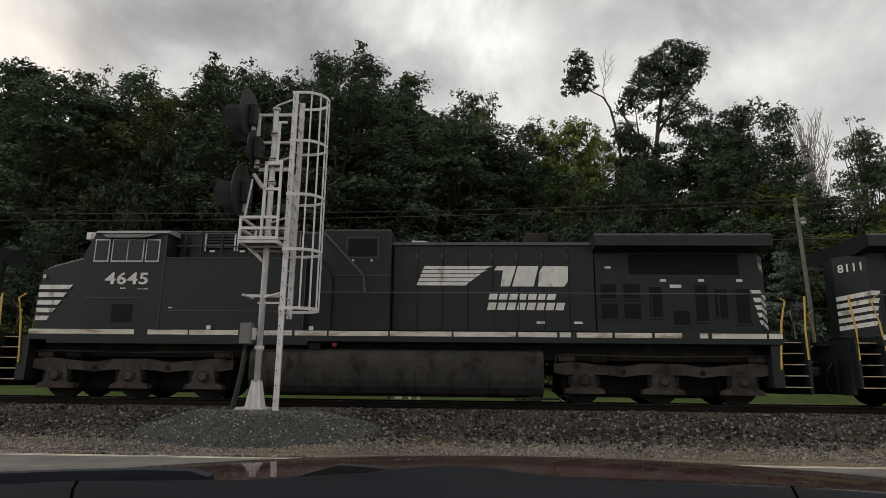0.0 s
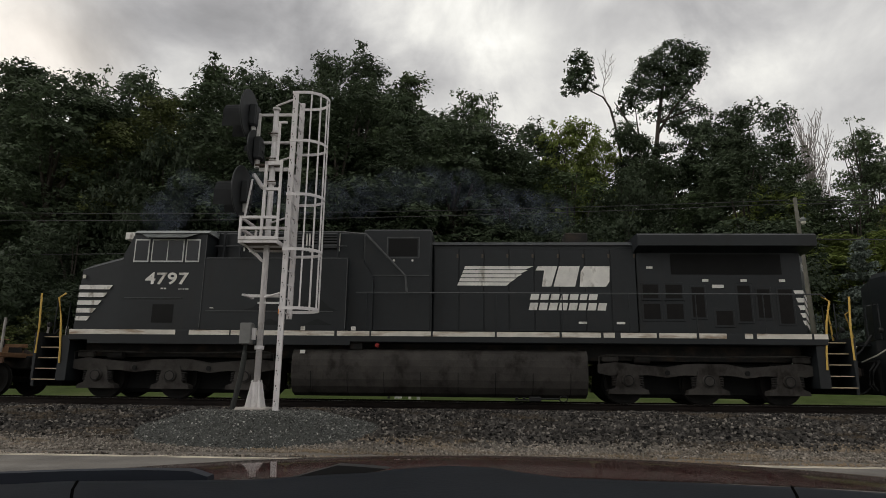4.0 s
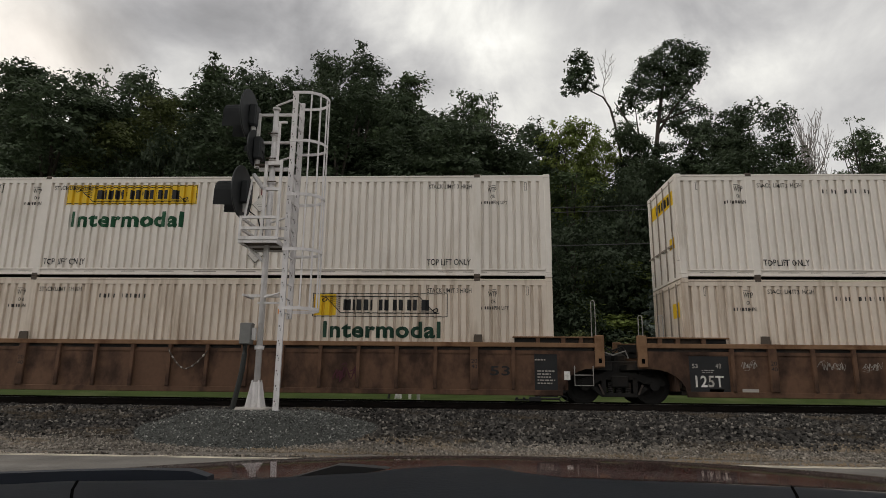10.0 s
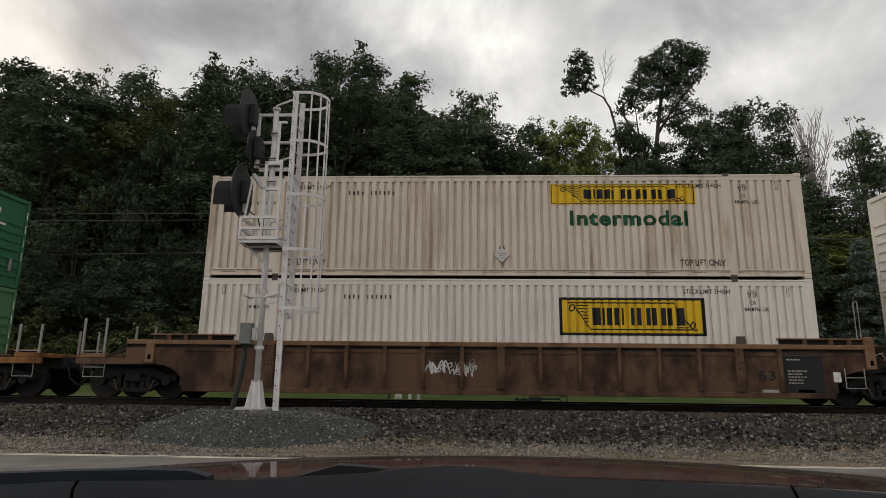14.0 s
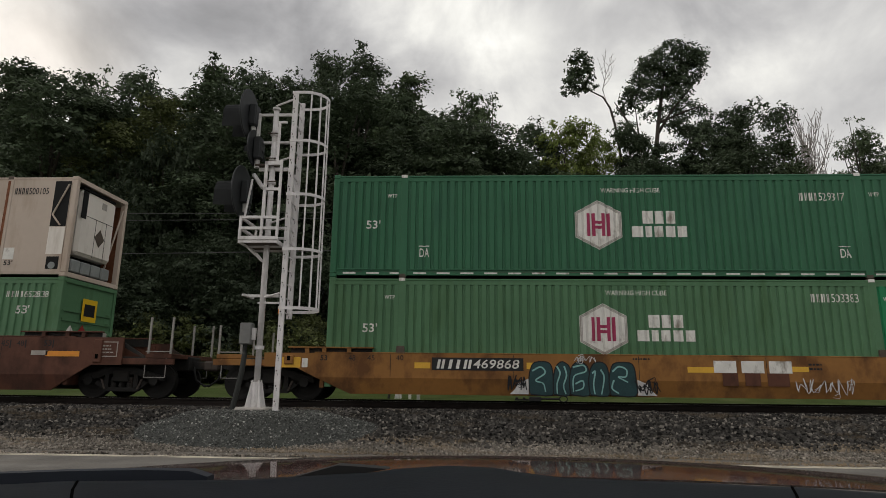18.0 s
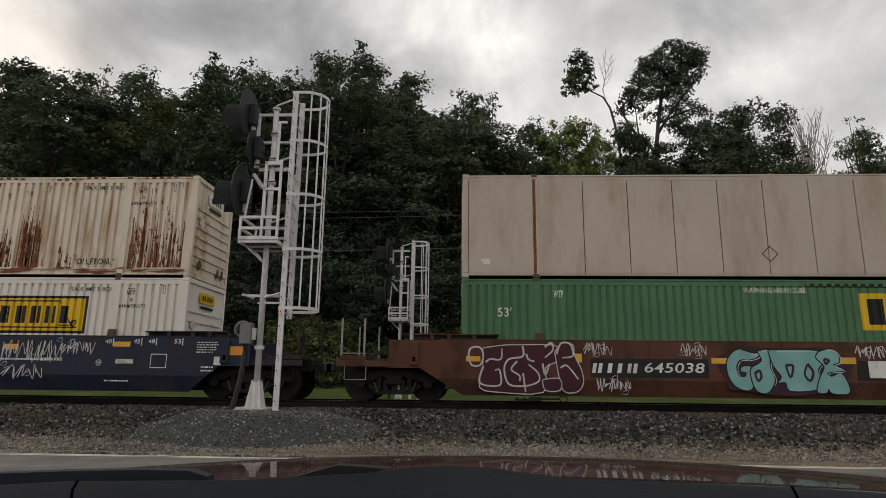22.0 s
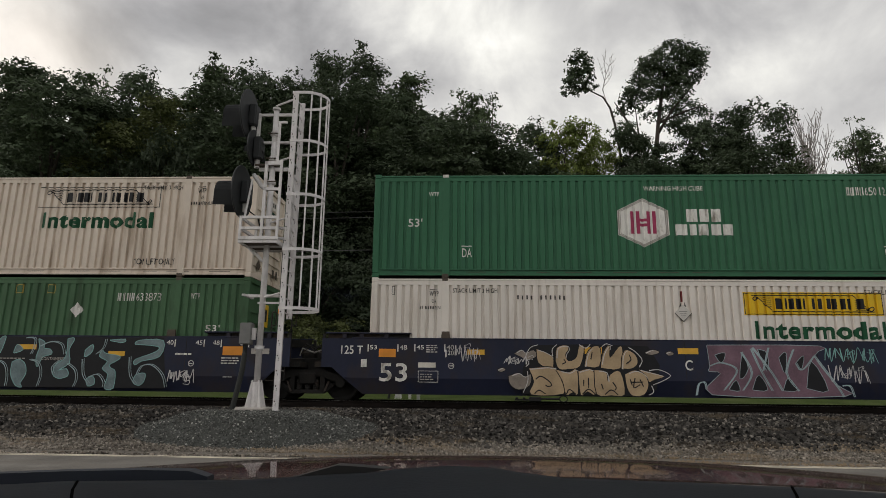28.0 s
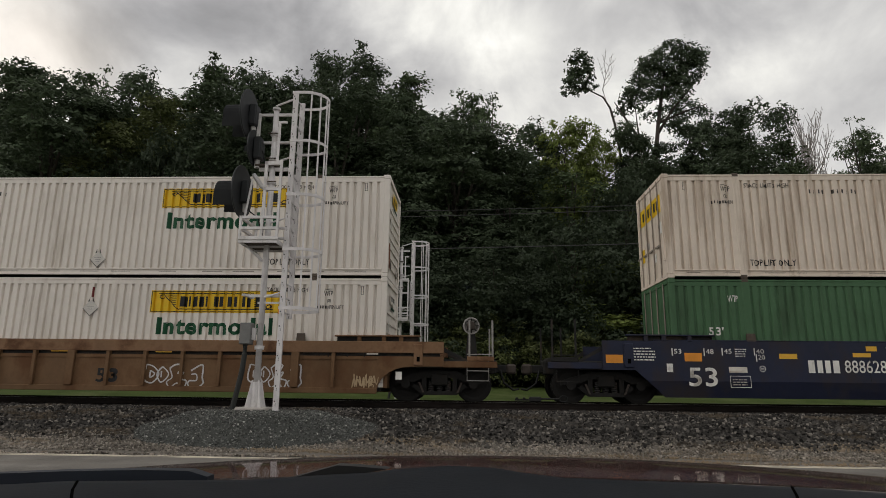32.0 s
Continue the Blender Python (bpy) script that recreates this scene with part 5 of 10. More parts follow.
    ew = bk if unit else part("end_wall", shared(("endw", key, fe), lambda: finish("end_wall", box(fe - fd * 0.08, fe - fd * 0.05, -1.17, 1.17, 0.12, CH - 0.12), paint)), None, c)
    for i in range(0 if unit else 7):
        part("end_rib", shared(("er", key, fe), lambda: finish("end_rib", box(fe - fd * 0.05, fe - fd * 0.012, -1.15, 1.15, 0.35, 0.43), paint)), None, ew, at=pose(0, 0, i * 0.27))
    for x in (0.04, CL - 0.04):
        part("header", shared(("hdr", pp.name, x), lambda: finish("header", box(x - 0.04, x + 0.04, -1.17, 1.17, CH - 0.13, CH - 0.01), pp)), None, c)
        part("threshold", shared(("thr", pp.name, x), lambda: finish("threshold", box(x - 0.04, x + 0.04, -1.17, 1.17, 0.01, 0.14), pp)), None, c)
    return c


YD = -1.2865     # painted marks on a container's side


def drape():
    """Lay the painted marks of the ribbed containers into their folds."""
    stop = {"side_panel", "rail_cap", "bottom_rail", "top_rail", "rail_lip", "rail_flange", "rail_slot", "placard_holder", "holder_edge", "door_word", "end_word", "fresh_panel", "white_casting", "corner_casting", "lift_post", "corner_post", "roof", "floor", "door", "end_wall", "header", "threshold", "rail_dashes", "door_panel", "door_panel_block", "rust_patch", "door_notice", "end_panel", "end_panel_block", "end_panel_edge", "end_notice", "cooling_unit", "lower_box", "frame_strut", "locking_bar", "bar_handle", "door_hinge", "end_rib"}
    for o in list(scene.objects):
        if o.type != "MESH" or not o.parent or o.name.split(".")[0] in stop:
            continue
        top = o.parent if o.parent.name in RIBBED else o.parent.parent
        if not top or top.name not in RIBBED:
            continue
        pitch, depth = RIBBED[top.name]
        cuts = []
        for a, b in ((0.16, POST_40[0] - 0.09), (POST_40[0] + 0.09, POST_40[1] - 0.09), (POST_40[1] + 0.09, CL - 0.16)):
            n = max(1, round((b - a) / pitch))
            p = (b - a) / n
            for i in range(n):
                q, w = a + i * p, p * (1 - RIB_PROUD)
                cuts += [(q, 0), (q + w * 0.22, 1), (q + w * 0.78, 1), (q + w, 0)]
            cuts.append((b, 0))
        xs = [v.co.x for v in o.data.vertices]
        lo, hi = min(xs), max(xs)
        bm = bmesh.new()
        bm.from_mesh(o.data)
        for x, d in cuts:
            if lo < x < hi:
                bmesh.ops.bisect_plane(bm, geom=bm.verts[:] + bm.edges[:] + bm.faces[:], plane_co=(x, 0, 0), plane_no=(1, 0, 0))
        cx, cd = [c[0] for c in cuts], [c[1] for c in cuts]
        for v in bm.verts:
            if v.co.z > 0.25:
                v.co.y += depth * float(np.interp(v.co.x, cx, cd))
        bm.to_mesh(o.data)
        bm.free()


def say(c, key, x0, x1, z0, z1, material, name="lettering", label="", y=YD, shear=0.0):
    return part(name, word(key, x0, x1, z0, z1, y - 0.003, shear), material, c, label)


def number_mark(c, key, x0, x1, z0, z1, material, y=YD):
    """Owner's mark as a plain block, then the figures."""
    w = x1 - x0
    part("owner_mark", blocks(x0, x0 + w * 0.33, z0, z1, y - 0.003, (0.22, 0.3, -0.1, 0.26, 0.26, -0.1, 0.26, 0.26, -0.1, 0.26, 0.26), gap=0.16), material, c)
    say(c, key, x0 + w * 0.42, x1, z0, z1, material, "number", y=y)


def brand_panel(c, x0, x1, z0, z1, style):
    """Framed haulier's panel: scroll shape, plain blocks for the name."""
    h, w = z1 - z0, x1 - x0
    if style == "framed":
        p = part("brand_panel", rect(x0, x1, z0, z1, YD), ink, c, "yellow brand panel in a black frame")
        part("panel_face", rect(x0 + 0.07 * h, x1 - 0.07 * h, z0 + 0.07 * h, z1 - 0.07 * h, YD - 0.002), jy, p)
    elif style == "dirty":
        p = part("brand_panel", rect(x0, x1, z0, z1, YD), grey_ink, c, "faded dirty yellow brand panel")
        part("panel_face", rect(x0 + 0.04 * h, x1 - 0.04 * h, z0 + 0.04 * h, z1 - 0.04 * h, YD - 0.002), jy_old, p)
    elif style == "white":
        p = part("brand_panel", ring(x0, x1, z0, z1, YD - 0.002, 0.03 * h), ink, c, "white brand panel with thin black frame")
    else:
        p = part("brand_panel", rect(x0, x1, z0, z1, YD), jy if style == "plain" else jy_old, c, "bright yellow brand panel with black lines")
        part("panel_line", ring(x0 + 0.03 * h, x1 - 0.03 * h, z0 + 0.03 * h, z1 - 0.03 * h, YD - 0.002, 0.03 * h), ink, p)
    # scroll: a ribbon with rolled ends and hatched wings
    bm = bmesh.new()
    lw = 0.014 * h + 0.004
    curl = [(0.085, 0.62), (0.07, 0.7), (0.085, 0.8), (0.105, 0.78), (0.1, 0.68), (0.085, 0.64)]
    runs = [[(x0 + 0.06 * w, z1 - 0.14 * h), (x1 - 0.21 * w, z1 - 0.14 * h), (x1 - 0.1 * w, z0 + 0.2 * h)], [(x1 - 0.06 * w, z0 + 0.16 * h), (x0 + 0.21 * w, z0 + 0.16 * h), (x0 + 0.1 * w, z1 - 0.2 * h)],
            glide([(x0 + p * w, z0 + q * h) for p, q in curl]), glide([(x1 - p * w, z1 - q * h) for p, q in curl])]
    for run in runs:
        ribbon(run, lw, lw, YD - 0.004, bm)
    part("scroll", bm, ink, p)
    bm = bmesh.new()
    for i in range(6):
        q = 0.2 + 0.085 * i
        rect(x0 + (0.115 + 0.012 * i) * w, x0 + 0.2 * w, z1 - (q + 0.028) * h, z1 - q * h, YD - 0.0045, bm)
        rect(x1 - 0.2 * w, x1 - (0.115 + 0.012 * i) * w, z0 + q * h, z0 + (q + 0.028) * h, YD - 0.0045, bm)
    part("scroll_shade", bm, ink, p)
    part("brand_name", blocks(x0 + 0.23 * w, x1 - 0.22 * w, z0 + 0.27 * h, z1 - 0.27 * h, YD - 0.006, (0.5, 0.12, 0.34, 0.34, 0.12, -0.2, 0.26, 0.26, -0.06, 0.26, 0.26, -0.06, 0.26, 0.26, -0.06, 0.5), gap=0.13), ink, p, "plain black bars of a brand name")
    return p


def hub_emblem(c, x0, x1, z0, z1, wx0, wx1, wz0, wz1):
    cx, r = (x0 + x1) / 2, (x1 - x0) / 2
    h = (z1 - z0)
    hx = part("emblem", flat([(cx, z0), (x1, z0 + h * 0.25), (x1, z1 - h * 0.25), (cx, z1), (x0, z1 - h * 0.25), (x0, z0 + h * 0.25)], YD), white_mark, c, "white hexagon emblem with magenta bars")
    for k, t in ((0.955, 0.018), (0.9, 0.012)):
        bm = bmesh.new()
        pts = [(cx + q * r * k, z0 + h * (0.5 + (w - 0.5) * k)) for q, w in ((0, 0), (1, 0.25), (1, 0.75), (0, 1), (-1, 0.75), (-1, 0.25))]
        ribbon(pts + pts[:1], t, t, YD - 0.0025, bm)
        part("emblem_mark", bm, grey_mark, hx)
    bm = bmesh.new()
    for a, b in ((0.25, 0.32), (0.36, 0.43), (0.57, 0.64), (0.68, 0.75)):
        rect(x0 + a * 2 * r, x0 + b * 2 * r, z0 + 0.27 * h, z0 + 0.73 * h, YD - 0.003, bm)
    for a, b in ((0.42, 0.48), (0.52, 0.58)):
        rect(x0 + 0.43 * 2 * r, x0 + 0.57 * 2 * r, z0 + a * h, z0 + b * h, YD - 0.0035, bm)
    part("emblem_mark", bm, magenta, hx)
    wh = (wz1 - wz0)
    part("brand_name", blocks(wx0 + 0.2 * (wx1 - wx0), wx0 + 0.8 * (wx1 - wx0), wz0 + 0.58 * wh, wz1, YD - 0.003, (1, 0.8, 0.85)), white_mark, c, "plain white blocks of a brand name")
    part("brand_name", blocks(wx0, wx1, wz0 + 0.14 * wh, wz0 + 0.5 * wh, YD - 0.003, (1, 0.6, 0.85, 0.85, 0.85)), white_mark, c, "plain white blocks of a brand name")


def common_marks(c, green=False):
    """Lift and stacking words near the lift posts."""
    a, b = POST_40
    if green:
        return
    for x in (a + 0.18, b - 1.36):
        say(c, ("TOP LIFT ONLY", 0.008), x, x + 1.18, 0.33, 0.5, ink, "lift_mark")
        say(c, ("STACK LIMIT 3 HIGH", 0.008), x + 0.02, x + 1.2, 2.48, 2.6, grey_ink, "stack_mark")
    for x in (a - 0.42, b + 0.28):
        say(c, ("WTP", 0.016), x, x + 0.24, 2.38, 2.52, grey_ink, "end_mark")
    part("serial", blocks(a + 1.9, a + 3.05, 2.31, 2.42, YD, (0.3, 0.3, 0.3, 0.3, -0.4, 0.3, 0.3, 0.3, 0.3, 0.3, 0.3), gap=0.6), grey_ink, c)
    for x in (a - 0.62, b + 0.1):
        say(c, ("OR", 0.008), x + 0.26, x + 0.38, 2.2, 2.3, grey_ink, "end_mark")
        say(c, ("PIN LIFT", 0.008), x + 0.34, x + 0.72, 2.03, 2.13, grey_ink, "end_mark")
        part("fine_print", blocks(x - 0.06, x + 0.3, 2.04, 2.12, YD - 0.003, (0.3, 0.3, -0.1, 0.4, 0.4, 0.4, 0.4), gap=0.3), grey_ink, c)
        part("end_mark", rect(x + 0.2, x + 0.4, 2.555, 2.57, YD - 0.003), grey_ink, c)
    for x in (0.55, CL - 0.7):
        part("slot_mark", ring(x, x + 0.07, 2.42, 2.65, YD, 0.012), grey_ink, c)


def plain_diamond(c, x, z, r=0.22, material=None):
    """A hinged diamond plate for placards, with the shadow of its lower edges inked on and the clip above it."""
    if material:
        part("placard_holder", diamond_ring(x, z, r, YD - 0.004, 0.035), material, c, "diamond-shaped placard")
        return
    p = part("placard_holder", prism([(x, z - r), (x + r, z), (x, z + r), (x - r, z)], -1.305, -1.284), placard_paint, c, "pale diamond-shaped placard plate")
    bm = bmesh.new()
    for d in (-1, 1):
        flat([(x, z - r - 0.012), (x + d * (r + 0.012), z), (x + d * (r - 0.012), z), (x, z - r + 0.014)][::d], -1.3065, bm)
        flat([(x + d * 0.04, z + r - 0.04), (x + d * 0.09, z + r - 0.06), (x + d * 0.04, z + r + 0.07)][::d], -1.3062, bm)
    for k in range(3):
        rect(x - 0.1 + 0.02 * k, x + 0.1 - 0.02 * k, z + 0.04 - 0.05 * k, z + 0.048 - 0.05 * k, -1.306, bm)
    part("holder_edge", bm, grey_ink, p)
    if z > 1.5:
        part("slot_mark", rect(x - 0.025, x + 0.012, z + r + 0.08, z + r + 0.36, YD), dull_red, c, "short dull red slot mark")


# ---- containers, front to rear; each pair is stacked in one well ----
ZB, ZT = 0.355, 3.25
U = {"a": -0.877, "b": -20.397, "c": -39.872, "d": -63.169, "e": -86.672, "f": -110.25, "g": -129.75, "h": -149.205, "i": -172.769}


def end_mark(c, y0, y1, z0, z1, m, name, label="", x=CL + 0.003, diamond=False):
    """A flat mark on the container's end, which faces +x."""
    ym, zm = (y0 + y1) / 2, (z0 + z1) / 2
    bm = bmesh.new()
    bm.faces.new([bm.verts.new((x, q, r)) for q, r in (((ym, z0), (y1, zm), (ym, z1), (y0, zm)) if diamond else ((y0, z0), (y1, z0), (y1, z1), (y0, z1)))])
    return part(name, bm, m, c, label)


def haulier(u, z, paint, panel, style, letters, letter_ink, label, diamonds=(), left_doors=True):
    c = container(u, z, paint, label, left_doors=left_doors)
    common_marks(c)
    if panel:
        brand_panel(c, *panel, style)
    if letters:
        say(c, ("Intermodal", 0.036), *letters, letter_ink, "slogan", "green word on the side")
    for x, zz in diamonds:
        plain_diamond(c, x, zz)
    return c


def end_word(c, key, y, width, z0, z1, m, front=True):
    """A word on the container's end, centred on y."""
    at = pose(CL + 0.002, y - width / 2, 0, 0, 0, 90) if front else pose(0.012, y + width / 2, 0, 0, 0, -90)
    return part("end_word" if front else "door_word", word(key, 0, width, z0, z1, 0), m, c, at=at)


def front_dress(c, panel="yellow", x=CL - 0.006):
    """Small panel, slots and plates on the ribbed end of a haulier's container."""
    m = {"yellow": jy, "faded": jy_old, "white": boxwhite}[panel]
    end_mark(c, -0.5, 0.5, 2.28, 2.58, m, "end_panel", "small brand panel on the end", x)
    sx = 0.003 if x > 1 else -0.003
    for q in (-0.34, -0.2, -0.02, 0.12, 0.26):
        end_mark(c, q, q + 0.09, 2.36, 2.5, ink, "end_panel_block", x=x + sx)
    end_mark(c, -0.42, 0.42, 2.12, 2.2, green_ink, "end_panel_edge", x=x)
    end_mark(c, -1.0, -0.62, 1.42, 1.8, placard_paint, "end_notice", "pale diamond placard plate", x + 3 * sx, diamond=True)
    end_mark(c, -0.95, -0.6, 0.24, 0.58, casting_mat, "end_notice", "dark round vent", x + 3 * sx, diamond=True)
    for q in (0.42, 0.74):
        end_mark(c, q, q + 0.16, 0.24, 0.5, casting_mat, "end_notice", "dark document slot", x + 3 * sx)


def door_dress(c, panel="yellow", x=0.014):
    """Brand panel and notices across the doors of a haulier's container."""
    sx = -0.003 if x < 1 else 0.003
    m = {"yellow": jy, "faded": jy_old, "white": boxwhite}[panel]
    end_mark(c, -1.05, 1.05, 1.9, 2.4, m, "door_panel", "brand panel across the doors", x)
    for q in (-0.78, -0.52, -0.2, 0.06, 0.32, 0.58):
        end_mark(c, q, q + 0.16, 2.02, 2.28, ink, "door_panel_block", x=x + sx)
    for y0, y1, z0, z1, n in ((-1.0, -0.7, 1.3, 1.62, white_mark), (0.2, 0.5, 1.1, 1.3, grey_mark), (0.72, 1.0, 0.8, 1.2, jy), (-0.4, -0.1, 0.6, 0.85, white_mark)):
        end_mark(c, y0, y1, z0, z1, n, "door_notice", x=x)


def green_front(c, key):
    """Emblem, marks and plates on the plain upper half and the ribs of a green container's end."""
    x = CL + 0.002
    bm = bmesh.new()
    bm.faces.new([bm.verts.new((x, -0.72 + 0.24 * math.sin(k * 1.0472), 2.38 + 0.24 * math.cos(k * 1.0472))) for k in range(6)][::-1])
    part("end_panel", bm, white_mark, c, "small white hexagon emblem")
    for y0, y1, z0, z1 in ((-0.38, -0.08, 2.42, 2.56), (-0.4, 0.08, 2.22, 2.36), (-0.5, 0.35, 1.86, 1.93), (-0.35, 0.0, 0.62, 0.86), (-0.26, -0.1, 0.5, 0.62), (-0.75, -0.55, 0.8, 0.9), (0.72, 0.84, 0.5, 0.9)):
        end_mark(c, y0, y1, z0, z1, white_mark if y1 < 0.5 else roof_grey, "end_notice", x=x)
    end_word(c, ("53'", 0.015), -0.1, 0.4, 1.38, 1.6, white_mark)
    for k in range(4):
        end_mark(c, 1.19, 1.225, 0.9 + 0.45 * k, 1.16 + 0.45 * k, white_mark, "end_notice", "white reflective strip", x)


def green_doors(c, key):
    """Emblem, numbers and notices across the doors of a green container."""
    x = 0.014
    bm = bmesh.new()
    bm.faces.new([bm.verts.new((x, 0.8 + 0.2 * math.sin(k * 1.0472), 2.3 + 0.2 * math.cos(k * 1.0472))) for k in range(6)])
    part("door_panel", bm, white_mark, c, "small white hexagon emblem")
    for y0, y1, z0, z1, m in ((0.3, 0.52, 2.34, 2.46, white_mark), (0.26, 0.56, 2.16, 2.28, white_mark), (0.3, 0.95, 1.78, 1.84, white_mark), (0.35, 0.95, 1.66, 1.72, white_mark), (-0.5, -0.05, 1.84, 1.9, white_mark),
                              (-0.5, -0.1, 1.72, 1.78, white_mark), (-0.45, -0.15, 1.62, 1.66, white_mark), (0.6, 1.0, 1.05, 1.35, cream_mark), (0.78, 1.0, 0.75, 0.95, white_mark), (0.25, 0.45, 0.8, 1.0, white_mark),
                              (-0.5, -0.15, 0.95, 1.2, white_mark), (-1.0, -0.62, 1.0, 1.3, jy_old), (0.8, 1.0, 0.18, 0.23, white_mark), (0.3, 0.5, 0.18, 0.23, white_mark), (-0.3, -0.1, 0.18, 0.23, white_mark), (-0.9, -0.7, 0.18, 0.23, white_mark),
                              (0.75, 1.0, 2.66, 2.72, white_mark), (-1.0, -0.75, 2.66, 2.72, white_mark)):
        end_mark(c, y0, y1, z0, z1, m, "door_notice", x=x)
    for q in (-0.48, -0.34, -0.2, -0.04):
        end_mark(c, q, q + 0.1, 2.42, 2.62, white_mark, "door_panel_block", x=x)
    end_word(c, key, -0.26, 0.62, 2.14, 2.34, white_mark, False)
    end_word(c, ("53'", 0.015), -0.85, 0.4, 1.5, 1.78, white_mark, False)


c = haulier(U["a"], ZT, boxwhite, (9.59, 13.34, 1.42, 2.37), "framed", (10.11, 12.77, 0.92, 1.31), green_ink, "clean white corrugated container with black-framed yellow panel", ((8.07, 2.06), (8.07, 0.67)))
end_mark(c, -1.0, 1.0, 2.1, 2.5, jy, "door_panel", "yellow panel across the doors", 0.016)
for q in (-0.68, -0.42, -0.16, 0.1, 0.36):
    end_mark(c, q, q + 0.17, 2.18, 2.42, ink, "door_panel_block", x=0.013)
end_mark(c, -0.9, -0.5, 0.9, 1.2, jy, "door_notice", "yellow notice on the door", 0.016)
c = haulier(U["a"], ZB, boxcream, (9.72, 13.33, 1.91, 2.56), "dirty", (9.93, 13.11, 1.34, 1.8), green_ink, "off-white corrugated container with faded yellow panel, in a well car")
end_mark(c, -0.95, -0.4, 1.9, 2.3, jy, "door_notice", "yellow notice on the door", 0.016)
front_dress(c, "faded")
c = haulier(U["b"], ZT, boxwhite, (2.53, 6.33, 2.05, 2.62), "plain", (2.76, 5.98, 1.39, 1.84), green_ink2, "white corrugated container with bright yellow panel", ((8.14, 2.03), (8.12, 0.6)), left_doors=False)
end_mark(c, -1.0, 1.0, 2.1, 2.5, jy, "door_panel", "yellow panel across the doors", CL - 0.016)
for q in (-0.68, -0.42, -0.16, 0.1, 0.36):
    end_mark(c, q, q + 0.17, 2.18, 2.42, ink, "door_panel_block", x=CL - 0.013)
end_mark(c, -1.1, -0.75, 1.25, 1.6, rust_patch, "rust_patch", "rusty patch on the door", CL - 0.016)
end_mark(c, -1.05, -0.8, 0.75, 0.95, rust_patch, "rust_patch", "rusty patch on the door", CL - 0.016)
end_mark(c, 0.5, 0.85, 0.75, 1.2, jy, "door_notice", "yellow notice on the door", CL - 0.016)
end_mark(c, 0.12, 0.26, 0.85, 1.15, ink, "door_notice", x=CL - 0.016)
front_dress(c, x=0.006)
c = haulier(U["b"], ZB, boxcream, (9.77, 13.38, 1.83, 2.46), "white", (10.07, 13.2, 1.27, 1.71), green_ink, "cream corrugated container with half-faded panel, in a well car")
end_mark(c, -1.05, 1.05, 1.95, 2.0, ink, "end_panel_edge", x=CL - 0.008)
end_mark(c, -1.05, 1.05, 2.5, 2.55, ink, "end_panel_edge", x=CL - 0.008)
for q in (-0.6, -0.36, -0.1, 0.14, 0.38):
    end_mark(c, q, q + 0.16, 2.12, 2.4, ink, "end_panel_block", x=CL - 0.008)
door_dress(c)
part("panel_patch", rect(9.8, 10.4, 1.86, 2.43, YD), jy, c, "yellow remnant of the panel")
c = haulier(U["c"], ZT, boxcream, (9.44, 13.32, 2.02, 2.6), "plain", (9.94, 13.09, 1.42, 1.85), green_ink2, "weathered cream corrugated container with bright yellow panel", ((8.1, 0.6),))
front_dress(c)
door_dress(c)
c = haulier(U["c"], ZB, boxwhite, (9.59, 13.34, 1.38, 2.37), "framed", None, green_ink, "white corrugated container with black-framed yellow panel, in a well car")


front_dress(c, "faded")
door_dress(c)


def green_box(u, z, paint, label):
    return container(u, z, paint, label, pitch=0.216, depth=0.034)


def hub_box(u, z, paint, label, hx, wd, ser, num):
    c = green_box(u, z, paint, label)
    hub_emblem(c, *hx, *wd)
    dz = hx[3] - 2.14
    say(c, ("WARNING HIGH CUBE", 0.008), 7.33, 8.92, 2.35 + dz, 2.48 + dz, white_mark, "warning")
    number_mark(c, num, *ser, white_mark)
    for x, zz in ((14.92, 1.34 + dz), (0.95, 1.34 + dz)):
        say(c, ("53'", 0.015), x, x + 0.38, zz, zz + 0.24, white_mark, "length_mark")
    for x in (13.5, 2.42):
        say(c, ("DA", 0.01), x, x + 0.26, 0.55, 0.79, white_mark, "letter_mark")
        part("letter_bar", rect(x - 0.02, x + 0.26, 0.84, 0.865, YD - 0.003), white_mark, c)
    for x in (14.4, 1.5):
        say(c, ("WTP", 0.016), x, x + 0.28, 2.22 + dz, 2.33 + dz, white_mark, "end_mark")
    for x in POST_40:
        part("white_casting", box(x - 0.09, x + 0.07, -1.304, -1.299, CH - 0.09, CH - 0.01), white_mark, c)
    return c


c = hub_box(U["d"], ZT, boxgreen, "dark green corrugated container with white hexagon emblem", (6.62, 7.86, 0.76, 2.14), (8.13, 9.57, 0.99, 1.83), (12.61, 13.78, 2.11, 2.33), ("529317", 0.0))
bm = bmesh.new()
for i in range(25):
    rect(0.35 + i * 0.635, 0.7 + i * 0.635, 0.08, 0.135, -1.2745, bm)
part("rail_dashes", bm, white_mark, c, "row of white dashes on the bottom rail")
green_front(c, ("529317", 0.0))
green_doors(c, ("529317", 0.0))
c = hub_box(U["d"], ZB, boxgreen2, "faded green corrugated container with white emblem in a well", (6.64, 7.87, 0.87, 2.22), (8.12, 9.59, 1.13, 1.92), (12.61, 13.79, 2.27, 2.49), ("503383", 0.0))
green_front(c, ("503383", 0.0))
green_doors(c, ("503383", 0.0))
part("fresh_panel", corrugated(POST_40[1] + 0.09, CL - 0.16, 0.22, CH - 0.19, -1.2845, -1, 0.216, 0.034, RIB_PROUD), boxgreen3, c, "brighter green repainted end panel")

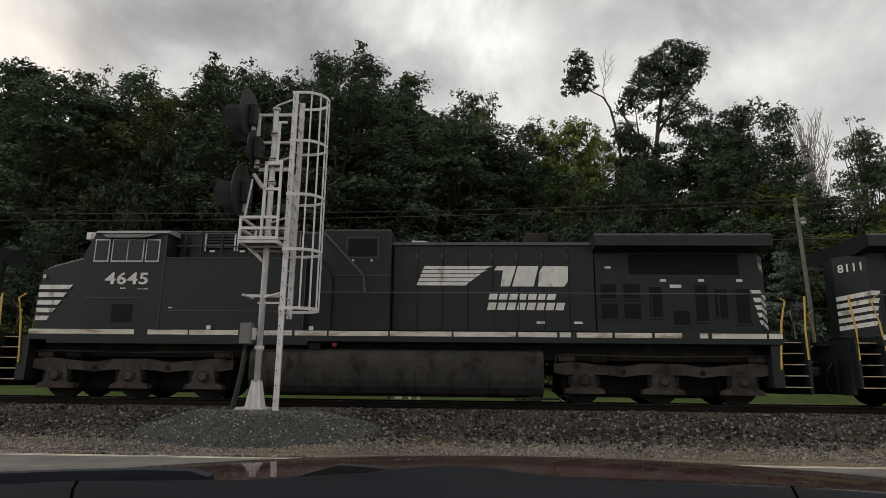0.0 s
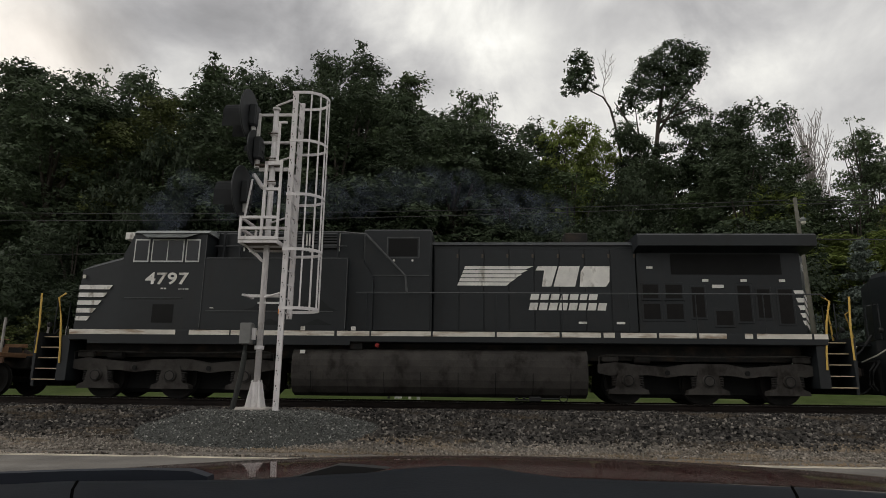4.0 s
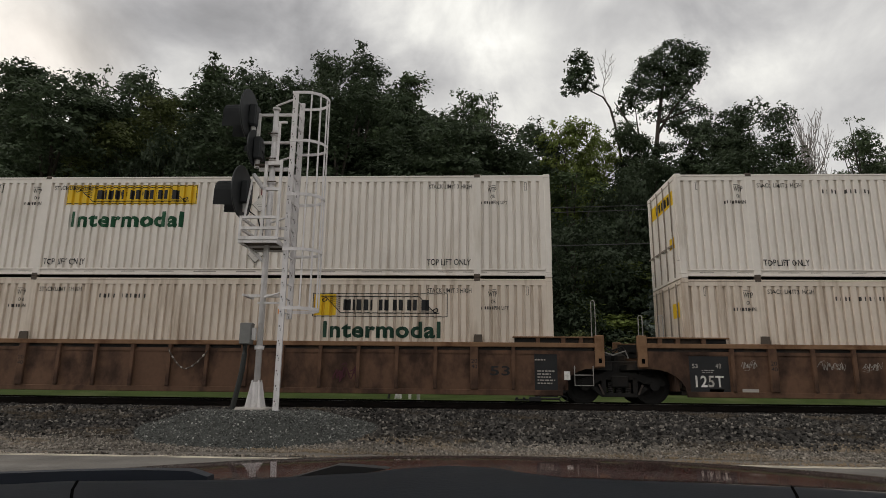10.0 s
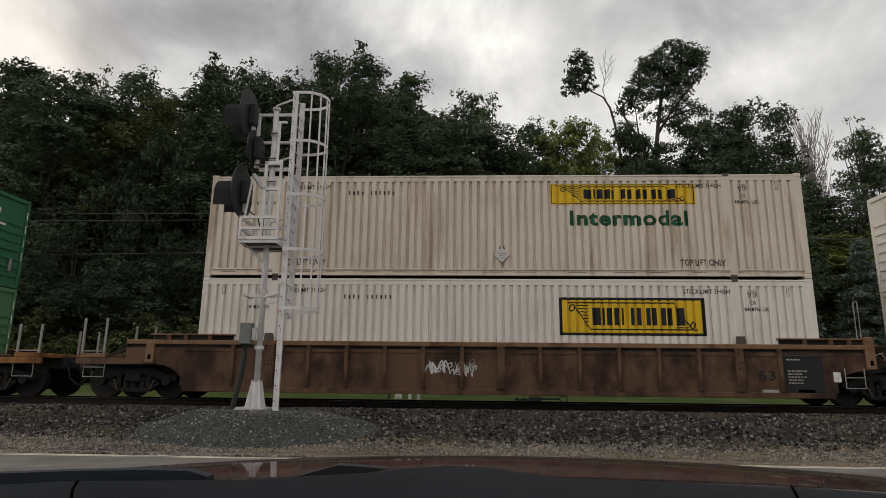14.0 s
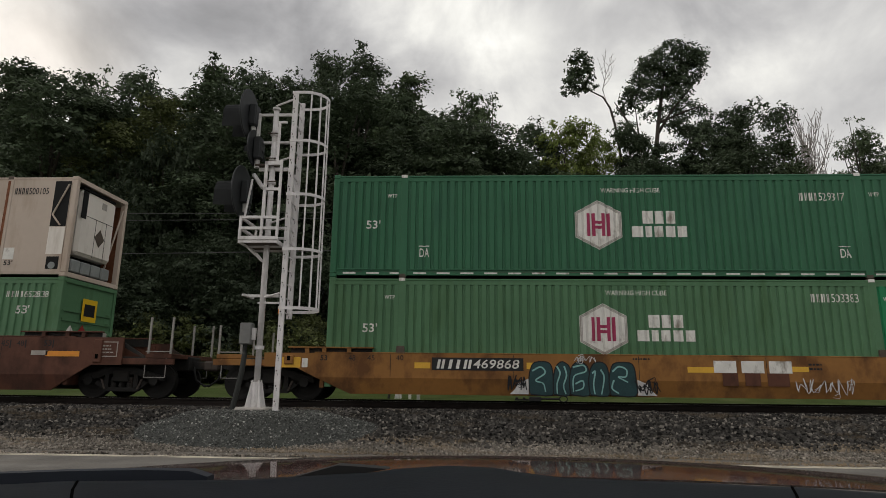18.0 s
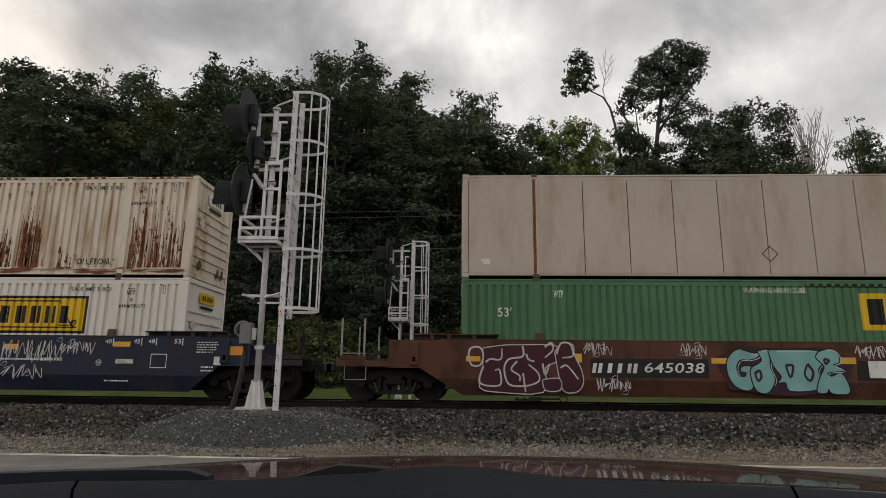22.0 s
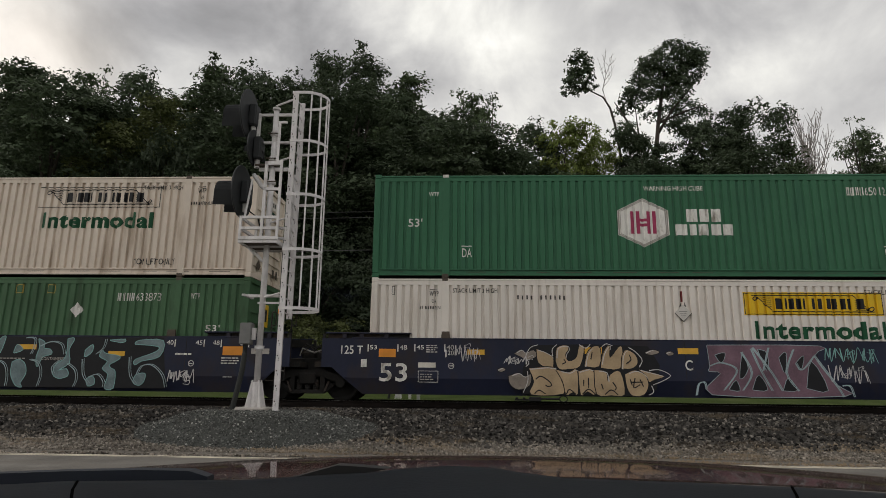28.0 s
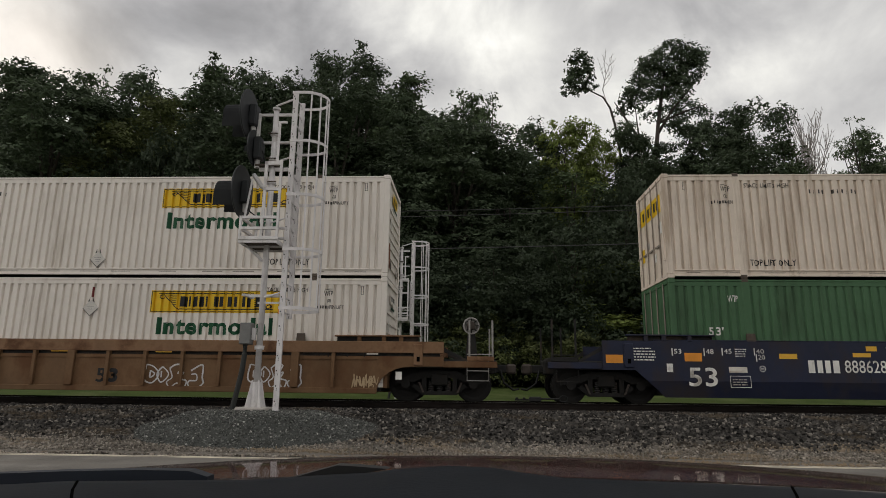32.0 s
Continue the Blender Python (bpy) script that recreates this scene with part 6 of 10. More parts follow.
c = container(U["e"], ZT, boxtan, "tan smooth-sided refrigerated container with rusty posts", ribbed=False, post_paint=boxtan, unit=True)
for x in POST_40:
    # rust streak, widened to paint in the shadow beside it
    part("post_stain", rect(x - 0.07, x + 0.01, 0.1, 2.75, -1.2965), rust_patch, c, "rusty streak and painted shadow along the lift post")
number_mark(c, ("500105", 0.0), 14.34, 15.33, 2.35, 2.54, ink)
say(c, ("53'", 0.015), 14.34, 14.59, 0.3, 0.44, ink, "length_mark")
for a, b, q, r in ((11.71, 12.11, 0.68, 1.01), (14.28, 14.59, 0.47, 0.8), (0.51, 0.74, 0.37, 0.51)):
    part("label_plate", rect(a, b, q, r, YD), white_mark, c, "white label plate")
plain_diamond(c, 8.1, 0.65, 0.22, casting_mat)
# flat black sheet stands in for the shade inside the open side
op = part("cooling_unit_opening", box(15.5, 15.96, -1.29, -1.284, 1.42, 2.74), grille_black, c, "flat black sheet for the shade in the unit's open side")
for (ax, az), (bx, bz) in (((15.92, 2.65), (15.55, 1.75)), ((15.55, 1.75), (15.8, 1.45))):
    part("unit_strut", tube((ax, -1.3, az), (bx, -1.3, bz), 0.025, seg=6), boxtan, op)
part("unit_fuel_box", box(15.5, 15.96, -1.292, -1.284, 0.62, 1.4), boxwhite, op, "white lower cover of the cooling unit")
part("unit_pump", box(15.55, 15.9, -1.292, -1.284, 0.2, 0.55), grille_black, op)
part("unit_tank", tube((15.72, -1.3, 0.3), (15.72, -1.285, 0.3), 0.1, seg=14), roof_grey, op)

c = green_box(U["e"], ZB, boxgreen2, "green corrugated container with yellow emblem panel in a well")
say(c, ("53'", 0.015), 0.94, 1.3, 1.85, 2.1, white_mark, "length_mark")
say(c, ("53'", 0.015), 14.9, 15.28, 1.86, 2.09, white_mark, "length_mark")
say(c, ("WTP", 0.016), 2.41, 2.66, 2.36, 2.55, white_mark, "end_mark")
say(c, ("WTP", 0.016), 13.48, 13.72, 2.4, 2.56, white_mark, "end_mark")
say(c, ("WARNING HIGH CUBE", 0.008), 7.31, 8.9, 2.51, 2.65, white_mark, "warning")
number_mark(c, ("652838", 0.0), 14.58, 15.77, 2.31, 2.48, white_mark)


def navy_emblem(c, x0, x1, z0, z1):
    w, h = x1 - x0, z1 - z0
    p = part("emblem_panel", rect(x0, x1, z0, z1, YD), jy, c, "yellow emblem panel with navy shapes")
    part("emblem_shape", rect(x0 + 0.12 * w, x0 + 0.4 * w, z0 + 0.15 * h, z0 + 0.85 * h, YD - 0.003), ink, p)
    for a, b in ((0.46, 0.68), (0.73, 0.9)):
        part("emblem_shape", rect(x0 + a * w, x0 + b * w, z0 + 0.22 * h, z0 + 0.66 * h, YD - 0.003), navy_ink, p)
    return p


navy_emblem(c, 10.23, 11.68, 1.56, 2.51)


end_mark(c, -0.35, 0.35, 1.75, 2.4, jy, "end_panel", "small yellow panel on the end")
end_mark(c, -0.25, 0.25, 1.9, 2.25, ink, "end_panel_block", x=CL + 0.006)
end_mark(c, -1.05, -0.5, 1.0, 1.6, white_mark, "placard", "white diamond placard", diamond=True)
end_mark(c, -0.42, -0.05, 1.25, 1.65, red_mark, "placard", "red diamond placard", diamond=True)
end_mark(c, 0.5, 1.0, 0.75, 1.5, grey_mark, "end_notice")
part("placard", flat([(11.91, 2.0), (12.08, 2.17), (11.91, 2.35), (11.74, 2.17)], YD), red_mark, c, "red diamond placard")
part("placard", flat([(12.31, 1.97), (12.54, 2.2), (12.31, 2.42), (12.08, 2.2)], YD), white_mark, c, "white diamond placard")
part("dark_smear", rect(8.9, 11.2, 2.66, 2.76, YD), black_frame, c)

c = haulier(U["f"], ZT, boxrust, (2.84, 6.48, 1.83, 2.45), "white", (2.91, 6.36, 1.26, 1.72), green_ink, "white corrugated container heavily streaked with rust", ((8.3, 0.55),))
rr = random.Random(9)
bm = bmesh.new()
wash = bmesh.new()
# stretch of wall: from, to, streaks a metre, usual and greatest height, share that starts at the foot
for x0, x1, per, usual, most, foot in ((0.2, 1.75, 34, 0.9, 1.9, 0.4), (2.1, 6.3, 14, 0.45, 1.0, 0.4), (6.3, 7.6, 70, 0.6, 1.1, 0.7), (7.6, 9.6, 84, 0.9, 2.1, 0.42),
                                     (9.6, 11.2, 84, 0.8, 1.5, 0.42), (11.2, 11.9, 84, 1.15, 2.0, 0.6), (11.95, 13.95, 5, 0.35, 0.5, 0.2), (14.4, 15.95, 74, 1.2, 2.15, 0.25)):
    for i in range(int(per * (x1 - x0))):
        x = x0 + 0.216 * rr.randrange(max(1, int((x1 - x0) / 0.216))) + rr.choice((0.0, 0.1)) + rr.gauss(0.02, 0.028)
        top = min(most, usual * (0.35 + 0.75 * rr.random()) + (rr.uniform(0, 1) ** 3) * (most - usual))
        z1, z0 = 0.3 + top, 0.25
        if rr.random() > foot:
            z1 = 0.3 + (most if rr.random() < 0.2 else usual) * rr.random()
            z0 = max(0.25, z1 - rr.uniform(0.04, 0.3))
        w, k = rr.uniform(0.008, 0.03) * (1.3 if z0 < 0.26 else 0.8), 7
        half = [w * (1.1 - 0.6 * j / k) * rr.choice((0.35, 0.7, 1.0, 1.35)) for j in range(k + 1)]
        left = [(x - half[j], z0 + (z1 - z0) * j / k) for j in range(k + 1)]
        right = [(x + half[k - j] * rr.uniform(0.5, 1.2), z0 + (z1 - z0) * (k - j) / k) for j in range(k + 1)]
        flat([(x, z1 + 0.06)] + left[::-1] + right[::-1], -1.2835 - 0.0004 * (i % 6), bm)
    for i in range(int(per * 0.1 * (x1 - x0)) + 4):
        x, z, w, h = rr.uniform(x0, x1), rr.choice((2.62, 2.45, 2.68, usual + 0.2, 0.6)) + rr.gauss(0, 0.05), rr.uniform(0.01, 0.035), rr.uniform(0.05, 0.28)
        flat([(x - w, z), (x - w * 0.4, z - h), (x + w * 0.4, z - h * 0.8), (x + w, z - 0.01), (x + w * 0.3, z + 0.04)], -1.2828 - 0.0004 * (i % 5), wash)
door_dress(c, "white")
front_dress(c, "white")
part("rust_wash", wash, rust_wash, c, "thin orange rust wash under the top rail")
for i in range(70):
    x = rr.uniform(0.2, CL - 0.2)
    z = rr.choice((0.12, 0.2, 2.82)) + rr.uniform(-0.04, 0.03)
    w = rr.uniform(0.1, 0.5)
    flat([(x - w, z), (x - w * 0.3, z - 0.03), (x + w * 0.6, z - 0.02), (x + w, z + 0.01), (x + w * 0.2, z + 0.035), (x - w * 0.5, z + 0.02)], -1.2975 - 0.0003 * (i % 5), bm)
part("rust_staining", bm, rust_patch, c, "brown rust running down the ribs")
c = haulier(U["f"], ZB, boxwhite, (9.52, 13.41, 1.33, 2.35), "framed", None, green_ink, "white corrugated container with black-framed yellow panel, in a blue well car")
plain_diamond(c, 8.08, 1.96, 0.25, amber_mark)
front_dress(c)
door_dress(c)
c = hub_box(U["g"], ZT, boxgreen, "dark green corrugated container with white hexagon emblem", (6.61, 7.96, 0.83, 2.19), (8.13, 9.64, 1.04, 1.88), (12.69, 13.83, 2.25, 2.48), ("650125", 0.0))
green_front(c, ("650125", 0.0))
green_doors(c, ("650125", 0.0))
c = haulier(U["g"], ZB, boxwhite, (9.72, 13.24, 1.93, 2.53), "plain", (9.96, 13.25, 1.32, 1.78), green_ink2, "white corrugated container with bright yellow panel, in a blue well car", ((8.16, 1.97),))
front_dress(c)
door_dress(c)
c = haulier(U["h"], ZT, boxcream, (9.85, 13.4, 1.96, 2.56), "white", (10.04, 13.24, 1.36, 1.82), green_ink2, "cream corrugated container with white panel and green word", ((8.1, 0.6),))
front_dress(c, "white")
door_dress(c)
c = green_box(U["h"], ZB, boxgreen4, "green corrugated container with yellow emblem in a blue well")
number_mark(c, ("633873", 0.0), 12.52, 13.71, 2.22, 2.44, white_mark)
say(c, ("WTP", 0.016), 14.53, 14.78, 2.27, 2.44, white_mark, "end_mark")
say(c, ("53'", 0.015), 15.02, 15.4, 1.4, 1.59, white_mark, "length_mark")
say(c, ("53'", 0.015), 0.95, 1.33, 1.4, 1.62, white_mark, "length_mark")
part("placard", flat([(11.41, 1.76), (11.6, 1.97), (11.41, 2.18), (11.23, 1.97)], YD), white_mark, c, "faded white diamond placard")
navy_emblem(c, 6.36, 7.98, 1.2, 2.14)
end_mark(c, -0.35, 0.35, 1.65, 2.3, jy, "end_panel", "small yellow panel on the end")
end_mark(c, -0.22, 0.22, 1.8, 2.15, ink, "end_panel_block", x=CL + 0.006)
say(c, ("WARNING HIGH CUBE", 0.008), 7.4, 8.9, 2.48, 2.6, white_mark, "warning")
say(c, ("WTP", 0.016), 1.5, 1.76, 2.27, 2.44, white_mark, "end_mark")
for x in (9.6, 10.5):
    part("label_plate", ring(x, x + 0.22, 2.42, 2.66, YD, 0.02), jy_old, c, "faint stencil frame")
c = haulier(U["i"], ZT, boxwhite, (9.74, 13.53, 1.95, 2.51), "plain", (9.93, 13.02, 1.34, 1.81), green_ink2, "white corrugated container with bright yellow panel", ((8.1, 0.47),))
front_dress(c)
end_mark(c, -1.1, -0.85, 0.3, 1.0, rust_patch, "rust_patch", "rusty patch on the end", CL - 0.008)
c = haulier(U["i"], ZB, boxwhite, (9.72, 13.28, 1.91, 2.51), "plain", (9.95, 13.11, 1.32, 1.78), green_ink2, "white corrugated container with bright yellow panel, in a tan well car", ((8.08, 2.02),))


front_dress(c, "white")
drape()


# ---- trucks and well cars ----
def wheel_profile(r):
    return [(-0.07, r * 0.28), (-0.065, r * 0.72), (-0.072, r * 0.84), (-0.07, r), (0.05, r * 0.985), (0.055, r * 1.05), (0.075, r * 1.05), (0.075, r * 0.84), (0.05, r * 0.72), (0.06, r * 0.28)]


def wheelset_mesh(r, seg=32):
    bm = bmesh.new()
    lathe(wheel_profile(r), (0, -0.755, 0), (0, 1, 0), seg, bm)
    lathe(wheel_profile(r), (0, 0.755, 0), (0, -1, 0), seg, bm)
    tube((0, -1.05, 0), (0, 1.05, 0), 0.08, seg=12, bm=bm)
    return bm


def freight_truck(car, x, paint=None):
    m = truck_dark
    tr = part("truck", shared("bolster", lambda: finish("truck", box(-0.22, 0.22, -1.15, 1.15, 0.42, 0.72, bevel=0.03), m)), None, car, "dark freight car truck", at=pose(x, 0, 0))

    def side(sy):
        bm = bmesh.new()
        for pts in ([(-1.15, 0.46), (-0.62, 0.52), (-0.42, 0.62), (0.42, 0.62), (0.62, 0.52), (1.15, 0.46), (1.15, 0.58), (0.85, 0.66), (0.4, 0.8), (-0.4, 0.8), (-0.85, 0.66), (-1.15, 0.58)],
                    [(-0.72, 0.4), (-0.45, 0.18), (0.45, 0.18), (0.72, 0.4), (0.62, 0.46), (0.4, 0.28), (-0.4, 0.28), (-0.62, 0.46)],
                    [(-0.46, 0.24), (-0.34, 0.24), (-0.34, 0.66), (-0.46, 0.66)], [(0.34, 0.24), (0.46, 0.24), (0.46, 0.66), (0.34, 0.66)]):
            prism(pts, sy - 0.07, sy + 0.07, bm)
        return finish("side_frame", bm, m)

    def springs(sy):
        bm = bmesh.new()
        for q in (-0.22, 0.0, 0.22):
            lathe([(0.0, 0.075)] + [(0.025 + 0.025 * k, 0.09 if k % 2 else 0.07) for k in range(9)] + [(0.27, 0.075)], (q, sy, 0.28), (0, 0, 1), 10, bm)
        return finish("spring_nest", bm, black_frame)
    for sy in (-1.02, 1.02):
        part("side_frame", shared(("sf", sy), lambda: side(sy)), None, tr)
        part("spring_nest", shared(("sn", sy), lambda: springs(sy)), None, tr)
        for q in (-0.89, 0.89):
            part("brake_hanger", shared(("bh", sy, q), lambda: finish("brake_hanger", prism([(q * 0.62, 0.5), (q * 0.62 + 0.05, 0.5), (q * 0.5 + 0.05, 0.24), (q * 0.5, 0.24)], sy - 0.1, sy - 0.075), truck_brown)), None, tr)
            part("bearing_cap", shared(("bc", sy, q), lambda: finish("bearing_cap", tube((q, sy - 0.1, 0.46), (q, sy + 0.1, 0.46), 0.12, seg=14), wheel_mat)), None, tr)
    for q in (-0.89, 0.89):
        w = part("wheelset", shared("fw", lambda: finish("wheelset", wheelset_mesh(0.46), wheel_mat)), None, tr, "steel wheelset", at=pose(q, 0, 0.46))
        WHEELS.append((w, q, 0.46, 0.46, 1))
    return tr


def coupler(car, x, d):
    c = part("coupler", box(x, x - d * 0.75, -0.1, 0.1, 0.78, 1.0, bevel=0.02), black_frame, car, "cast steel coupler")
    part("knuckle", box(x + d * 0.05, x - d * 0.22, -0.17, 0.16, 0.74, 1.02, bevel=0.05), truck_brown, c)
    part("air_hose", path_tube([(x - d * 0.4, -0.35, 0.85), (x - d * 0.3, -0.37, 0.5), (x - d * 0.05, -0.36, 0.32), (x + d * 0.1, -0.34, 0.35)], 0.028, 8), hose_mat, c)


SIDE = 1.40


def well_car(name_label, tl, tr, ztop, cut, body, chord, ribs, ends, owns, group, brake=False, band=0.16):
    """One well unit. tl, tr: truck centres along the train; ends: coupler at left, right; owns: which trucks it carries."""
    cx, lh = (tl + tr) / 2, (tr - tl) / 2
    car = thing("well_car", name_label, "well car", group, pose(cx, 0, 0))
    MOVERS.append((car, cx, 0.0, False))
    zc = ztop - band
    reach = [lh + (0.12 if e else -0.42) for e in ends]
    for sgn in (-1, 1):
        yo, yi = (sgn * SIDE, sgn * (SIDE - 0.05))
        if ribs:
            def arc(s):
                pts = []
                for k in range(7):
                    a = math.radians(90 * k / 6)
                    pts.append((s * (lh - cut + (cut - 0.72) * (1 - math.cos(a))), 0.27 + 0.62 * math.sin(a)))
                return pts
            left, right = arc(-1), arc(1)
            pts = left[::-1] + right + [(reach[1], 0.9), (reach[1], zc - 0.04), (-reach[0], zc - 0.04), (-reach[0], 0.9)]
        else:
            pts = [(-lh + cut - 0.62 * (cut - 0.7), 0.6), (lh - cut + 0.62 * (cut - 0.7), 0.6), (lh - 0.7, 0.86), (reach[1], 0.86), (reach[1], ztop), (-reach[0], ztop), (-reach[0], 0.86), (-lh + 0.7, 0.86)]
        sheet_ob = part("side_sheet", prism(pts, min(yo, yi), max(yo, yi)), body, car)
        if not ribs:
            # lower strake leans inwards
            bm = bmesh.new()
            xa, xb = lh - cut + 0.62 * (cut - 0.7), lh - cut
            q = [(-xa, yo, 0.6), (xa, yo, 0.6), (xb, sgn * (SIDE - 0.13), 0.19), (-xb, sgn * (SIDE - 0.13), 0.19), (-xa, yi, 0.6), (xa, yi, 0.6), (xb, sgn * (SIDE - 0.18), 0.19), (-xb, sgn * (SIDE - 0.18), 0.19)]
            v = [bm.verts.new(p) for p in q]
            for f in ((0, 1, 2, 3), (4, 7, 6, 5), (3, 2, 6, 7), (1, 5, 6, 2), (0, 3, 7, 4)):
                bm.faces.new([v[i] for i in f])
            bmesh.ops.recalc_face_normals(bm, faces=bm.faces[:])
            part("lower_strake", bm, body, car)
            part("top_cap", box(-lh + 1.2, lh - 1.2, min(sgn * (SIDE - 0.12), sgn * (SIDE + 0.004)), max(sgn * (SIDE - 0.12), sgn * (SIDE + 0.004)), ztop, ztop + 0.03, bevel=0.01), chord, car)
            for k in range(5):
                x = -lh + 3.2 + k * (2 * lh - 6.4) / 4
                part("body_seam", box(x - 0.006, x + 0.006, min(yo, yo + sgn * 0.003), max(yo, yo + sgn * 0.003), 0.62, ztop - 0.02), black_frame, sheet_ob)
        else:
            part("top_chord", box(-reach[0], reach[1], min(yi, sgn * (SIDE + 0.03)), max(yi, sgn * (SIDE + 0.03)), zc + 0.04, ztop, bevel=0.012), chord, car)
            part("bottom_chord", box(-lh + cut, lh - cut, min(yi, sgn * (SIDE + 0.035)), max(yi, sgn * (SIDE + 0.035)), 0.2, 0.34, bevel=0.012), body, car)
            n = 17
            for k in range(1, n - 1):
                x = (k - 8) * 1.0
                wide = 0.1 if k in (2, 8, 14) else 0.045
                part("rib", shared(("rib", body.name, sgn, wide, round(zc, 2)), lambda: finish("rib", box(-wide, wide, min(yi, sgn * (SIDE + 0.075)), max(yi, sgn * (SIDE + 0.075)), 0.34, zc + 0.04, bevel=0.01), body)), None, car, at=pose(x, 0, 0))
            # added dark plate stands in for the shade inside the slot
            part("slot_backing", box(-reach[0] + 0.1, reach[1] - 0.1, min(sgn * (SIDE - 0.075), sgn * (SIDE - 0.055)), max(sgn * (SIDE - 0.075), sgn * (SIDE - 0.055)), zc - 0.1, zc + 0.06), black_frame, car)
            part("shelf_lip", box(-lh + cut, lh - cut, min(yo, sgn * (SIDE + 0.02)), max(yo, sgn * (SIDE + 0.02)), zc - 0.13, zc - 0.1), body, car)
        # raised end pads and container guides
        for s in (-1, 1):
            x0, x1 = s * (lh - 2.75), s * (lh - 0.5)
            part("end_pad", box(min(x0, x1), max(x0, x1), min(sgn * (SIDE - 0.14), sgn * (SIDE + 0.01)), max(sgn * (SIDE - 0.14), sgn * (SIDE + 0.01)), ztop + 0.125, ztop + 0.162, bevel=0.008), chord, car)
            part("pad_web", box(min(x0, x1) + 0.05, max(x0, x1) - 0.05, min(sgn * (SIDE - 0.13), sgn * (SIDE - 0.1)), max(sgn * (SIDE - 0.13), sgn * (SIDE - 0.1)), ztop - 0.1, ztop + 0.124), black_frame, car)
            for q in (0.3, 0.75, 1.4):
                part("pad_bracket", shared(("pbr", sgn, round(ztop, 2), s, body.name), lambda: finish("pad_bracket", box(-0.05, 0.05, min(sgn * SIDE, sgn * (SIDE - 0.1)), max(sgn * SIDE, sgn * (SIDE - 0.1)), ztop - 0.02, ztop + 0.13), body)), None, car, at=pose(s * (lh - 0.7 - q), 0, 0))
            e = ends[(s + 1) // 2]
            ya, yb = sorted((sgn * (SIDE - 0.1), sgn * (SIDE + 0.05)))
            if ribs or e:
                ep = part("end_post", box(*sorted((s * (lh - 0.42), s * (lh - 0.66))), ya, yb, 0.92, ztop + (-0.06 if e else 0.2), bevel=0.02), chord if ribs else body, car)
                part("post_slot", box(*sorted((s * (lh - 0.5), s * (lh - 0.58))), *sorted((sgn * (SIDE + 0.04), sgn * (SIDE + 0.053))), 1.02, 1.14), gap_black, ep, "dark slot in the post")
            else:
                part("end_post", box(*sorted((s * (lh - 0.42), s * (lh - 0.5))), *sorted((sgn * (SIDE - 0.12), sgn * (SIDE - 0.02))), 0.9, ztop + 0.12, bevel=0.01), black_frame, car)
            gx = s * 6.1
            gd = part("container_guide", prism([(gx - 0.12, ztop), (gx + 0.12, ztop), (gx + 0.1, ztop + 0.2), (gx - 0.1, ztop + 0.2)], min(sgn * (SIDE - 0.06), sgn * SIDE), max(sgn * (SIDE - 0.06), sgn * SIDE)), casting_mat, car, "dark steel container guide")
    part("well_floor", box(-lh + cut - 0.1, lh - cut + 0.1, -SIDE + 0.12, SIDE - 0.12, 0.26, 0.34), black_frame, car)
    for s, e, own in ((-1, ends[0], owns[0]), (1, ends[1], owns[1])):
        part("end_bulkhead", box(min(s * (lh - 1.35), s * (lh - 1.45)), max(s * (lh - 1.35), s * (lh - 1.45)), -SIDE + 0.1, SIDE - 0.1, 0.34, ztop), body, car)
        part("end_deck", box(*sorted((s * (lh - 1.35), s * (lh + (0.7 if e else -0.2)))), -SIDE + 0.2, SIDE - 0.2, 0.86, 1.0), black_frame, car)
        part("centre_sill", box(*sorted((s * (lh - 1.4), s * (lh + (1.5 if e else 0.02)))), -0.35, 0.35, 0.74, 1.12, bevel=0.03), black_frame, car)
        if not e:
            cn = part("connector", box(*sorted((s * (lh - 0.42), s * (lh + 0.02))), -0.3, 0.3, 1.0, 1.34, bevel=0.08), black_frame, car, "dark cast articulated connector")
            for q, z in ((0.12, 1.42), (0.24, 1.5), (0.33, 1.38)):
                part("brake_pipe", path_tube([(s * (lh - 0.4), -0.5, z - 0.2), (s * (lh - q), -0.52, z), (s * (lh + 0.02), -0.5, z - 0.12)], 0.022, 6), grab_grey if q > 0.3 else black_frame, cn)
        if own:
            freight_truck(car, s * lh)
        if e:
            coupler(car, s * (lh + 2.02), s)
            dark = body is car_blue
            post = black_frame if dark else grab_grey
            pl = part("end_platform", box(*sorted((s * (lh + 0.72), s * (lh + 1.42))), -1.33, 1.33, 1.05, 1.17, bevel=0.01), black_frame if dark else chord, car, "crosswise end platform")
            part("platform_rail", box(*sorted((s * (lh + 0.72), s * (lh + 1.4))), -1.345, -1.315, 1.21, 1.235), post, pl)
            for yy in (-1.3, 1.3):
                part("end_beam", box(*sorted((s * (lh + 0.1), s * (lh + 1.5))), yy - 0.04, yy + 0.04, 0.88, 1.04, bevel=0.01), body, car)
                part("end_brace", prism([(s * (lh + 0.12), ztop - 0.14), (s * (lh + 0.12), ztop - 0.26), (s * (lh + 0.68), 1.04), (s * (lh + 0.74), 1.08)], yy - 0.02, yy + 0.02), black_frame, car)
                for q in (0.78, 1.38):
                    part("grab_post", box(s * (lh + q) - 0.024, s * (lh + q) + 0.024, yy - 0.025, yy + 0.025, 1.1, 1.26 + 0.55 * ztop), post, pl)
                st = part("stirrup", path_tube([(s * (lh + 0.72), yy, 1.05), (s * (lh + 0.72), yy, 0.55), (s * (lh + 1.28), yy, 0.55), (s * (lh + 1.28), yy, 1.05)], 0.015, 6), post, pl, "thin steel stirrup step")
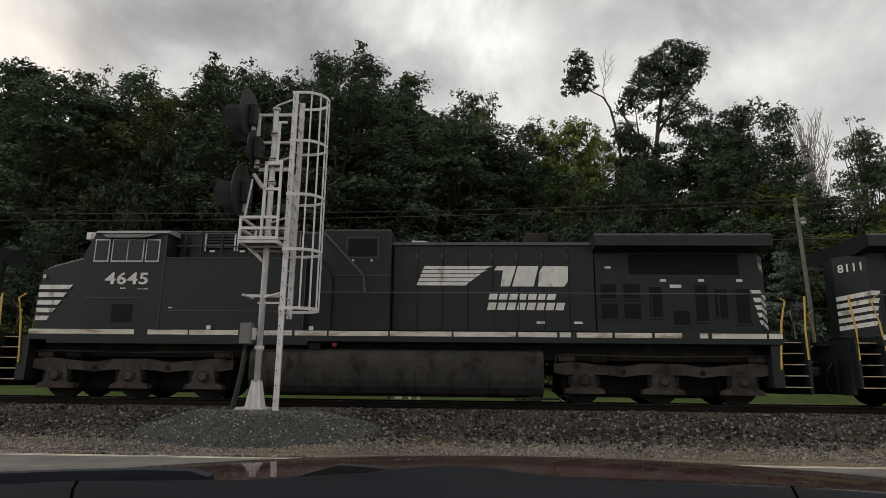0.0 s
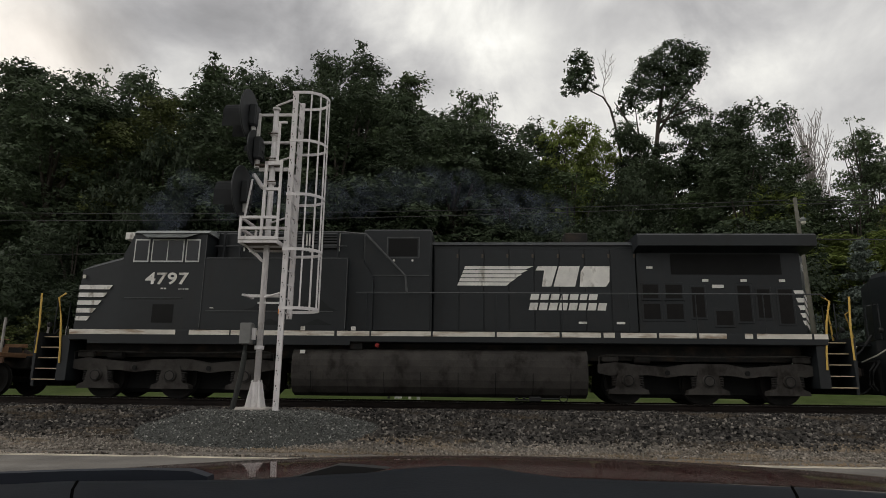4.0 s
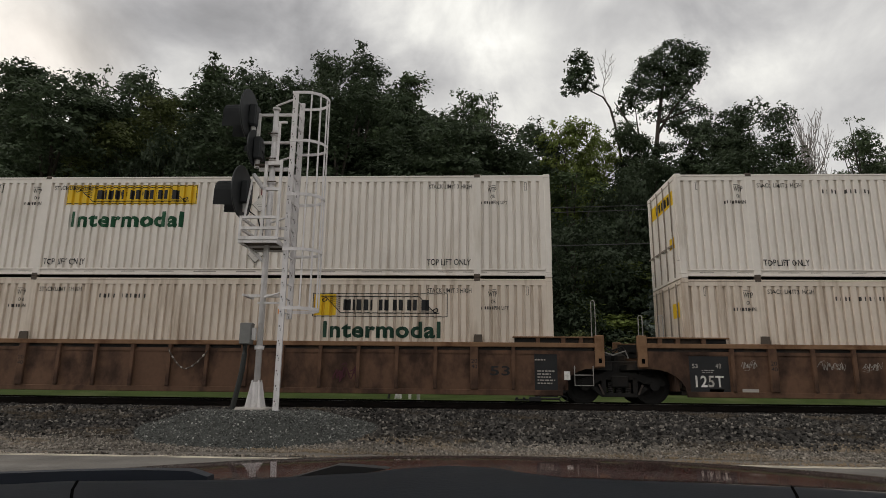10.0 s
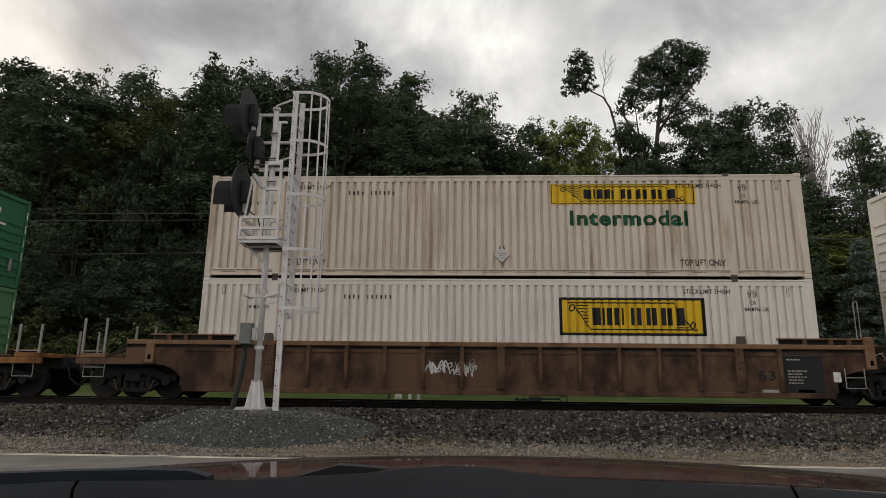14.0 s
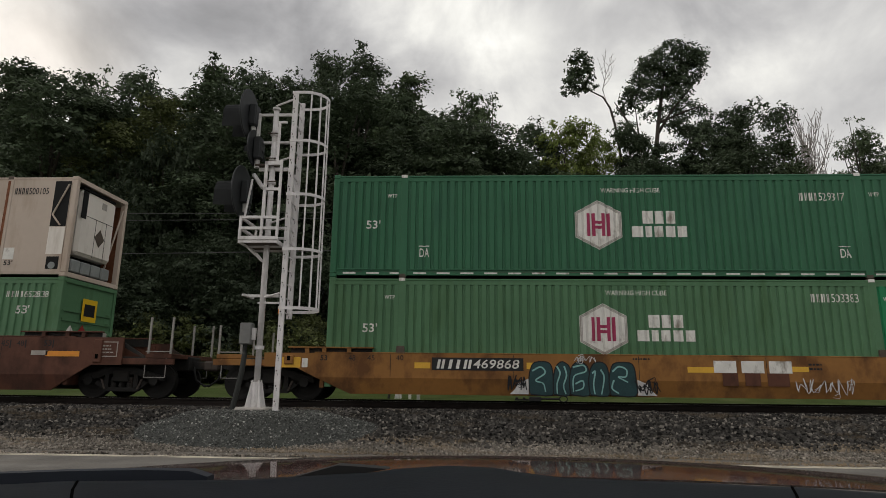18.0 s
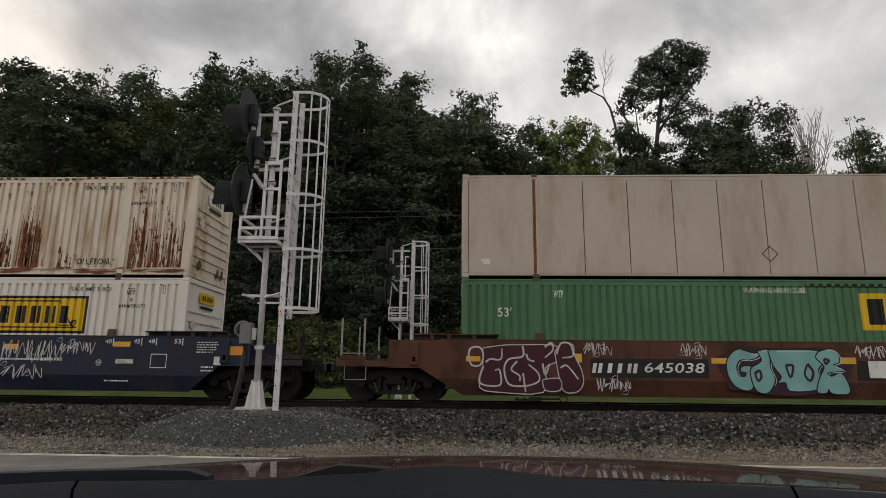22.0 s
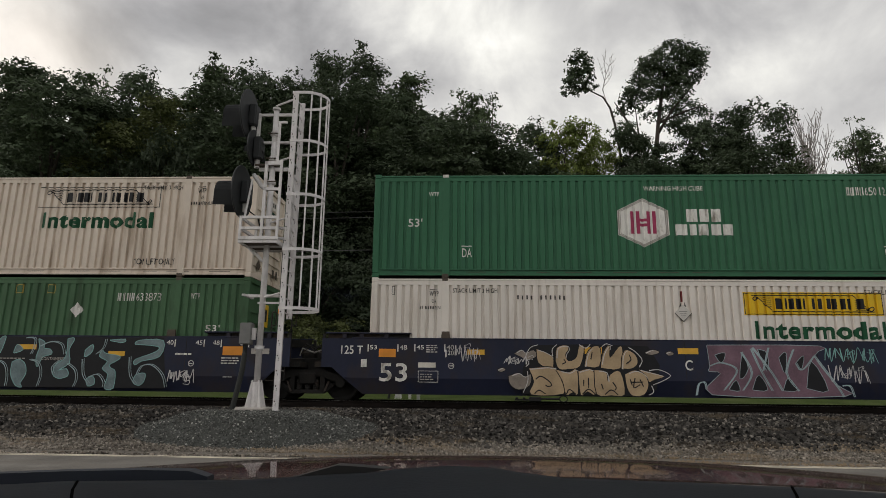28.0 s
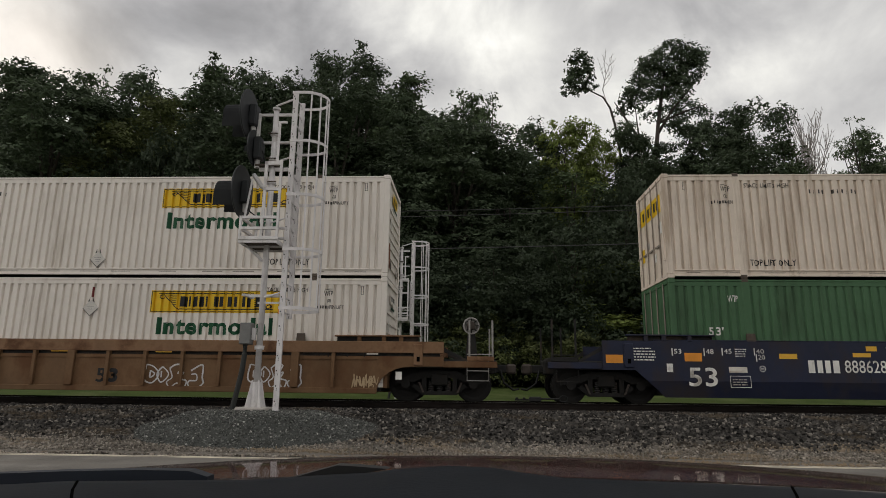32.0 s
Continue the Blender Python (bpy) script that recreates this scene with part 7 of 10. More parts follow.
                if ribs:
                    part("stirrup_rung", tube((s * (lh + 0.72), yy, 0.8), (s * (lh + 1.28), yy, 0.8), 0.013, seg=6), post, st)
            if s > 0 and brake:
                bx, bz = (lh - 0.36, 1.88) if dark else (lh + 0.83, 2.01)
                bw = part("brake_wheel", lathe([(-0.02, 0.2), (-0.014, 0.23), (0.014, 0.23), (0.02, 0.2), (-0.02, 0.2)], (bx, -0.75, bz), (0.25, -1, 0), 24), grab_grey, car, "round brake wheel on a stand")
                for k in range(4):
                    w = 0.785 * k
                    part("wheel_spoke", tube((bx - 0.2 * math.cos(w), -0.75, bz - 0.2 * math.sin(w)), (bx + 0.2 * math.cos(w), -0.75, bz + 0.2 * math.sin(w)), 0.014, seg=5), black_frame, bw)
                part("brake_hub", lathe([(-0.05, 0.13), (0.06, 0.1), (0.07, 0.0)], (bx, -0.78, bz), (0.25, -1, 0), 14), truck_grey if dark else truck_brown, bw)
                part("brake_stand", prism([(bx - 0.18, 1.0), (bx + 0.18, 1.0), (bx + 0.07, bz + 0.1), (bx - 0.07, bz + 0.1)], -0.7, -0.6), black_frame, bw)
    return car


YW = -SIDE - 0.004


def car_say(car, key, x0, x1, z0, z1, m, name="lettering", label="", y=YW, shear=0.0):
    bm = word(key, x0, x1, z0, z1, y - 0.003, shear)
    if name == "length_mark" and z1 - z0 < 0.2 and z1 > 1.25:
        q = x0 - 0.06 if x0 < 0 else x1 + 0.03
        rect(q, q + 0.03, z0 - 0.05, z1 + 0.02, y - 0.003, bm)
    return part(name, bm, m, car, label)


def small_print(car, x0, x1, z0, z1, rows, m, y=YW):
    """Tiny unreadable stencil lines as bars."""
    bm = bmesh.new()
    h = (z1 - z0) / rows
    q = random.Random(int(1000 * (x1 + z1)) + rows)
    for i in range(rows):
        x, end = x0, x1 - (x1 - x0) * 0.3 * q.random()
        while x < end - 0.02:
            w = min(q.uniform(0.03, 0.11), end - x)
            rect(x, x + w, z0 + i * h + 0.3 * h, z0 + i * h + 0.72 * h, y - 0.002, bm)
            x += w + 0.022
    return part("fine_print", bm, m, car)


def plate(car, x0, x1, z0, z1, m, label="", y=YW, name="plate"):
    return part(name, box(x0, x1, y - 0.002, y + 0.004, z0, z1), m, car, label)


brown_set, blue_set = "three-unit brown well car", "three-unit blue well car"
WA = well_car("rusty brown ribbed well car with end platform", -2.57, 16.95, 1.53, 1.6, car_rust, car_chord, True, (False, True), (False, True), brown_set)
WB = well_car("rusty brown ribbed middle well unit", -22.06, -2.57, 1.53, 1.5, car_rust, car_chord, True, (False, False), (True, True), brown_set)
WC = well_car("rusty brown ribbed rear well unit with graffiti tag", -41.6, -22.06, 1.53, 1.5, car_rust, car_chord, True, (True, False), (True, False), brown_set)
WD = well_car("ochre smooth-sided well car with teal graffiti", -64.64, -45.55, 1.22, 2.15, car_yellow, car_yellow, False, (True, True), (True, True), "single well cars")
WE = well_car("red-brown smooth-sided well car with large graffiti", -88.45, -68.7, 1.58, 1.8, car_brown, car_brown, False, (True, True), (True, True), "single well cars")
WF = well_car("navy blue smooth-sided well unit with pink and green graffiti", -111.9, -92.35, 1.6, 1.5, car_blue, car_blue, False, (False, True), (False, True), blue_set, True)
WG = well_car("navy blue smooth-sided middle well unit with yellow graffiti", -131.4, -111.9, 1.6, 1.5, car_blue, car_blue, False, (False, False), (True, True), blue_set)
WH = well_car("navy blue smooth-sided rear well unit with silver graffiti", -150.9, -131.4, 1.6, 1.45, car_blue, car_blue, False, (True, False), (True, False), blue_set)
WI = well_car("tan ribbed well car with white graffiti tags", -174.7, -155.2, 1.53, 1.6, car_tan, car_chord, True, (True, True), (True, True), "single well cars", True, 0.34)

# tall grab hoops beside the joints of the blue unit
for car in (WH, WG):
    for x in (8.76, 9.3):
        hp = part("grab_hoop", path_tube([(x, -1.3, 1.0), (x, -1.3, 2.26), (x + 0.03, -1.3, 2.3), (x + 0.12, -1.3, 2.28), (x + 0.12, -1.3, 1.95), (x, -1.3, 1.92)], 0.022, 6), black_frame, car, "tall dark grab hoop")
    part("hoop_rung", tube((8.76, -1.3, 1.25), (9.3, -1.3, 1.25), 0.02, seg=6), black_frame, car)
    part("hoop_rung", tube((8.76, -1.3, 1.6), (9.3, -1.3, 1.6), 0.02, seg=6), black_frame, car)
    sr = part("stirrup", path_tube([(8.72, -1.36, 0.95), (8.72, -1.36, 0.5), (9.2, -1.36, 0.5), (9.2, -1.36, 0.95)], 0.016, 6), black_frame, car, "thin steel stirrup step")
    part("stirrup_rung", tube((8.72, -1.36, 0.75), (9.2, -1.36, 0.75), 0.013, seg=6), grab_grey, sr)
# grab hoops and stirrups beside the joints of the brown unit
for car, tall in ((WB, True), (WC, True), (WA, False), (WB, False)):
    for x, z in ((9.1, 2.64),) if tall else ((-9.2, 2.26), (-8.67, 2.26)):
        part("grab_hoop", path_tube([(x - 0.05, -1.28, 1.6), (x - 0.05, -1.28, z - 0.05), (x - 0.03, -1.28, z), (x + 0.03, -1.28, z), (x + 0.05, -1.28, z - 0.05), (x + 0.05, -1.28, 1.6)], 0.014, 6), grab_grey, car, "narrow grey grab hoop")
    if tall:
        sr = part("stirrup", path_tube([(8.55, -1.43, 0.95), (8.55, -1.43, 0.46), (9.02, -1.43, 0.46), (9.02, -1.43, 0.95)], 0.016, 6), grab_grey, car, "thin steel stirrup step")
        part("stirrup_rung", tube((8.55, -1.43, 0.72), (9.02, -1.43, 0.72), 0.013, seg=6), grab_grey, sr)

# stencils on the broad ribs, faint tags and a repainted patch on the brown units
for car in (WA, WB, WC):
    for x in (-6.0, 6.0):
        for key, z in (("20", 1.0), ("40", 0.86)):
            car_say(car, (key, 0.0), x - 0.075, x + 0.075, z, z + 0.1, stencil_black, "length_mark", y=-SIDE - 0.077)
car_say(WI, ("53", 0.015), 0.72, 1.3, 0.42, 0.78, stencil_black, "length_mark")
for i, (x0, x1) in enumerate(((-6.75, -6.4), (-4.85, -4.2), (-3.8, -3.35))):
    scribble(WA, x0, x1, 0.9, 1.1, YW - 0.01, grey_mark, 90 + i, 4, 0.007, "faint sprayed tag")
part("paint_patch", box(-2.9, -2.15, YW - 0.001, YW + 0.004, 0.6, 1.08), car_chord, WA, "paler repainted patch")

# a chain hung on the middle unit's side
swag = [(-2.0, 1.25), (-1.9, 1.1), (-1.78, 0.95), (-1.65, 0.83), (-1.51, 0.78), (-1.36, 0.84), (-1.22, 0.95), (-1.08, 1.1), (-0.96, 1.25)]
chain = part("chain", tube((-2.0, -1.44, 1.25), (-2.0, -1.5, 1.25), 0.03, seg=8), casting_mat, WB, "dark rusty chain hung on the side")
swag = glide(swag, 3)
for i, (a, b) in enumerate(zip(swag, swag[1:])):
    part("chain_link", tube((a[0], -1.49 - 0.012 * (i % 2), a[1]), (b[0], -1.49 - 0.012 * (i % 2), b[1]), 0.022 if i % 2 else 0.016, seg=6), casting_mat if i % 3 else grey_mark, chain)


# ---- lettering, plates and graffiti on the well cars ----
gr_deep = mat("deep_teal_spray_paint", (0.022, 0.055, 0.06), 0.5, vary=0.35, scale=2)
gr_ice = mat("pale_teal_spray_paint", (0.22, 0.42, 0.4), 0.5, vary=0.2, scale=2)
gr_maroon = mat("maroon_spray_paint", (0.06, 0.014, 0.022), 0.5, vary=0.3, scale=2)
gr_white = mat("white_spray_paint", (0.55, 0.53, 0.52), 0.55, vary=0.3, scale=5)
gr_black = mat("black_spray_paint", (0.012, 0.012, 0.014), 0.5, vary=0.2)
gr_pink = mat("salmon_spray_paint", (0.42, 0.18, 0.145), 0.5, vary=0.3, scale=2)
gr_sage = mat("sage_spray_paint", (0.18, 0.245, 0.175), 0.5, vary=0.3, scale=2)
gr_cream = mat("cream_spray_paint", (0.45, 0.33, 0.2), 0.5, vary=0.25, scale=2)
gr_mauve = mat("mauve_spray_paint", (0.17, 0.1, 0.13), 0.5, vary=0.4, scale=2)
gr_silver = mat("silver_spray_paint", (0.3, 0.38, 0.4), 0.45, vary=0.3, scale=2)
gr_smoke = mat("grey_brown_spray_paint", (0.26, 0.22, 0.185), 0.5, vary=0.4, scale=4)
gr_fog = mat("grey_teal_spray_paint", (0.16, 0.215, 0.225), 0.5, vary=0.45, scale=3)
gr_plum = mat("plum_backdrop_spray", (0.045, 0.02, 0.028), 0.6, vary=0.3, scale=2)

plate(WA, 3.22, 4.95, 0.76, 1.09, stencil_black, "dark number panel")
part("owner_mark", blocks(3.37, 3.95, 0.81, 1.02, YW - 0.006, (0.26, 0.26, -0.1, 0.3, -0.1, 0.3, -0.1, 0.26, 0.26), 0.2, gap=0.16), grey_mark, WA, "plain blocks of an owner mark")
car_say(WA, ("788037", 0.0), 4.08, 4.84, 0.81, 1.03, grey_mark, "number")
car_say(WA, ("53", 0.015), 6.40, 6.85, 0.65, 0.87, stencil_black, "length_mark")
plate(WA, 7.10, 7.59, 0.49, 0.80, grey_mark, "white-edged label")
plate(WA, 7.15, 7.54, 0.54, 0.76, stencil_black, "")
plate(WA, 6.48, 6.79, 0.35, 0.42, grey_mark, "")
plate(WA, 7.28, 7.63, 0.36, 0.43, grey_mark, "")
plate(WA, -6.80, -6.40, 0.26, 0.42, grey_mark, "")
plate(WA, -8.07, -7.09, 0.21, 1.22, stencil_black, "black stencil panel")
car_say(WA, ("125T", 0.02), -7.94, -7.24, 0.45, 0.74, white_mark, "load_mark")
car_say(WA, ("53", 0.015), -8.00, -7.86, 0.92, 1.03, grey_mark, "length_mark")
car_say(WA, ("48", 0.0), -7.42, -7.28, 0.92, 1.04, grey_mark, "length_mark")
small_print(WA, -7.77, -7.45, 0.80, 0.89, 2, grey_mark, YW - 0.005)
plate(WA, -7.61, -7.26, 0.28, 0.41, grey_mark, "")
plate(WB, -8.30, -7.05, 0.21, 1.29, stencil_black, "black stencil panel")
car_say(WB, ("125T", 0.02), -8.08, -7.29, 0.46, 0.76, white_mark, "load_mark")
car_say(WB, ("53", 0.015), -8.05, -7.90, 0.93, 1.05, grey_mark, "length_mark")
car_say(WB, ("48", 0.0), -7.42, -7.27, 0.94, 1.05, grey_mark, "length_mark")
small_print(WB, -7.86, -7.45, 0.81, 0.90, 2, grey_mark, YW - 0.005)
plate(WB, -7.82, -7.38, 0.27, 0.40, grey_mark, "")
plate(WB, 7.54, 8.12, 0.17, 1.26, stencil_black, "black stencil panel")
small_print(WB, 7.61, 8.09, 0.47, 0.85, 5, grey_mark, YW - 0.005)
small_print(WB, 7.55, 7.93, 1.05, 1.14, 1, grey_mark, YW - 0.005)
plate(WC, 7.08, 8.05, 0.24, 1.31, stencil_black, "black stencil panel")
small_print(WC, 7.17, 7.66, 0.54, 0.91, 5, grey_mark, YW - 0.005)
small_print(WC, 7.15, 7.52, 1.11, 1.20, 1, grey_mark, YW - 0.005)
plate(WB, 8.29, 8.44, 0.60, 0.81, white_mark, "")
plate(WC, 8.28, 8.46, 0.61, 0.85, white_mark, "")
car_say(WC, ("53", 0.015), 6.46, 6.86, 0.63, 0.88, stencil_black, "length_mark")
scribble(WC, -1.90, -1.33, 0.70, 1.06, YW - 0.01, gr_white, 3, 3, 0.03, "looping sprayed tag")
scribble(WC, -1.23, -0.66, 0.65, 0.98, YW - 0.01, gr_white, 4, 4, 0.02, "looping sprayed tag")
plate(WC, 6.51, 6.91, 0.29, 0.41, grey_mark, "")
plate(WC, 7.39, 7.79, 0.30, 0.42, grey_mark, "")
scribble(WA, -40.22, -39.64, 0.83, 1.05, YW - 0.01, grey_mark, 8, 5, 0.008, "looping sprayed tag")
scribble(WB, 2.34, 2.89, 0.48, 0.95, YW - 0.01, gr_maroon, 5, 2, 0.02, "looping sprayed tag")
car_say(WB, ("53", 0.015), 6.41, 6.91, 0.69, 0.93, stencil_black, "length_mark")
plate(WD, -9.21, -8.70, 0.84, 1.11, amber_mark, "amber reflector")
plate(WD, -5.72, -5.31, 0.85, 1.00, amber_mark, "amber reflector")
plate(WD, -2.84, -2.33, 0.86, 1.02, amber_mark, "amber reflector")
plate(WD, 1.21, 1.91, 0.81, 0.95, amber_mark, "amber reflector")
plate(WD, 3.70, 4.20, 0.85, 0.98, amber_mark, "amber reflector")
plate(WD, 6.27, 6.70, 0.85, 0.98, amber_mark, "amber reflector")
plate(WD, 8.71, 9.19, 0.88, 1.07, amber_mark, "amber reflector")
plate(WD, -8.66, -8.51, 0.85, 1.08, white_mark, "")
plate(WD, -5.27, -2.92, 0.81, 1.13, stencil_black, "black number panel")
part("owner_mark", blocks(-5.15, -4.44, 0.85, 1.08, YW - 0.006, (0.26, 0.26, -0.1, 0.3, -0.1, 0.3, -0.1, 0.26, 0.26), 0.2, gap=0.16), white_mark, WD, "plain blocks of an owner mark")
car_say(WD, ("469868", 0.01), -4.22, -3.05, 0.86, 1.09, white_mark, "number", shear=0.2)
at = paint_box(-2.78, -0.08, 0.2, 1.04)
sprayed(WD, at, (((1, 6), (0, 42), (2, 79), (6, 97), (17, 98), (21, 82), (22, 42), (21, 3)),
    ((23, 6), (23, 42), (25, 79), (29, 97), (33, 98), (38, 82), (38, 42), (37, 3)),
    ((39, 6), (38, 42), (40, 79), (44, 97), (50, 98), (55, 82), (56, 42), (55, 3)),
    ((57, 6), (56, 42), (58, 79), (62, 97), (69, 98), (73, 82), (74, 42), (73, 3)),
    ((76, 6), (75, 42), (77, 79), (81, 97), (94, 98), (98, 82), (99, 42), (98, 3)),), YW - 0.002, gr_deep, gr_black, "dark teal rounded graffiti letters", 0.03)
lines(WD, at, (((3, 73), (11, 85), (15, 67), (6, 45), (13, 36), (15, 12)),
    ((26, 88), (29, 67), (26, 36), (26, 6)),
    ((33, 88), (35, 61), (32, 30), (34, 6)),
    ((41, 85), (51, 91), (53, 73), (42, 58), (41, 12)),
    ((43, 36), (50, 45), (50, 24), (43, 15)),
    ((59, 67), (62, 73), (60, 36), (61, 6)),
    ((67, 79), (70, 55), (67, 6)),
    ((78, 73), (84, 88), (91, 79), (90, 58), (83, 58), (92, 42)),
    ((79, 48), (77, 24), (83, 9)),), YW - 0.007, gr_ice, "pale teal highlights in the letters", 0.022)
for a, b in ((-3.28, -2.8), (0.42, -0.06)):
    part("graffiti_tail", flat([(a, 0.23), (b, 0.23), (b, 0.62), (a + (b - a) * 0.45, 0.5), (a + (b - a) * 0.3, 0.36)][::1 if b > a else -1], YW - 0.004), gr_white, WD, "grey sprayed wedge beside the letters")
scribble(WD, -3.29, -2.81, 0.24, 0.73, YW - 0.01, gr_black, 22, 2, 0.02, "looping sprayed tag")
scribble(WD, -0.05, 0.49, 0.23, 0.65, YW - 0.01, gr_black, 23, 2, 0.02, "looping sprayed tag")
part("owner_mark", blocks(1.86, 3.79, 0.81, 1.11, YW - 0.006, (1, 1, 1), 0), white_mark, WD, "plain blocks of an owner mark")
part("owner_mark", blocks(2.06, 3.70, 0.49, 0.81, YW - 0.006, (0.5, 0.5, 0.7), 0), car_brown, WD, "plain blocks of an owner mark")
scribble(WD, 3.88, 5.24, 0.27, 0.71, YW - 0.01, gr_white, 24, 6, 0.012, "looping sprayed tag")
car_say(WD, ("53", 0.015), 6.95, 7.29, 0.55, 0.83, stencil_black, "length_mark")
plate(WD, 7.48, 7.91, 0.60, 0.84, stencil_black, "")
scribble(WD, -1.60, -1.09, 1.03, 1.21, YW - 0.01, gr_white, 25, 4, 0.012, "looping sprayed tag")
car_say(WD, ("53", 0.015), -8.18, -8.00, 1.03, 1.16, stencil_black, "length_mark")
car_say(WD, ("48", 0.0), -7.44, -7.26, 1.03, 1.17, stencil_black, "length_mark")
car_say(WD, ("45", 0.0), -6.95, -6.76, 1.04, 1.17, stencil_black, "length_mark")
car_say(WD, ("40", 0.0), -6.20, -6.01, 1.05, 1.18, stencil_black, "length_mark")
small_print(WD, -0.15, 0.29, 1.09, 1.18, 1, stencil_black, YW - 0.005)
small_print(WD, 4.20, 4.56, 0.87, 1.09, 2, stencil_black, YW - 0.005)
plate(WE, -4.82, -1.86, 0.68, 1.14, stencil_black, "dark number panel")
at = paint_box(-7.96, -4.99, 0.27, 1.55)
sprayed(WE, at, (((14, 86), (32, 92), (50, 93), (73, 93), (79, 84), (76, 61), (67, 49), (65, 2), (29, 1), (11, 10), (14, 53)),
    ((76, 80), (82, 97), (91, 94), (92, 73), (97, 49), (99, 22), (94, 4), (83, 4), (79, 33)),
    ((65, 25), (79, 27), (79, 6), (67, 6)),), YW - 0.002, gr_maroon, gr_white, "maroon graffiti letters with white outline", 0.026)
lines(WE, at, (((16, 59), (20, 65), (29, 65), (30, 86)),
    ((48, 91), (48, 71), (36, 65), (32, 45), (36, 16), (50, 13), (61, 22), (61, 38), (53, 55)),
    ((43, 61), (38, 45), (45, 33), (45, 22)),
    ((51, 76), (53, 65), (58, 61)),
    ((48, 38), (50, 2)),
    ((14, 51), (11, 18), (28, 14), (28, 43), (24, 43)),
    ((65, 57), (67, 35), (71, 57)),
    ((80, 49), (86, 53), (95, 27)),
    ((67, 90), (73, 98), (74, 84), (67, 69)),
    ((1, 69), (3, 86), (11, 88), (14, 71), (11, 53), (4, 53), (1, 69)),
    ((77, 76), (81, 97), (89, 96), (91, 73), (82, 69)),), YW - 0.006, gr_white, "white lines of the letters", 0.026)
part("owner_mark", blocks(-4.79, -3.88, 0.78, 1.02, YW - 0.006, (0.26, 0.26, -0.1, 0.3, -0.1, 0.3, -0.1, 0.26, 0.26), 0.2, gap=0.16), white_mark, WE, "plain blocks of an owner mark")
car_say(WE, ("645038", 0.01), -3.48, -1.99, 0.80, 1.05, white_mark, "number", shear=0.2)
plate(WE, -7.99, -7.62, 1.04, 1.17, amber_mark, "amber reflector")
plate(WE, -5.39, -5.03, 1.04, 1.26, amber_mark, "amber reflector")
plate(WE, -1.78, -1.35, 1.04, 1.18, amber_mark, "amber reflector")
plate(WE, 1.31, 1.78, 1.06, 1.22, amber_mark, "amber reflector")
plate(WE, 4.28, 4.79, 1.04, 1.17, orange_mark, "orange reflector")
plate(WE, 7.91, 8.83, 1.07, 1.21, orange_mark, "orange reflector")
part('spray_backdrop', flat([(0.02 + 1.75 * (0.93 + 0.07 * math.sin(5 * q)) * math.copysign(abs(math.cos(q)) ** 0.6, math.cos(q)), 0.89 + 0.63 * (0.93 + 0.07 * math.sin(7 * q)) * math.copysign(abs(math.sin(q)) ** 0.6, math.sin(q))) for q in [k * 0.1309 for k in range(48)]], YW), gr_plum, WE, 'plum coloured spray behind the letters')
at = paint_box(-1.45, 1.53, 0.32, 1.45)
sprayed(WE, at, (((13, 96), (25, 86), (29, 92), (28, 80), (20, 73), (13, 73), (9, 57), (11, 36), (16, 36), (17, 46), (13, 47), (14, 57), (22, 55), (22, 16), (16, 6), (7, 16), (2, 41), (2, 69), (7, 88)),
    ((28, 91), (37, 94), (37, 57), (40, 29), (34, 3), (26, 3), (22, 20), (21, 51), (28, 64), (31, 73)),
    ((37, 94), (58, 95), (77, 93), (82, 73), (76, 53), (78, 31), (74, 10), (52, 6), (49, 24), (43, 24), (46, 37), (40, 61))) + (
    ((78, 90), (88, 98), (94, 86), (94, 69), (89, 64), (97, 51), (84, 47), (87, 37), (95, 45), (100, 16), (98, 1), (86, 2), (83, 12), (81, 3), (74, 5), (77, 33), (82, 59), (76, 78)),), YW - 0.002, gr_ice, gr_black, "big pale teal graffiti letters with black outline", 0.03, gr_white)
lines(WE, at, (((24, 43), (28, 49), (29, 35), (26, 27), (24, 43)),
    ((50, 61), (56, 60), (53, 35), (50, 61)),
    ((68, 65), (72, 47), (69, 28), (65, 42), (68, 65)),
    ((82, 76), (86, 73), (83, 65), (82, 76)),), YW - 0.006, gr_plum, "dark eyes of the letters", 0.035)
plate(WE, 1.78, 4.31, 0.66, 1.14, stencil_black, "black owner panel")
part("owner_mark", blocks(2.06, 4.17, 0.72, 1.14, YW - 0.006, (1, 1, 1), 0), white_mark, WE, "plain blocks of an owner mark")
scribble(WE, 1.79, 2.78, 1.18, 1.54, YW - 0.01, gr_white, 34, 6, 0.016, "looping sprayed tag")
scribble(WE, 4.53, 5.16, 1.21, 1.55, YW - 0.01, gr_white, 35, 5, 0.012, "looping sprayed tag")
scribble(WE, -4.95, -4.27, 1.18, 1.56, YW - 0.01, gr_white, 36, 4, 0.012, "looping sprayed tag")
scribble(WE, -2.54, -1.86, 1.20, 1.55, YW - 0.01, gr_white, 37, 5, 0.012, "looping sprayed tag")
scribble(WE, -4.64, -3.77, 0.31, 0.69, YW - 0.01, gr_white, 38, 6, 0.012, "looping sprayed tag")
plate(WE, 9.21, 9.86, 1.07, 1.47, grey_mark, "outlined label")
plate(WE, 9.235, 9.835, 1.095, 1.445, car_brown, "", y=YW - 0.003)
small_print(WE, 9.3, 9.78, 1.14, 1.4, 3, grey_mark, YW - 0.006)
car_say(WE, ("40", 0.0), 5.87, 6.07, 1.32, 1.47, stencil_black, "length_mark")
car_say(WE, ("45", 0.0), 6.65, 6.86, 1.33, 1.48, stencil_black, "length_mark")
car_say(WE, ("48", 0.0), 7.08, 7.28, 1.34, 1.48, stencil_black, "length_mark")
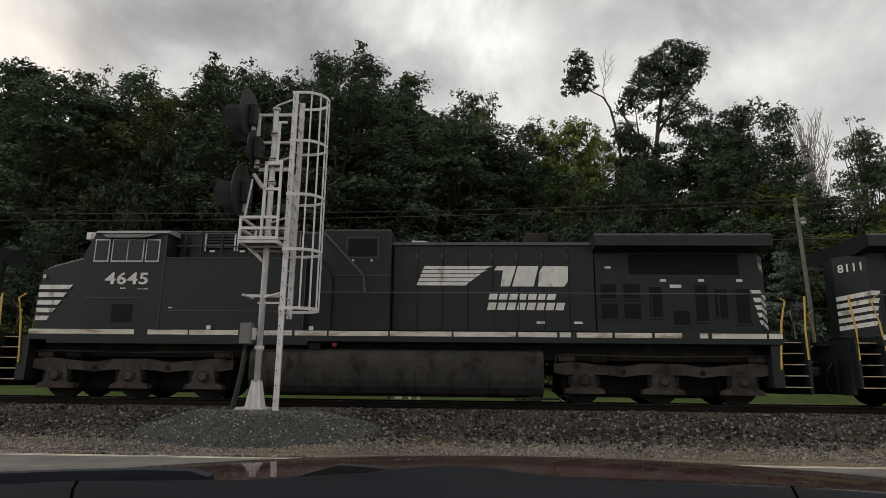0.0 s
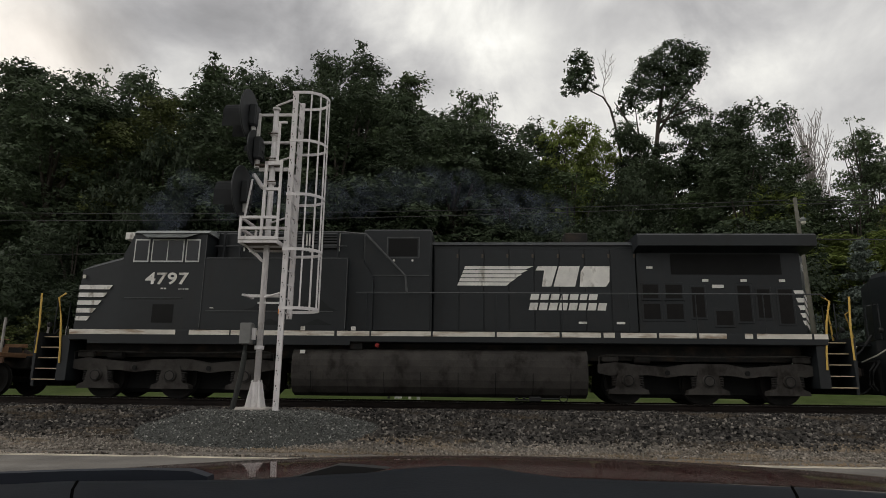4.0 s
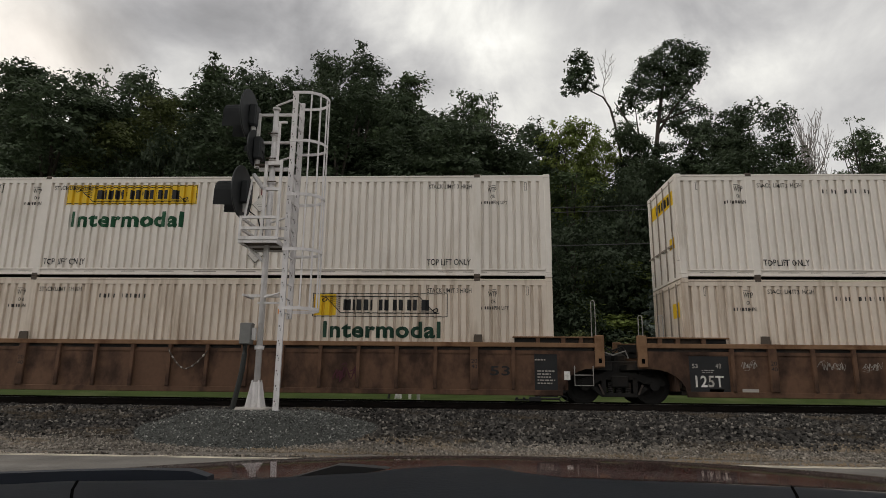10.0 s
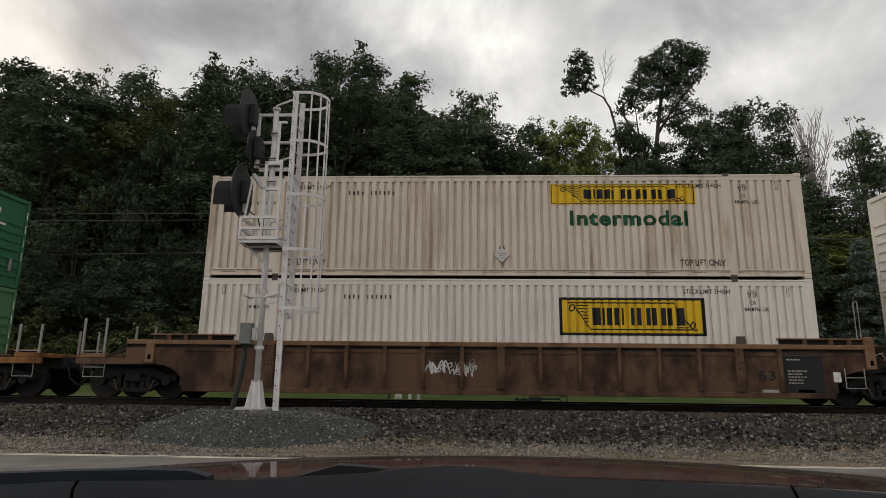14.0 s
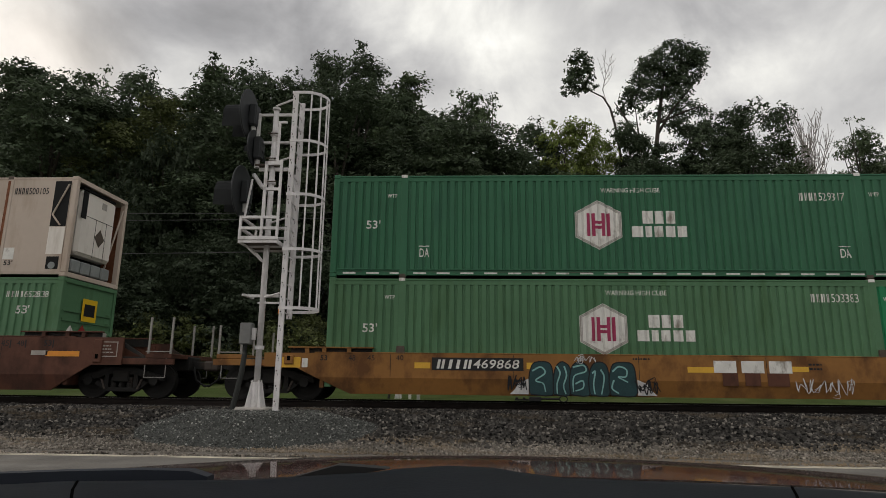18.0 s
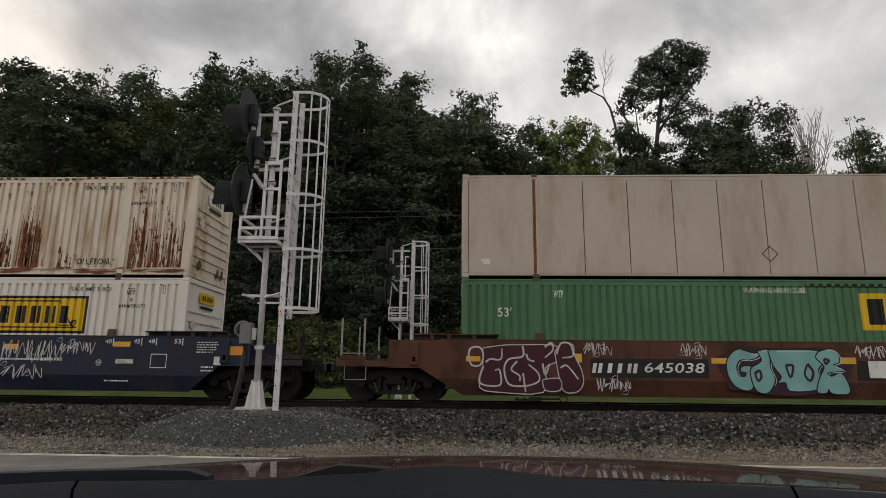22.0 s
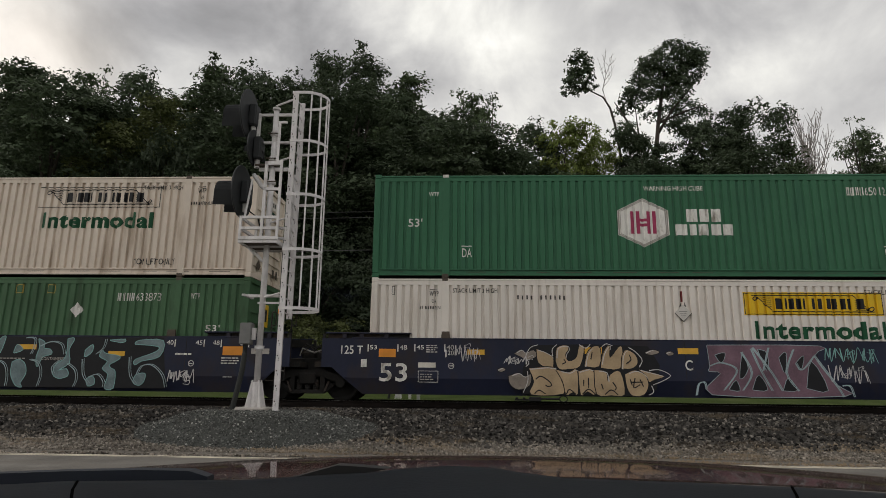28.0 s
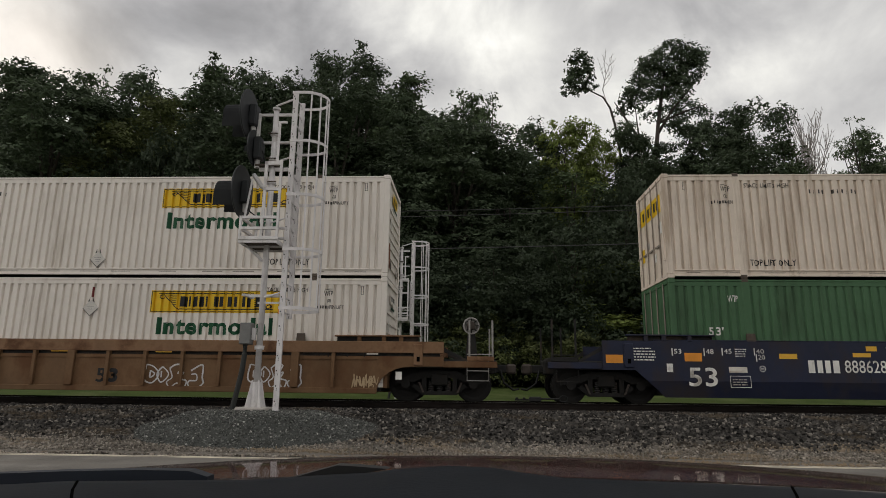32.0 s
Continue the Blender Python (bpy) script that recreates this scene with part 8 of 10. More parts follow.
car_say(WE, ("53", 0.015), 7.83, 8.04, 1.34, 1.49, stencil_black, "length_mark")
plate(WE, 5.37, 5.66, 1.36, 1.47, grey_mark, "")
plate(WE, 7.51, 7.96, 1.10, 1.22, grey_mark, "")
car_say(WF, ("125 T", 0.012), -8.9, -8.33, 1.2, 1.41, white_mark, "load_mark")
car_say(WF, ("53", 0.015), -7.87, -7.15, 0.51, 0.97, white_mark, "length_mark")
plate(WF, -7.91, -7.48, 1.12, 1.33, orange_mark, "orange reflector")
plate(WF, -6.87, -6.42, 0.86, 0.99, cream_mark, "")
part('outlined_label', ring(-6.87, -6.36, 0.49, 0.78, YW - 0.004, 0.012), white_mark, WF)
small_print(WF, -6.82, -6.41, 0.53, 0.72, 3, grey_mark, YW - 0.005)
plate(WF, -8.37, -8.22, 0.86, 1.06, white_mark, "")
car_say(WF, ("53", 0.015), -8.16, -7.97, 1.31, 1.43, white_mark, "length_mark")
car_say(WF, ("48", 0.0), -7.37, -7.18, 1.32, 1.43, white_mark, "length_mark")
car_say(WF, ("45", 0.0), -6.93, -6.74, 1.32, 1.44, white_mark, "length_mark")
car_say(WF, ("40", 0.0), -6.15, -5.96, 1.33, 1.44, white_mark, "length_mark")
car_say(WF, ("20", 0.0), -6.11, -5.96, 1.18, 1.30, white_mark, "length_mark")
small_print(WF, -6.67, -6.34, 1.24, 1.46, 4, white_mark, YW - 0.005)
plate(WF, -5.60, -5.17, 1.20, 1.33, amber_mark, "amber reflector")
part("owner_mark", blocks(-5.53, -4.78, 0.83, 1.12, YW - 0.006, (0.5, 0.42, 0.42, 0.5), 0, gap=0.2), white_mark, WF, "plain blocks of an owner mark")
car_say(WF, ("888628", 0.005), -4.61, -3.55, 0.84, 1.13, white_mark, "number")
plate(WF, -2.56, -2.12, 1.20, 1.34, amber_mark, "amber reflector")
plate(WF, 0.30, 0.76, 1.21, 1.35, amber_mark, "amber reflector")
plate(WF, 3.22, 3.61, 1.25, 1.39, amber_mark, "amber reflector")
at = paint_box(-4.2, 1.9, 0.24, 1.58)
part("spray_backdrop", flat(at(((10, 92), (30, 102), (66, 101), (74, 80), (84, 40), (92, 4), (20, 2), (12, 40))), YW), gr_black, WF, "dark sprayed ground behind the letters")
sprayed(WF, at, (((19, 93), (26, 100), (33, 99), (38, 84), (41, 54), (45, 13), (41, 7), (37, 31), (34, 54), (32, 75), (27, 81), (25, 72), (21, 81)),
    ((26, 63), (31, 66), (33, 43), (35, 19), (30, 31), (28, 46)),
    ((65, 40), (71, 43), (75, 51), (81, 40), (87, 27), (100, 3), (91, 8), (85, 5), (78, 10), (72, 7), (69, 22)),
    ((62, 96), (68, 99), (72, 90), (72, 69), (68, 63), (66, 49), (69, 37), (65, 40), (64, 63))), YW - 0.002, gr_sage, gr_cream, "sage green graffiti letters with pale outline", 0.013, gr_cream)
sprayed(WF, at, (((1, 84), (2, 96), (7, 100), (12, 100), (13, 84), (15, 60), (18, 31), (22, 10), (23, 4), (17, 11), (13, 27), (11, 51), (9, 72), (7, 76), (4, 75)),
    ((15, 60), (25, 87), (22, 63), (26, 63), (21, 50), (25, 43), (32, 22), (36, 3), (28, 5), (22, 27), (17, 34)),
    ((45, 84), (48, 99), (56, 100), (60, 84), (61, 54), (64, 16), (58, 13), (56, 34), (51, 34), (48, 23), (46, 34), (48, 49), (54, 57), (54, 69), (52, 78), (47, 72)),
    ((56, 99), (63, 100), (64, 93), (63, 69), (65, 34), (67, 19), (64, 27), (61, 57), (59, 84))), YW - 0.007, gr_pink, gr_cream, "large salmon graffiti letters with cream outline", 0.014, gr_white)
lines(WF, at, (((3, 88), (8, 92), (11, 80), (13, 55), (17, 28), (20, 10)), ((18, 52), (21, 60), (23, 74)), ((20, 40), (27, 26), (32, 8)),
    ((47, 88), (53, 92), (57, 80), (59, 50), (61, 20)), ((49, 42), (54, 48), (57, 44)), ((61, 90), (62, 66), (64, 40))), YW - 0.0115, gr_maroon, "dark shading lines in the letters", 0.012)
lines(WF, at, (((23, 90), (30, 92), (35, 78), (38, 50), (42, 16)), ((36, 90), (42, 70), (46, 40), (47, 12)), ((68, 90), (69, 76), (67, 60)), ((68, 34), (76, 40), (84, 24), (96, 6)),
    ((12, 104), (14, 92), (16, 78)), ((70, 16), (80, 22), (90, 12))), YW - 0.012, gr_smoke, "pale lines along the letters", 0.01, 0.03)
scribble(WF, 0.94, 1.80, 1.12, 1.49, YW - 0.01, gr_white, 43, 5, 0.01, "looping sprayed tag")
car_say(WF, ("B", 0.015), 1.76, 1.93, 0.80, 1.07, white_mark, "unit_letter")
plate(WF, 2.03, 2.50, 0.87, 1.00, cream_mark, "")
small_print(WF, 2.63, 4.86, 0.94, 1.05, 1, white_mark, YW - 0.005)
scribble(WF, 2.66, 4.81, 0.89, 1.54, YW - 0.01, gr_white, 44, 11, 0.012, "looping sprayed tag")
scribble(WF, 3.17, 4.45, 0.47, 0.91, YW - 0.01, gr_white, 45, 4, 0.014, "looping sprayed tag")
scribble(WF, 4.78, 5.72, 1.12, 1.52, YW - 0.01, gr_white, 46, 6, 0.012, "looping sprayed tag")
plate(WF, 9.30, 9.75, 1.14, 1.37, orange_mark, "orange reflector")
small_print(WF, 8.47, 9.07, 1.18, 1.50, 5, white_mark, YW - 0.005)
plate(WF, 8.95, 9.14, 0.88, 1.10, white_mark, "")
small_print(WF, 8.62, 9.05, 0.69, 0.87, 2, white_mark, YW - 0.005)
part('outlined_label', ring(7.25, 7.69, 0.79, 1.16, YW - 0.004, 0.02), white_mark, WF)
plate(WF, 6.31, 6.79, 0.90, 1.02, cream_mark, "")
plate(WF, 6.19, 6.66, 1.34, 1.47, amber_mark, "amber reflector")
car_say(WF, ("40", 0.0), 5.98, 6.15, 1.42, 1.53, white_mark, "length_mark")
car_say(WF, ("45", 0.0), 6.75, 6.92, 1.42, 1.54, white_mark, "length_mark")
car_say(WF, ("48", 0.0), 7.14, 7.32, 1.43, 1.54, white_mark, "length_mark")
car_say(WF, ("53", 0.015), 7.85, 8.03, 1.43, 1.55, white_mark, "length_mark")
small_print(WF, 6.08, 6.80, 0.41, 0.50, 1, white_mark, YW - 0.005)
car_say(WG, ("125 T", 0.012), -8.82, -8.25, 1.2, 1.42, white_mark, "load_mark")
car_say(WG, ("53", 0.015), -7.80, -7.08, 0.51, 0.98, white_mark, "length_mark")
plate(WG, -7.83, -7.39, 1.13, 1.34, orange_mark, "orange reflector")
plate(WG, -6.80, -6.35, 0.87, 1.00, cream_mark, "")
part('outlined_label', ring(-6.80, -6.28, 0.50, 0.79, YW - 0.004, 0.012), white_mark, WG)
small_print(WG, -6.75, -6.34, 0.54, 0.73, 3, grey_mark, YW - 0.005)
plate(WG, -8.29, -8.14, 0.87, 1.07, white_mark, "")
car_say(WG, ("53", 0.015), -8.07, -7.88, 1.32, 1.43, white_mark, "length_mark")
car_say(WG, ("48", 0.0), -7.29, -7.10, 1.32, 1.44, white_mark, "length_mark")
car_say(WG, ("45", 0.0), -6.85, -6.66, 1.33, 1.44, white_mark, "length_mark")
car_say(WG, ("40", 0.0), -6.07, -5.88, 1.33, 1.45, white_mark, "length_mark")
car_say(WG, ("20", 0.0), -6.04, -5.88, 1.19, 1.31, white_mark, "length_mark")
small_print(WG, -6.60, -6.26, 1.24, 1.46, 4, white_mark, YW - 0.005)
plate(WG, -5.53, -5.09, 1.21, 1.34, amber_mark, "amber reflector")
at = paint_box(-4.48, -0.45, 0.22, 1.5)
part("spray_backdrop", flat(at(((8, 2), (40, 0), (76, 0), (92, 12), (95, 60), (88, 97), (50, 100), (14, 97), (9, 50))), YW), gr_black, WG, "black sprayed ground behind the letters")
sprayed(WG, at, (((4, 80), (8, 88), (11, 82), (16, 87), (18, 76), (12, 68), (8, 74)),
    ((0, 35), (6, 42), (10, 35), (14, 39), (13, 18), (6, 10), (1, 20)),
    ((-7, 48), (-4, 52), (-2, 48), (-5, 44)), ((86, 84), (91, 90), (95, 85), (90, 80)), ((99, 84), (102, 87), (104, 82), (101, 79))), YW - 0.002, gr_smoke, gr_black, "grey sprayed drips beside the letters", 0.016, gr_white)
sprayed(WG, at, (((18, 89), (23, 84), (28, 73), (28, 55), (25, 53), (19, 63)),
    ((30, 66), (31, 92), (37, 97), (38, 89), (36, 79), (38, 66), (43, 73), (45, 95), (48, 93), (45, 57), (38, 51), (32, 51)),
    ((48, 57), (50, 82), (54, 95), (58, 92), (57, 57)),
    ((58, 54), (60, 82), (64, 98), (64, 73), (70, 95), (72, 89), (70, 53)),
    ((71, 53), (72, 79), (75, 89), (80, 79), (81, 63), (77, 53))), YW - 0.004, gr_cream, gr_black, "cream graffiti letters with black outline", 0.022, gr_white)
sprayed(WG, at, (((82, 51), (91, 44), (97, 38), (91, 32), (87, 28)),
    ((13, 51), (29, 53), (33, 28), (34, 3), (14, 1), (16, 25)),
    ((30, 49), (38, 44), (43, 49), (43, 3), (40, 6), (36, 1), (34, 27)),
    ((44, 46), (53, 49), (54, 3), (49, 8), (45, 1)),
    ((54, 49), (61, 46), (62, 27), (64, 41), (70, 46), (72, 3), (64, 1), (55, 3)),
    ((73, 41), (79, 49), (85, 41), (87, 22), (84, 3), (77, 1), (74, 16))), YW - 0.009, gr_cream, gr_black, "cream graffiti letters with black outline", 0.022, gr_white)
lines(WG, at, (((17, 30), (20, 36), (24, 30), (27, 20), (25, 16), (23, 19)),
    ((47, 30), (47, 18)), ((50, 34), (50, 14)),
    ((34, 60), (36, 64), (35, 70)), ((52, 70), (53, 84)),
    ((65, 26), (67, 16), (66, 10)), ((58, 22), (59, 12)),
    ((76, 32), (77, 20)), ((79, 34), (78, 16), (82, 22)), ((82, 32), (84, 18)), ((76, 26), (84, 27)),
    ((16, 2), (19, 9), (23, 2)), ((36, 2), (38, 11), (42, 2)), ((46, 2), (50, 12), (54, 2)), ((60, 2), (64, 11), (68, 2)),
    ((74, 62), (77, 70), (76, 80))), YW - 0.013, gr_black, "black lines of the letters", 0.016)
lines(WG, at, (((11, 55), (13, 62), (11, 74), (14, 92), (19, 98)), ((28, 76), (28, 90), (31, 99)), ((45, 99), (49, 92), (52, 100)),
    ((59, 94), (62, 101), (66, 97)), ((82, 56), (84, 70), (80, 86), (76, 94)), ((88, 49), (94, 51), (101, 40), (95, 28), (90, 22)),
    ((12, 46), (12, 26), (9, 4)), ((89, 20), (90, 8), (87, 2))), YW - 0.0125, gr_white, "thin white outer line", 0.012)
car_say(WG, ("C", 0.015), -0.02, 0.17, 0.86, 1.12, white_mark, "unit_letter")
plate(WG, -0.18, 0.33, 1.27, 1.42, amber_mark, "amber reflector")
plate(WG, -2.53, -2.09, 1.25, 1.42, amber_mark, "amber reflector")
plate(WG, 2.14, 2.64, 1.25, 1.39, amber_mark, "amber reflector")
at = paint_box(0.45, 4.04, 0.24, 1.52)
sprayed(WG, at, (((3, 98), (81, 98), (76, 79), (88, 26), (94, 3), (4, 3), (11, 43), (3, 48), (4, 58)),), YW - 0.002, gr_mauve, gr_silver, "mauve graffiti letters with pale outline", 0.016)
sprayed(WG, at, (((32, 13), (37, 41), (42, 13)),
    ((53, 12), (57, 36), (62, 13)),
    ((69, 17), (74, 68), (83, 13)),
    ((27, 84), (30, 53), (24, 34)),
    ((38, 91), (44, 83), (43, 49)),
    ((16, 13), (21, 30), (23, 11)),
    ((8, 79), (15, 83), (12, 64)),
    ((52, 75), (57, 85), (55, 45)),
    ((63, 64), (69, 79), (66, 51)),), YW - 0.004, gr_black, gr_silver, "black wedges between the letters", 0.014)
lines(WG, at, (((4, 58), (12, 64), (22, 49), (12, 11)),
    ((26, 85), (32, 45), (25, 11)),
    ((33, 92), (38, 53), (45, 11)),
    ((34, 94), (45, 49), (52, 11)),
    ((45, 94), (40, 49)),
    ((62, 91), (56, 45), (63, 11)),
    ((76, 79), (67, 52), (63, 64)),
    ((76, 79), (89, 22), (93, 1)),
    ((-7, 1), (-5, 22), (-1, 26), (0, 13)),
    ((93, 22), (98, 21), (100, 1)),), YW - 0.009, gr_silver, "pale lines of the letters", 0.016, 0.03)
scribble(WG, 3.44, 4.73, 1.06, 1.49, YW - 0.01, gr_ice, 53, 7, 0.012, "looping sprayed tag")
scribble(WG, 3.51, 4.48, 0.56, 1.06, YW - 0.01, gr_white, 54, 5, 0.012, "looping sprayed tag")
scribble(WG, -4.55, -3.97, 0.97, 1.19, YW - 0.01, gr_white, 55, 5, 0.012, "looping sprayed tag")
scribble(WG, -5.85, -5.20, 1.03, 1.47, YW - 0.01, gr_white, 56, 5, 0.01, "looping sprayed tag")
plate(WG, 8.17, 8.62, 1.12, 1.34, orange_mark, "orange reflector")
small_print(WG, 7.45, 7.94, 0.75, 1.16, 5, white_mark, YW - 0.005)
plate(WG, 6.37, 6.84, 0.87, 1.01, cream_mark, "")
car_say(WG, ("40", 0.0), 6.21, 6.39, 1.32, 1.45, white_mark, "length_mark")
car_say(WG, ("45", 0.0), 6.74, 6.93, 1.33, 1.45, white_mark, "length_mark")
car_say(WG, ("48", 0.0), 7.15, 7.34, 1.33, 1.45, white_mark, "length_mark")
car_say(WG, ("53", 0.015), 7.91, 8.10, 1.34, 1.46, white_mark, "length_mark")
car_say(WH, ("53", 0.015), -7.74, -7.03, 0.47, 0.94, white_mark, "length_mark")
plate(WH, -7.81, -7.38, 1.09, 1.30, orange_mark, "orange reflector")
plate(WH, -6.73, -6.28, 0.82, 0.96, cream_mark, "")
part('outlined_label', ring(-6.72, -6.21, 0.45, 0.74, YW - 0.004, 0.012), white_mark, WH)
small_print(WH, -6.66, -6.26, 0.49, 0.68, 3, grey_mark, YW - 0.005)
plate(WH, -8.27, -8.12, 0.82, 1.03, white_mark, "")
car_say(WH, ("53", 0.015), -8.07, -7.88, 1.28, 1.40, white_mark, "length_mark")
car_say(WH, ("48", 0.0), -7.27, -7.08, 1.28, 1.40, white_mark, "length_mark")
car_say(WH, ("45", 0.0), -6.82, -6.63, 1.29, 1.41, white_mark, "length_mark")
car_say(WH, ("40", 0.0), -6.02, -5.83, 1.30, 1.41, white_mark, "length_mark")
car_say(WH, ("20", 0.0), -5.98, -5.82, 1.15, 1.27, white_mark, "length_mark")
small_print(WH, -6.55, -6.22, 1.20, 1.43, 4, white_mark, YW - 0.005)
plate(WH, -5.46, -5.02, 1.17, 1.30, amber_mark, "amber reflector")
part("owner_mark", blocks(-4.77, -4.01, 0.83, 1.14, YW - 0.006, (0.5, 0.42, 0.42, 0.5), 0, gap=0.2), white_mark, WH, "plain blocks of an owner mark")
car_say(WH, ("888628", 0.005), -3.88, -2.86, 0.84, 1.15, white_mark, "number")
car_say(WH, ("A", 0.015), -1.85, -1.69, 0.84, 1.09, white_mark, "unit_letter")
plate(WH, -3.31, -3.05, 1.38, 1.50, amber_mark, "amber reflector")
plate(WH, -3.65, -3.21, 1.23, 1.33, amber_mark, "amber reflector")
plate(WH, 1.96, 2.48, 1.25, 1.38, amber_mark, "")
plate(WH, 4.46, 4.91, 1.09, 1.22, amber_mark, "amber reflector")
plate(WH, -2.43, -2.00, 0.88, 1.01, cream_mark, "")
plate(WH, 7.54, 8.07, 1.14, 1.37, orange_mark, "orange reflector")
at = paint_box(-2.82, -0.75, 0.56, 1.53)
lines(WH, at, (((0, 95), (27, 94), (28, 83), (19, 80), (16, 48), (20, 7), (4, 1), (10, 21), (9, 62), (2, 67), (0, 95)),
    ((42, 77), (33, 82), (29, 57), (30, 21), (36, 2), (48, 29), (49, 48), (36, 33), (33, 52), (41, 71)),
    ((44, 48), (48, 90), (54, 90), (56, 74), (61, 90), (66, 85), (67, 48), (62, 48), (60, 67)),
    ((67, 24), (66, 90), (76, 86), (75, 52), (70, 48)),
    ((96, 90), (87, 100), (82, 81), (94, 62), (92, 32), (85, 21), (79, 48), (86, 48)),), YW - 0.006, gr_silver, "thin silver outline tag", 0.013)
at = paint_box(0.33, 6.09, 0.27, 1.58)
part("spray_backdrop", flat(at(((3, 0), (100, 0), (99, 40), (97, 100), (2, 100), (0, 45))), YW), gr_black, WH, "black sprayed ground behind the letters")
sprayed(WH, at, (((3, 100), (7, 99), (5, 67), (4, 41), (6, 0), (2, 0), (1, 30), (0, 60), (1, 85)),
    ((12, 96), (14, 98), (14, 81), (11, 66), (11, 81)),
    ((20, 98), (22, 99), (20, 65), (17, 66), (18, 82)),
    ((11, 53), (14, 54), (16, 41), (16, 18), (16, 0), (14, 4), (12, 26)),
    ((27, 49), (30, 54), (33, 45), (34, 26), (32, 8), (33, 0), (30, 4), (27, 26)),
    ((27, 67), (28, 84), (31, 74)),
    ((38, 96), (41, 89), (41, 77), (44, 75), (45, 66), (41, 60), (39, 40), (38, 60), (39, 78)),), YW - 0.002, gr_fog, gr_ice, "grey-teal graffiti shapes with pale outline", 0.017)
sprayed(WH, at, (((52, 96), (55, 97), (53, 74), (54, 49), (49, 33), (53, 36), (54, 23), (50, 18), (47, 26), (48, 45), (52, 60)),
    ((61, 74), (64, 85), (64, 71), (61, 61)),
    ((69, 74), (71, 67), (77, 63), (77, 56), (73, 46), (74, 38), (76, 32), (76, 0), (72, 0), (73, 26), (70, 38), (72, 52), (68, 62)),
    ((63, 17), (66, 21), (67, 8), (64, 4)),
    ((72, 94), (79, 96), (78, 90)),
    ((84, 87), (86, 94), (97, 94), (96, 63), (88, 54), (85, 46), (85, 56), (94, 71), (95, 83)),
    ((86, 26), (90, 29), (90, 15), (88, 6), (85, 12)),), YW - 0.007, gr_fog, gr_ice, "grey-teal graffiti shapes with pale outline", 0.017)
lines(WH, at, (((11, 54), (12, 26), (14, 1)),
    ((18, 54), (23, 45), (25, 23), (25, 1)),
    ((35, 54), (39, 48), (41, 26), (40, 1)),
    ((32, 98), (36, 96), (36, 78), (35, 65)),
    ((39, 81), (44, 90), (49, 85), (51, 65)),
    ((47, 26), (46, 39), (49, 54)),
    ((53, 47), (57, 34), (58, 15), (57, 1)),
    ((60, 56), (61, 26), (64, 8)),
    ((64, 21), (68, 26), (71, 12), (71, 1)),
    ((70, 96), (69, 78), (66, 66)),
    ((82, 61), (83, 26), (86, 8)),
    ((86, 25), (88, 43), (93, 45), (98, 26), (100, 2)),
    ((11, 96), (17, 93), (18, 82)),), YW - 0.012, gr_silver, "thin double silver lines", 0.013, 0.05)
bm = bmesh.new()
ribbon([(-0.42 + 0.17 * math.cos(k * 0.3142), 1.3 + 0.17 * math.sin(k * 0.3142)) for k in range(21)], 0.014, 0.014, YW - 0.008, bm)
for a, b in (((-0.56, 1.02), (-0.42, 1.44)), ((-0.42, 1.44), (-0.24, 1.04)), ((-0.66, 1.27), (-0.16, 1.29)), ((-0.58, 1.46), (-0.52, 1.4)), ((-0.24, 1.46), (-0.3, 1.4))):
    ribbon([a, b], 0.012, 0.012, YW - 0.0085, bm)
part("tag", bm, gr_silver, WH, "small sprayed ring sign")
scribble(WH, -0.40, 0.29, 0.47, 0.83, YW - 0.01, gr_white, 63, 5, 0.01, "looping sprayed tag")
scribble(WH, 6.15, 6.8, 0.42, 0.8, YW - 0.01, gr_white, 64, 5, 0.016, "looping sprayed tag")
small_print(WH, 6.28, 6.92, 1.10, 1.22, 1, white_mark, YW - 0.005)
small_print(WH, -9.10, -8.51, 1.08, 1.44, 5, white_mark, YW - 0.005)
plate(WH, -9.79, -9.36, 1.03, 1.24, orange_mark, "orange reflector")


def round_sign(car, x, z, r):
    bm = bmesh.new()
    ribbon([(x + r * math.cos(k * 0.3927), z + r * math.sin(k * 0.3927)) for k in range(17)], 0.008, 0.008, YW - 0.004, bm)
    rect(x - r * 0.6, x + r * 0.6, z - 0.012, z + 0.012, YW - 0.0045, bm)
    part("round_sign", bm, white_mark, car, "small white ring stencil")


for car, x in ((WF, -6.02), (WG, -5.95), (WH, -5.9), (WF, 5.86), (WH, 6.72)):
    round_sign(car, x, 0.92, 0.07)
for car, x in ((WF, 1.28), (WH, -1.36)):
    round_sign(car, x, 0.96, 0.17)
for car, x in ((WF, 0.42), (WH, -0.35)):
    car_say(car, ("PER UNIT", 0.01), x, x + 0.46, 0.93, 1.02, white_mark, "load_words")
    small_print(car, x - 0.42, x - 0.12, 0.92, 1.03, 1, white_mark, YW - 0.016)
    car_say(car, ("LD LMT", 0.01), x - 0.86, x - 0.5, 0.93, 1.02, white_mark, "load_words")
car_say(WH, ("CONTAINERS", 0.008), 2.66, 3.28, 0.97, 1.05, grey_mark, "load_words", y=YW - 0.016)
small_print(WH, 1.05, 2.6, 0.98, 1.04, 1, grey_mark, YW - 0.018)
car_say(WF, ("CONTAINERS", 0.008), 4.25, 4.86, 0.95, 1.04, white_mark, "load_words")
for x, key in ((6.02, "40"), (6.8, "45"), (7.26, "48"), (8.0, "53")):
    car_say(WH, (key, 0.015 if key == "53" else 0.0), x, x + 0.18, 1.4, 1.52, white_mark, "length_mark")
small_print(WH, 7.52, 8.05, 0.9, 1.1, 3, white_mark, YW - 0.005)
small_print(WH, 7.6, 7.98, 0.56, 0.6, 1, white_mark, YW - 0.005)
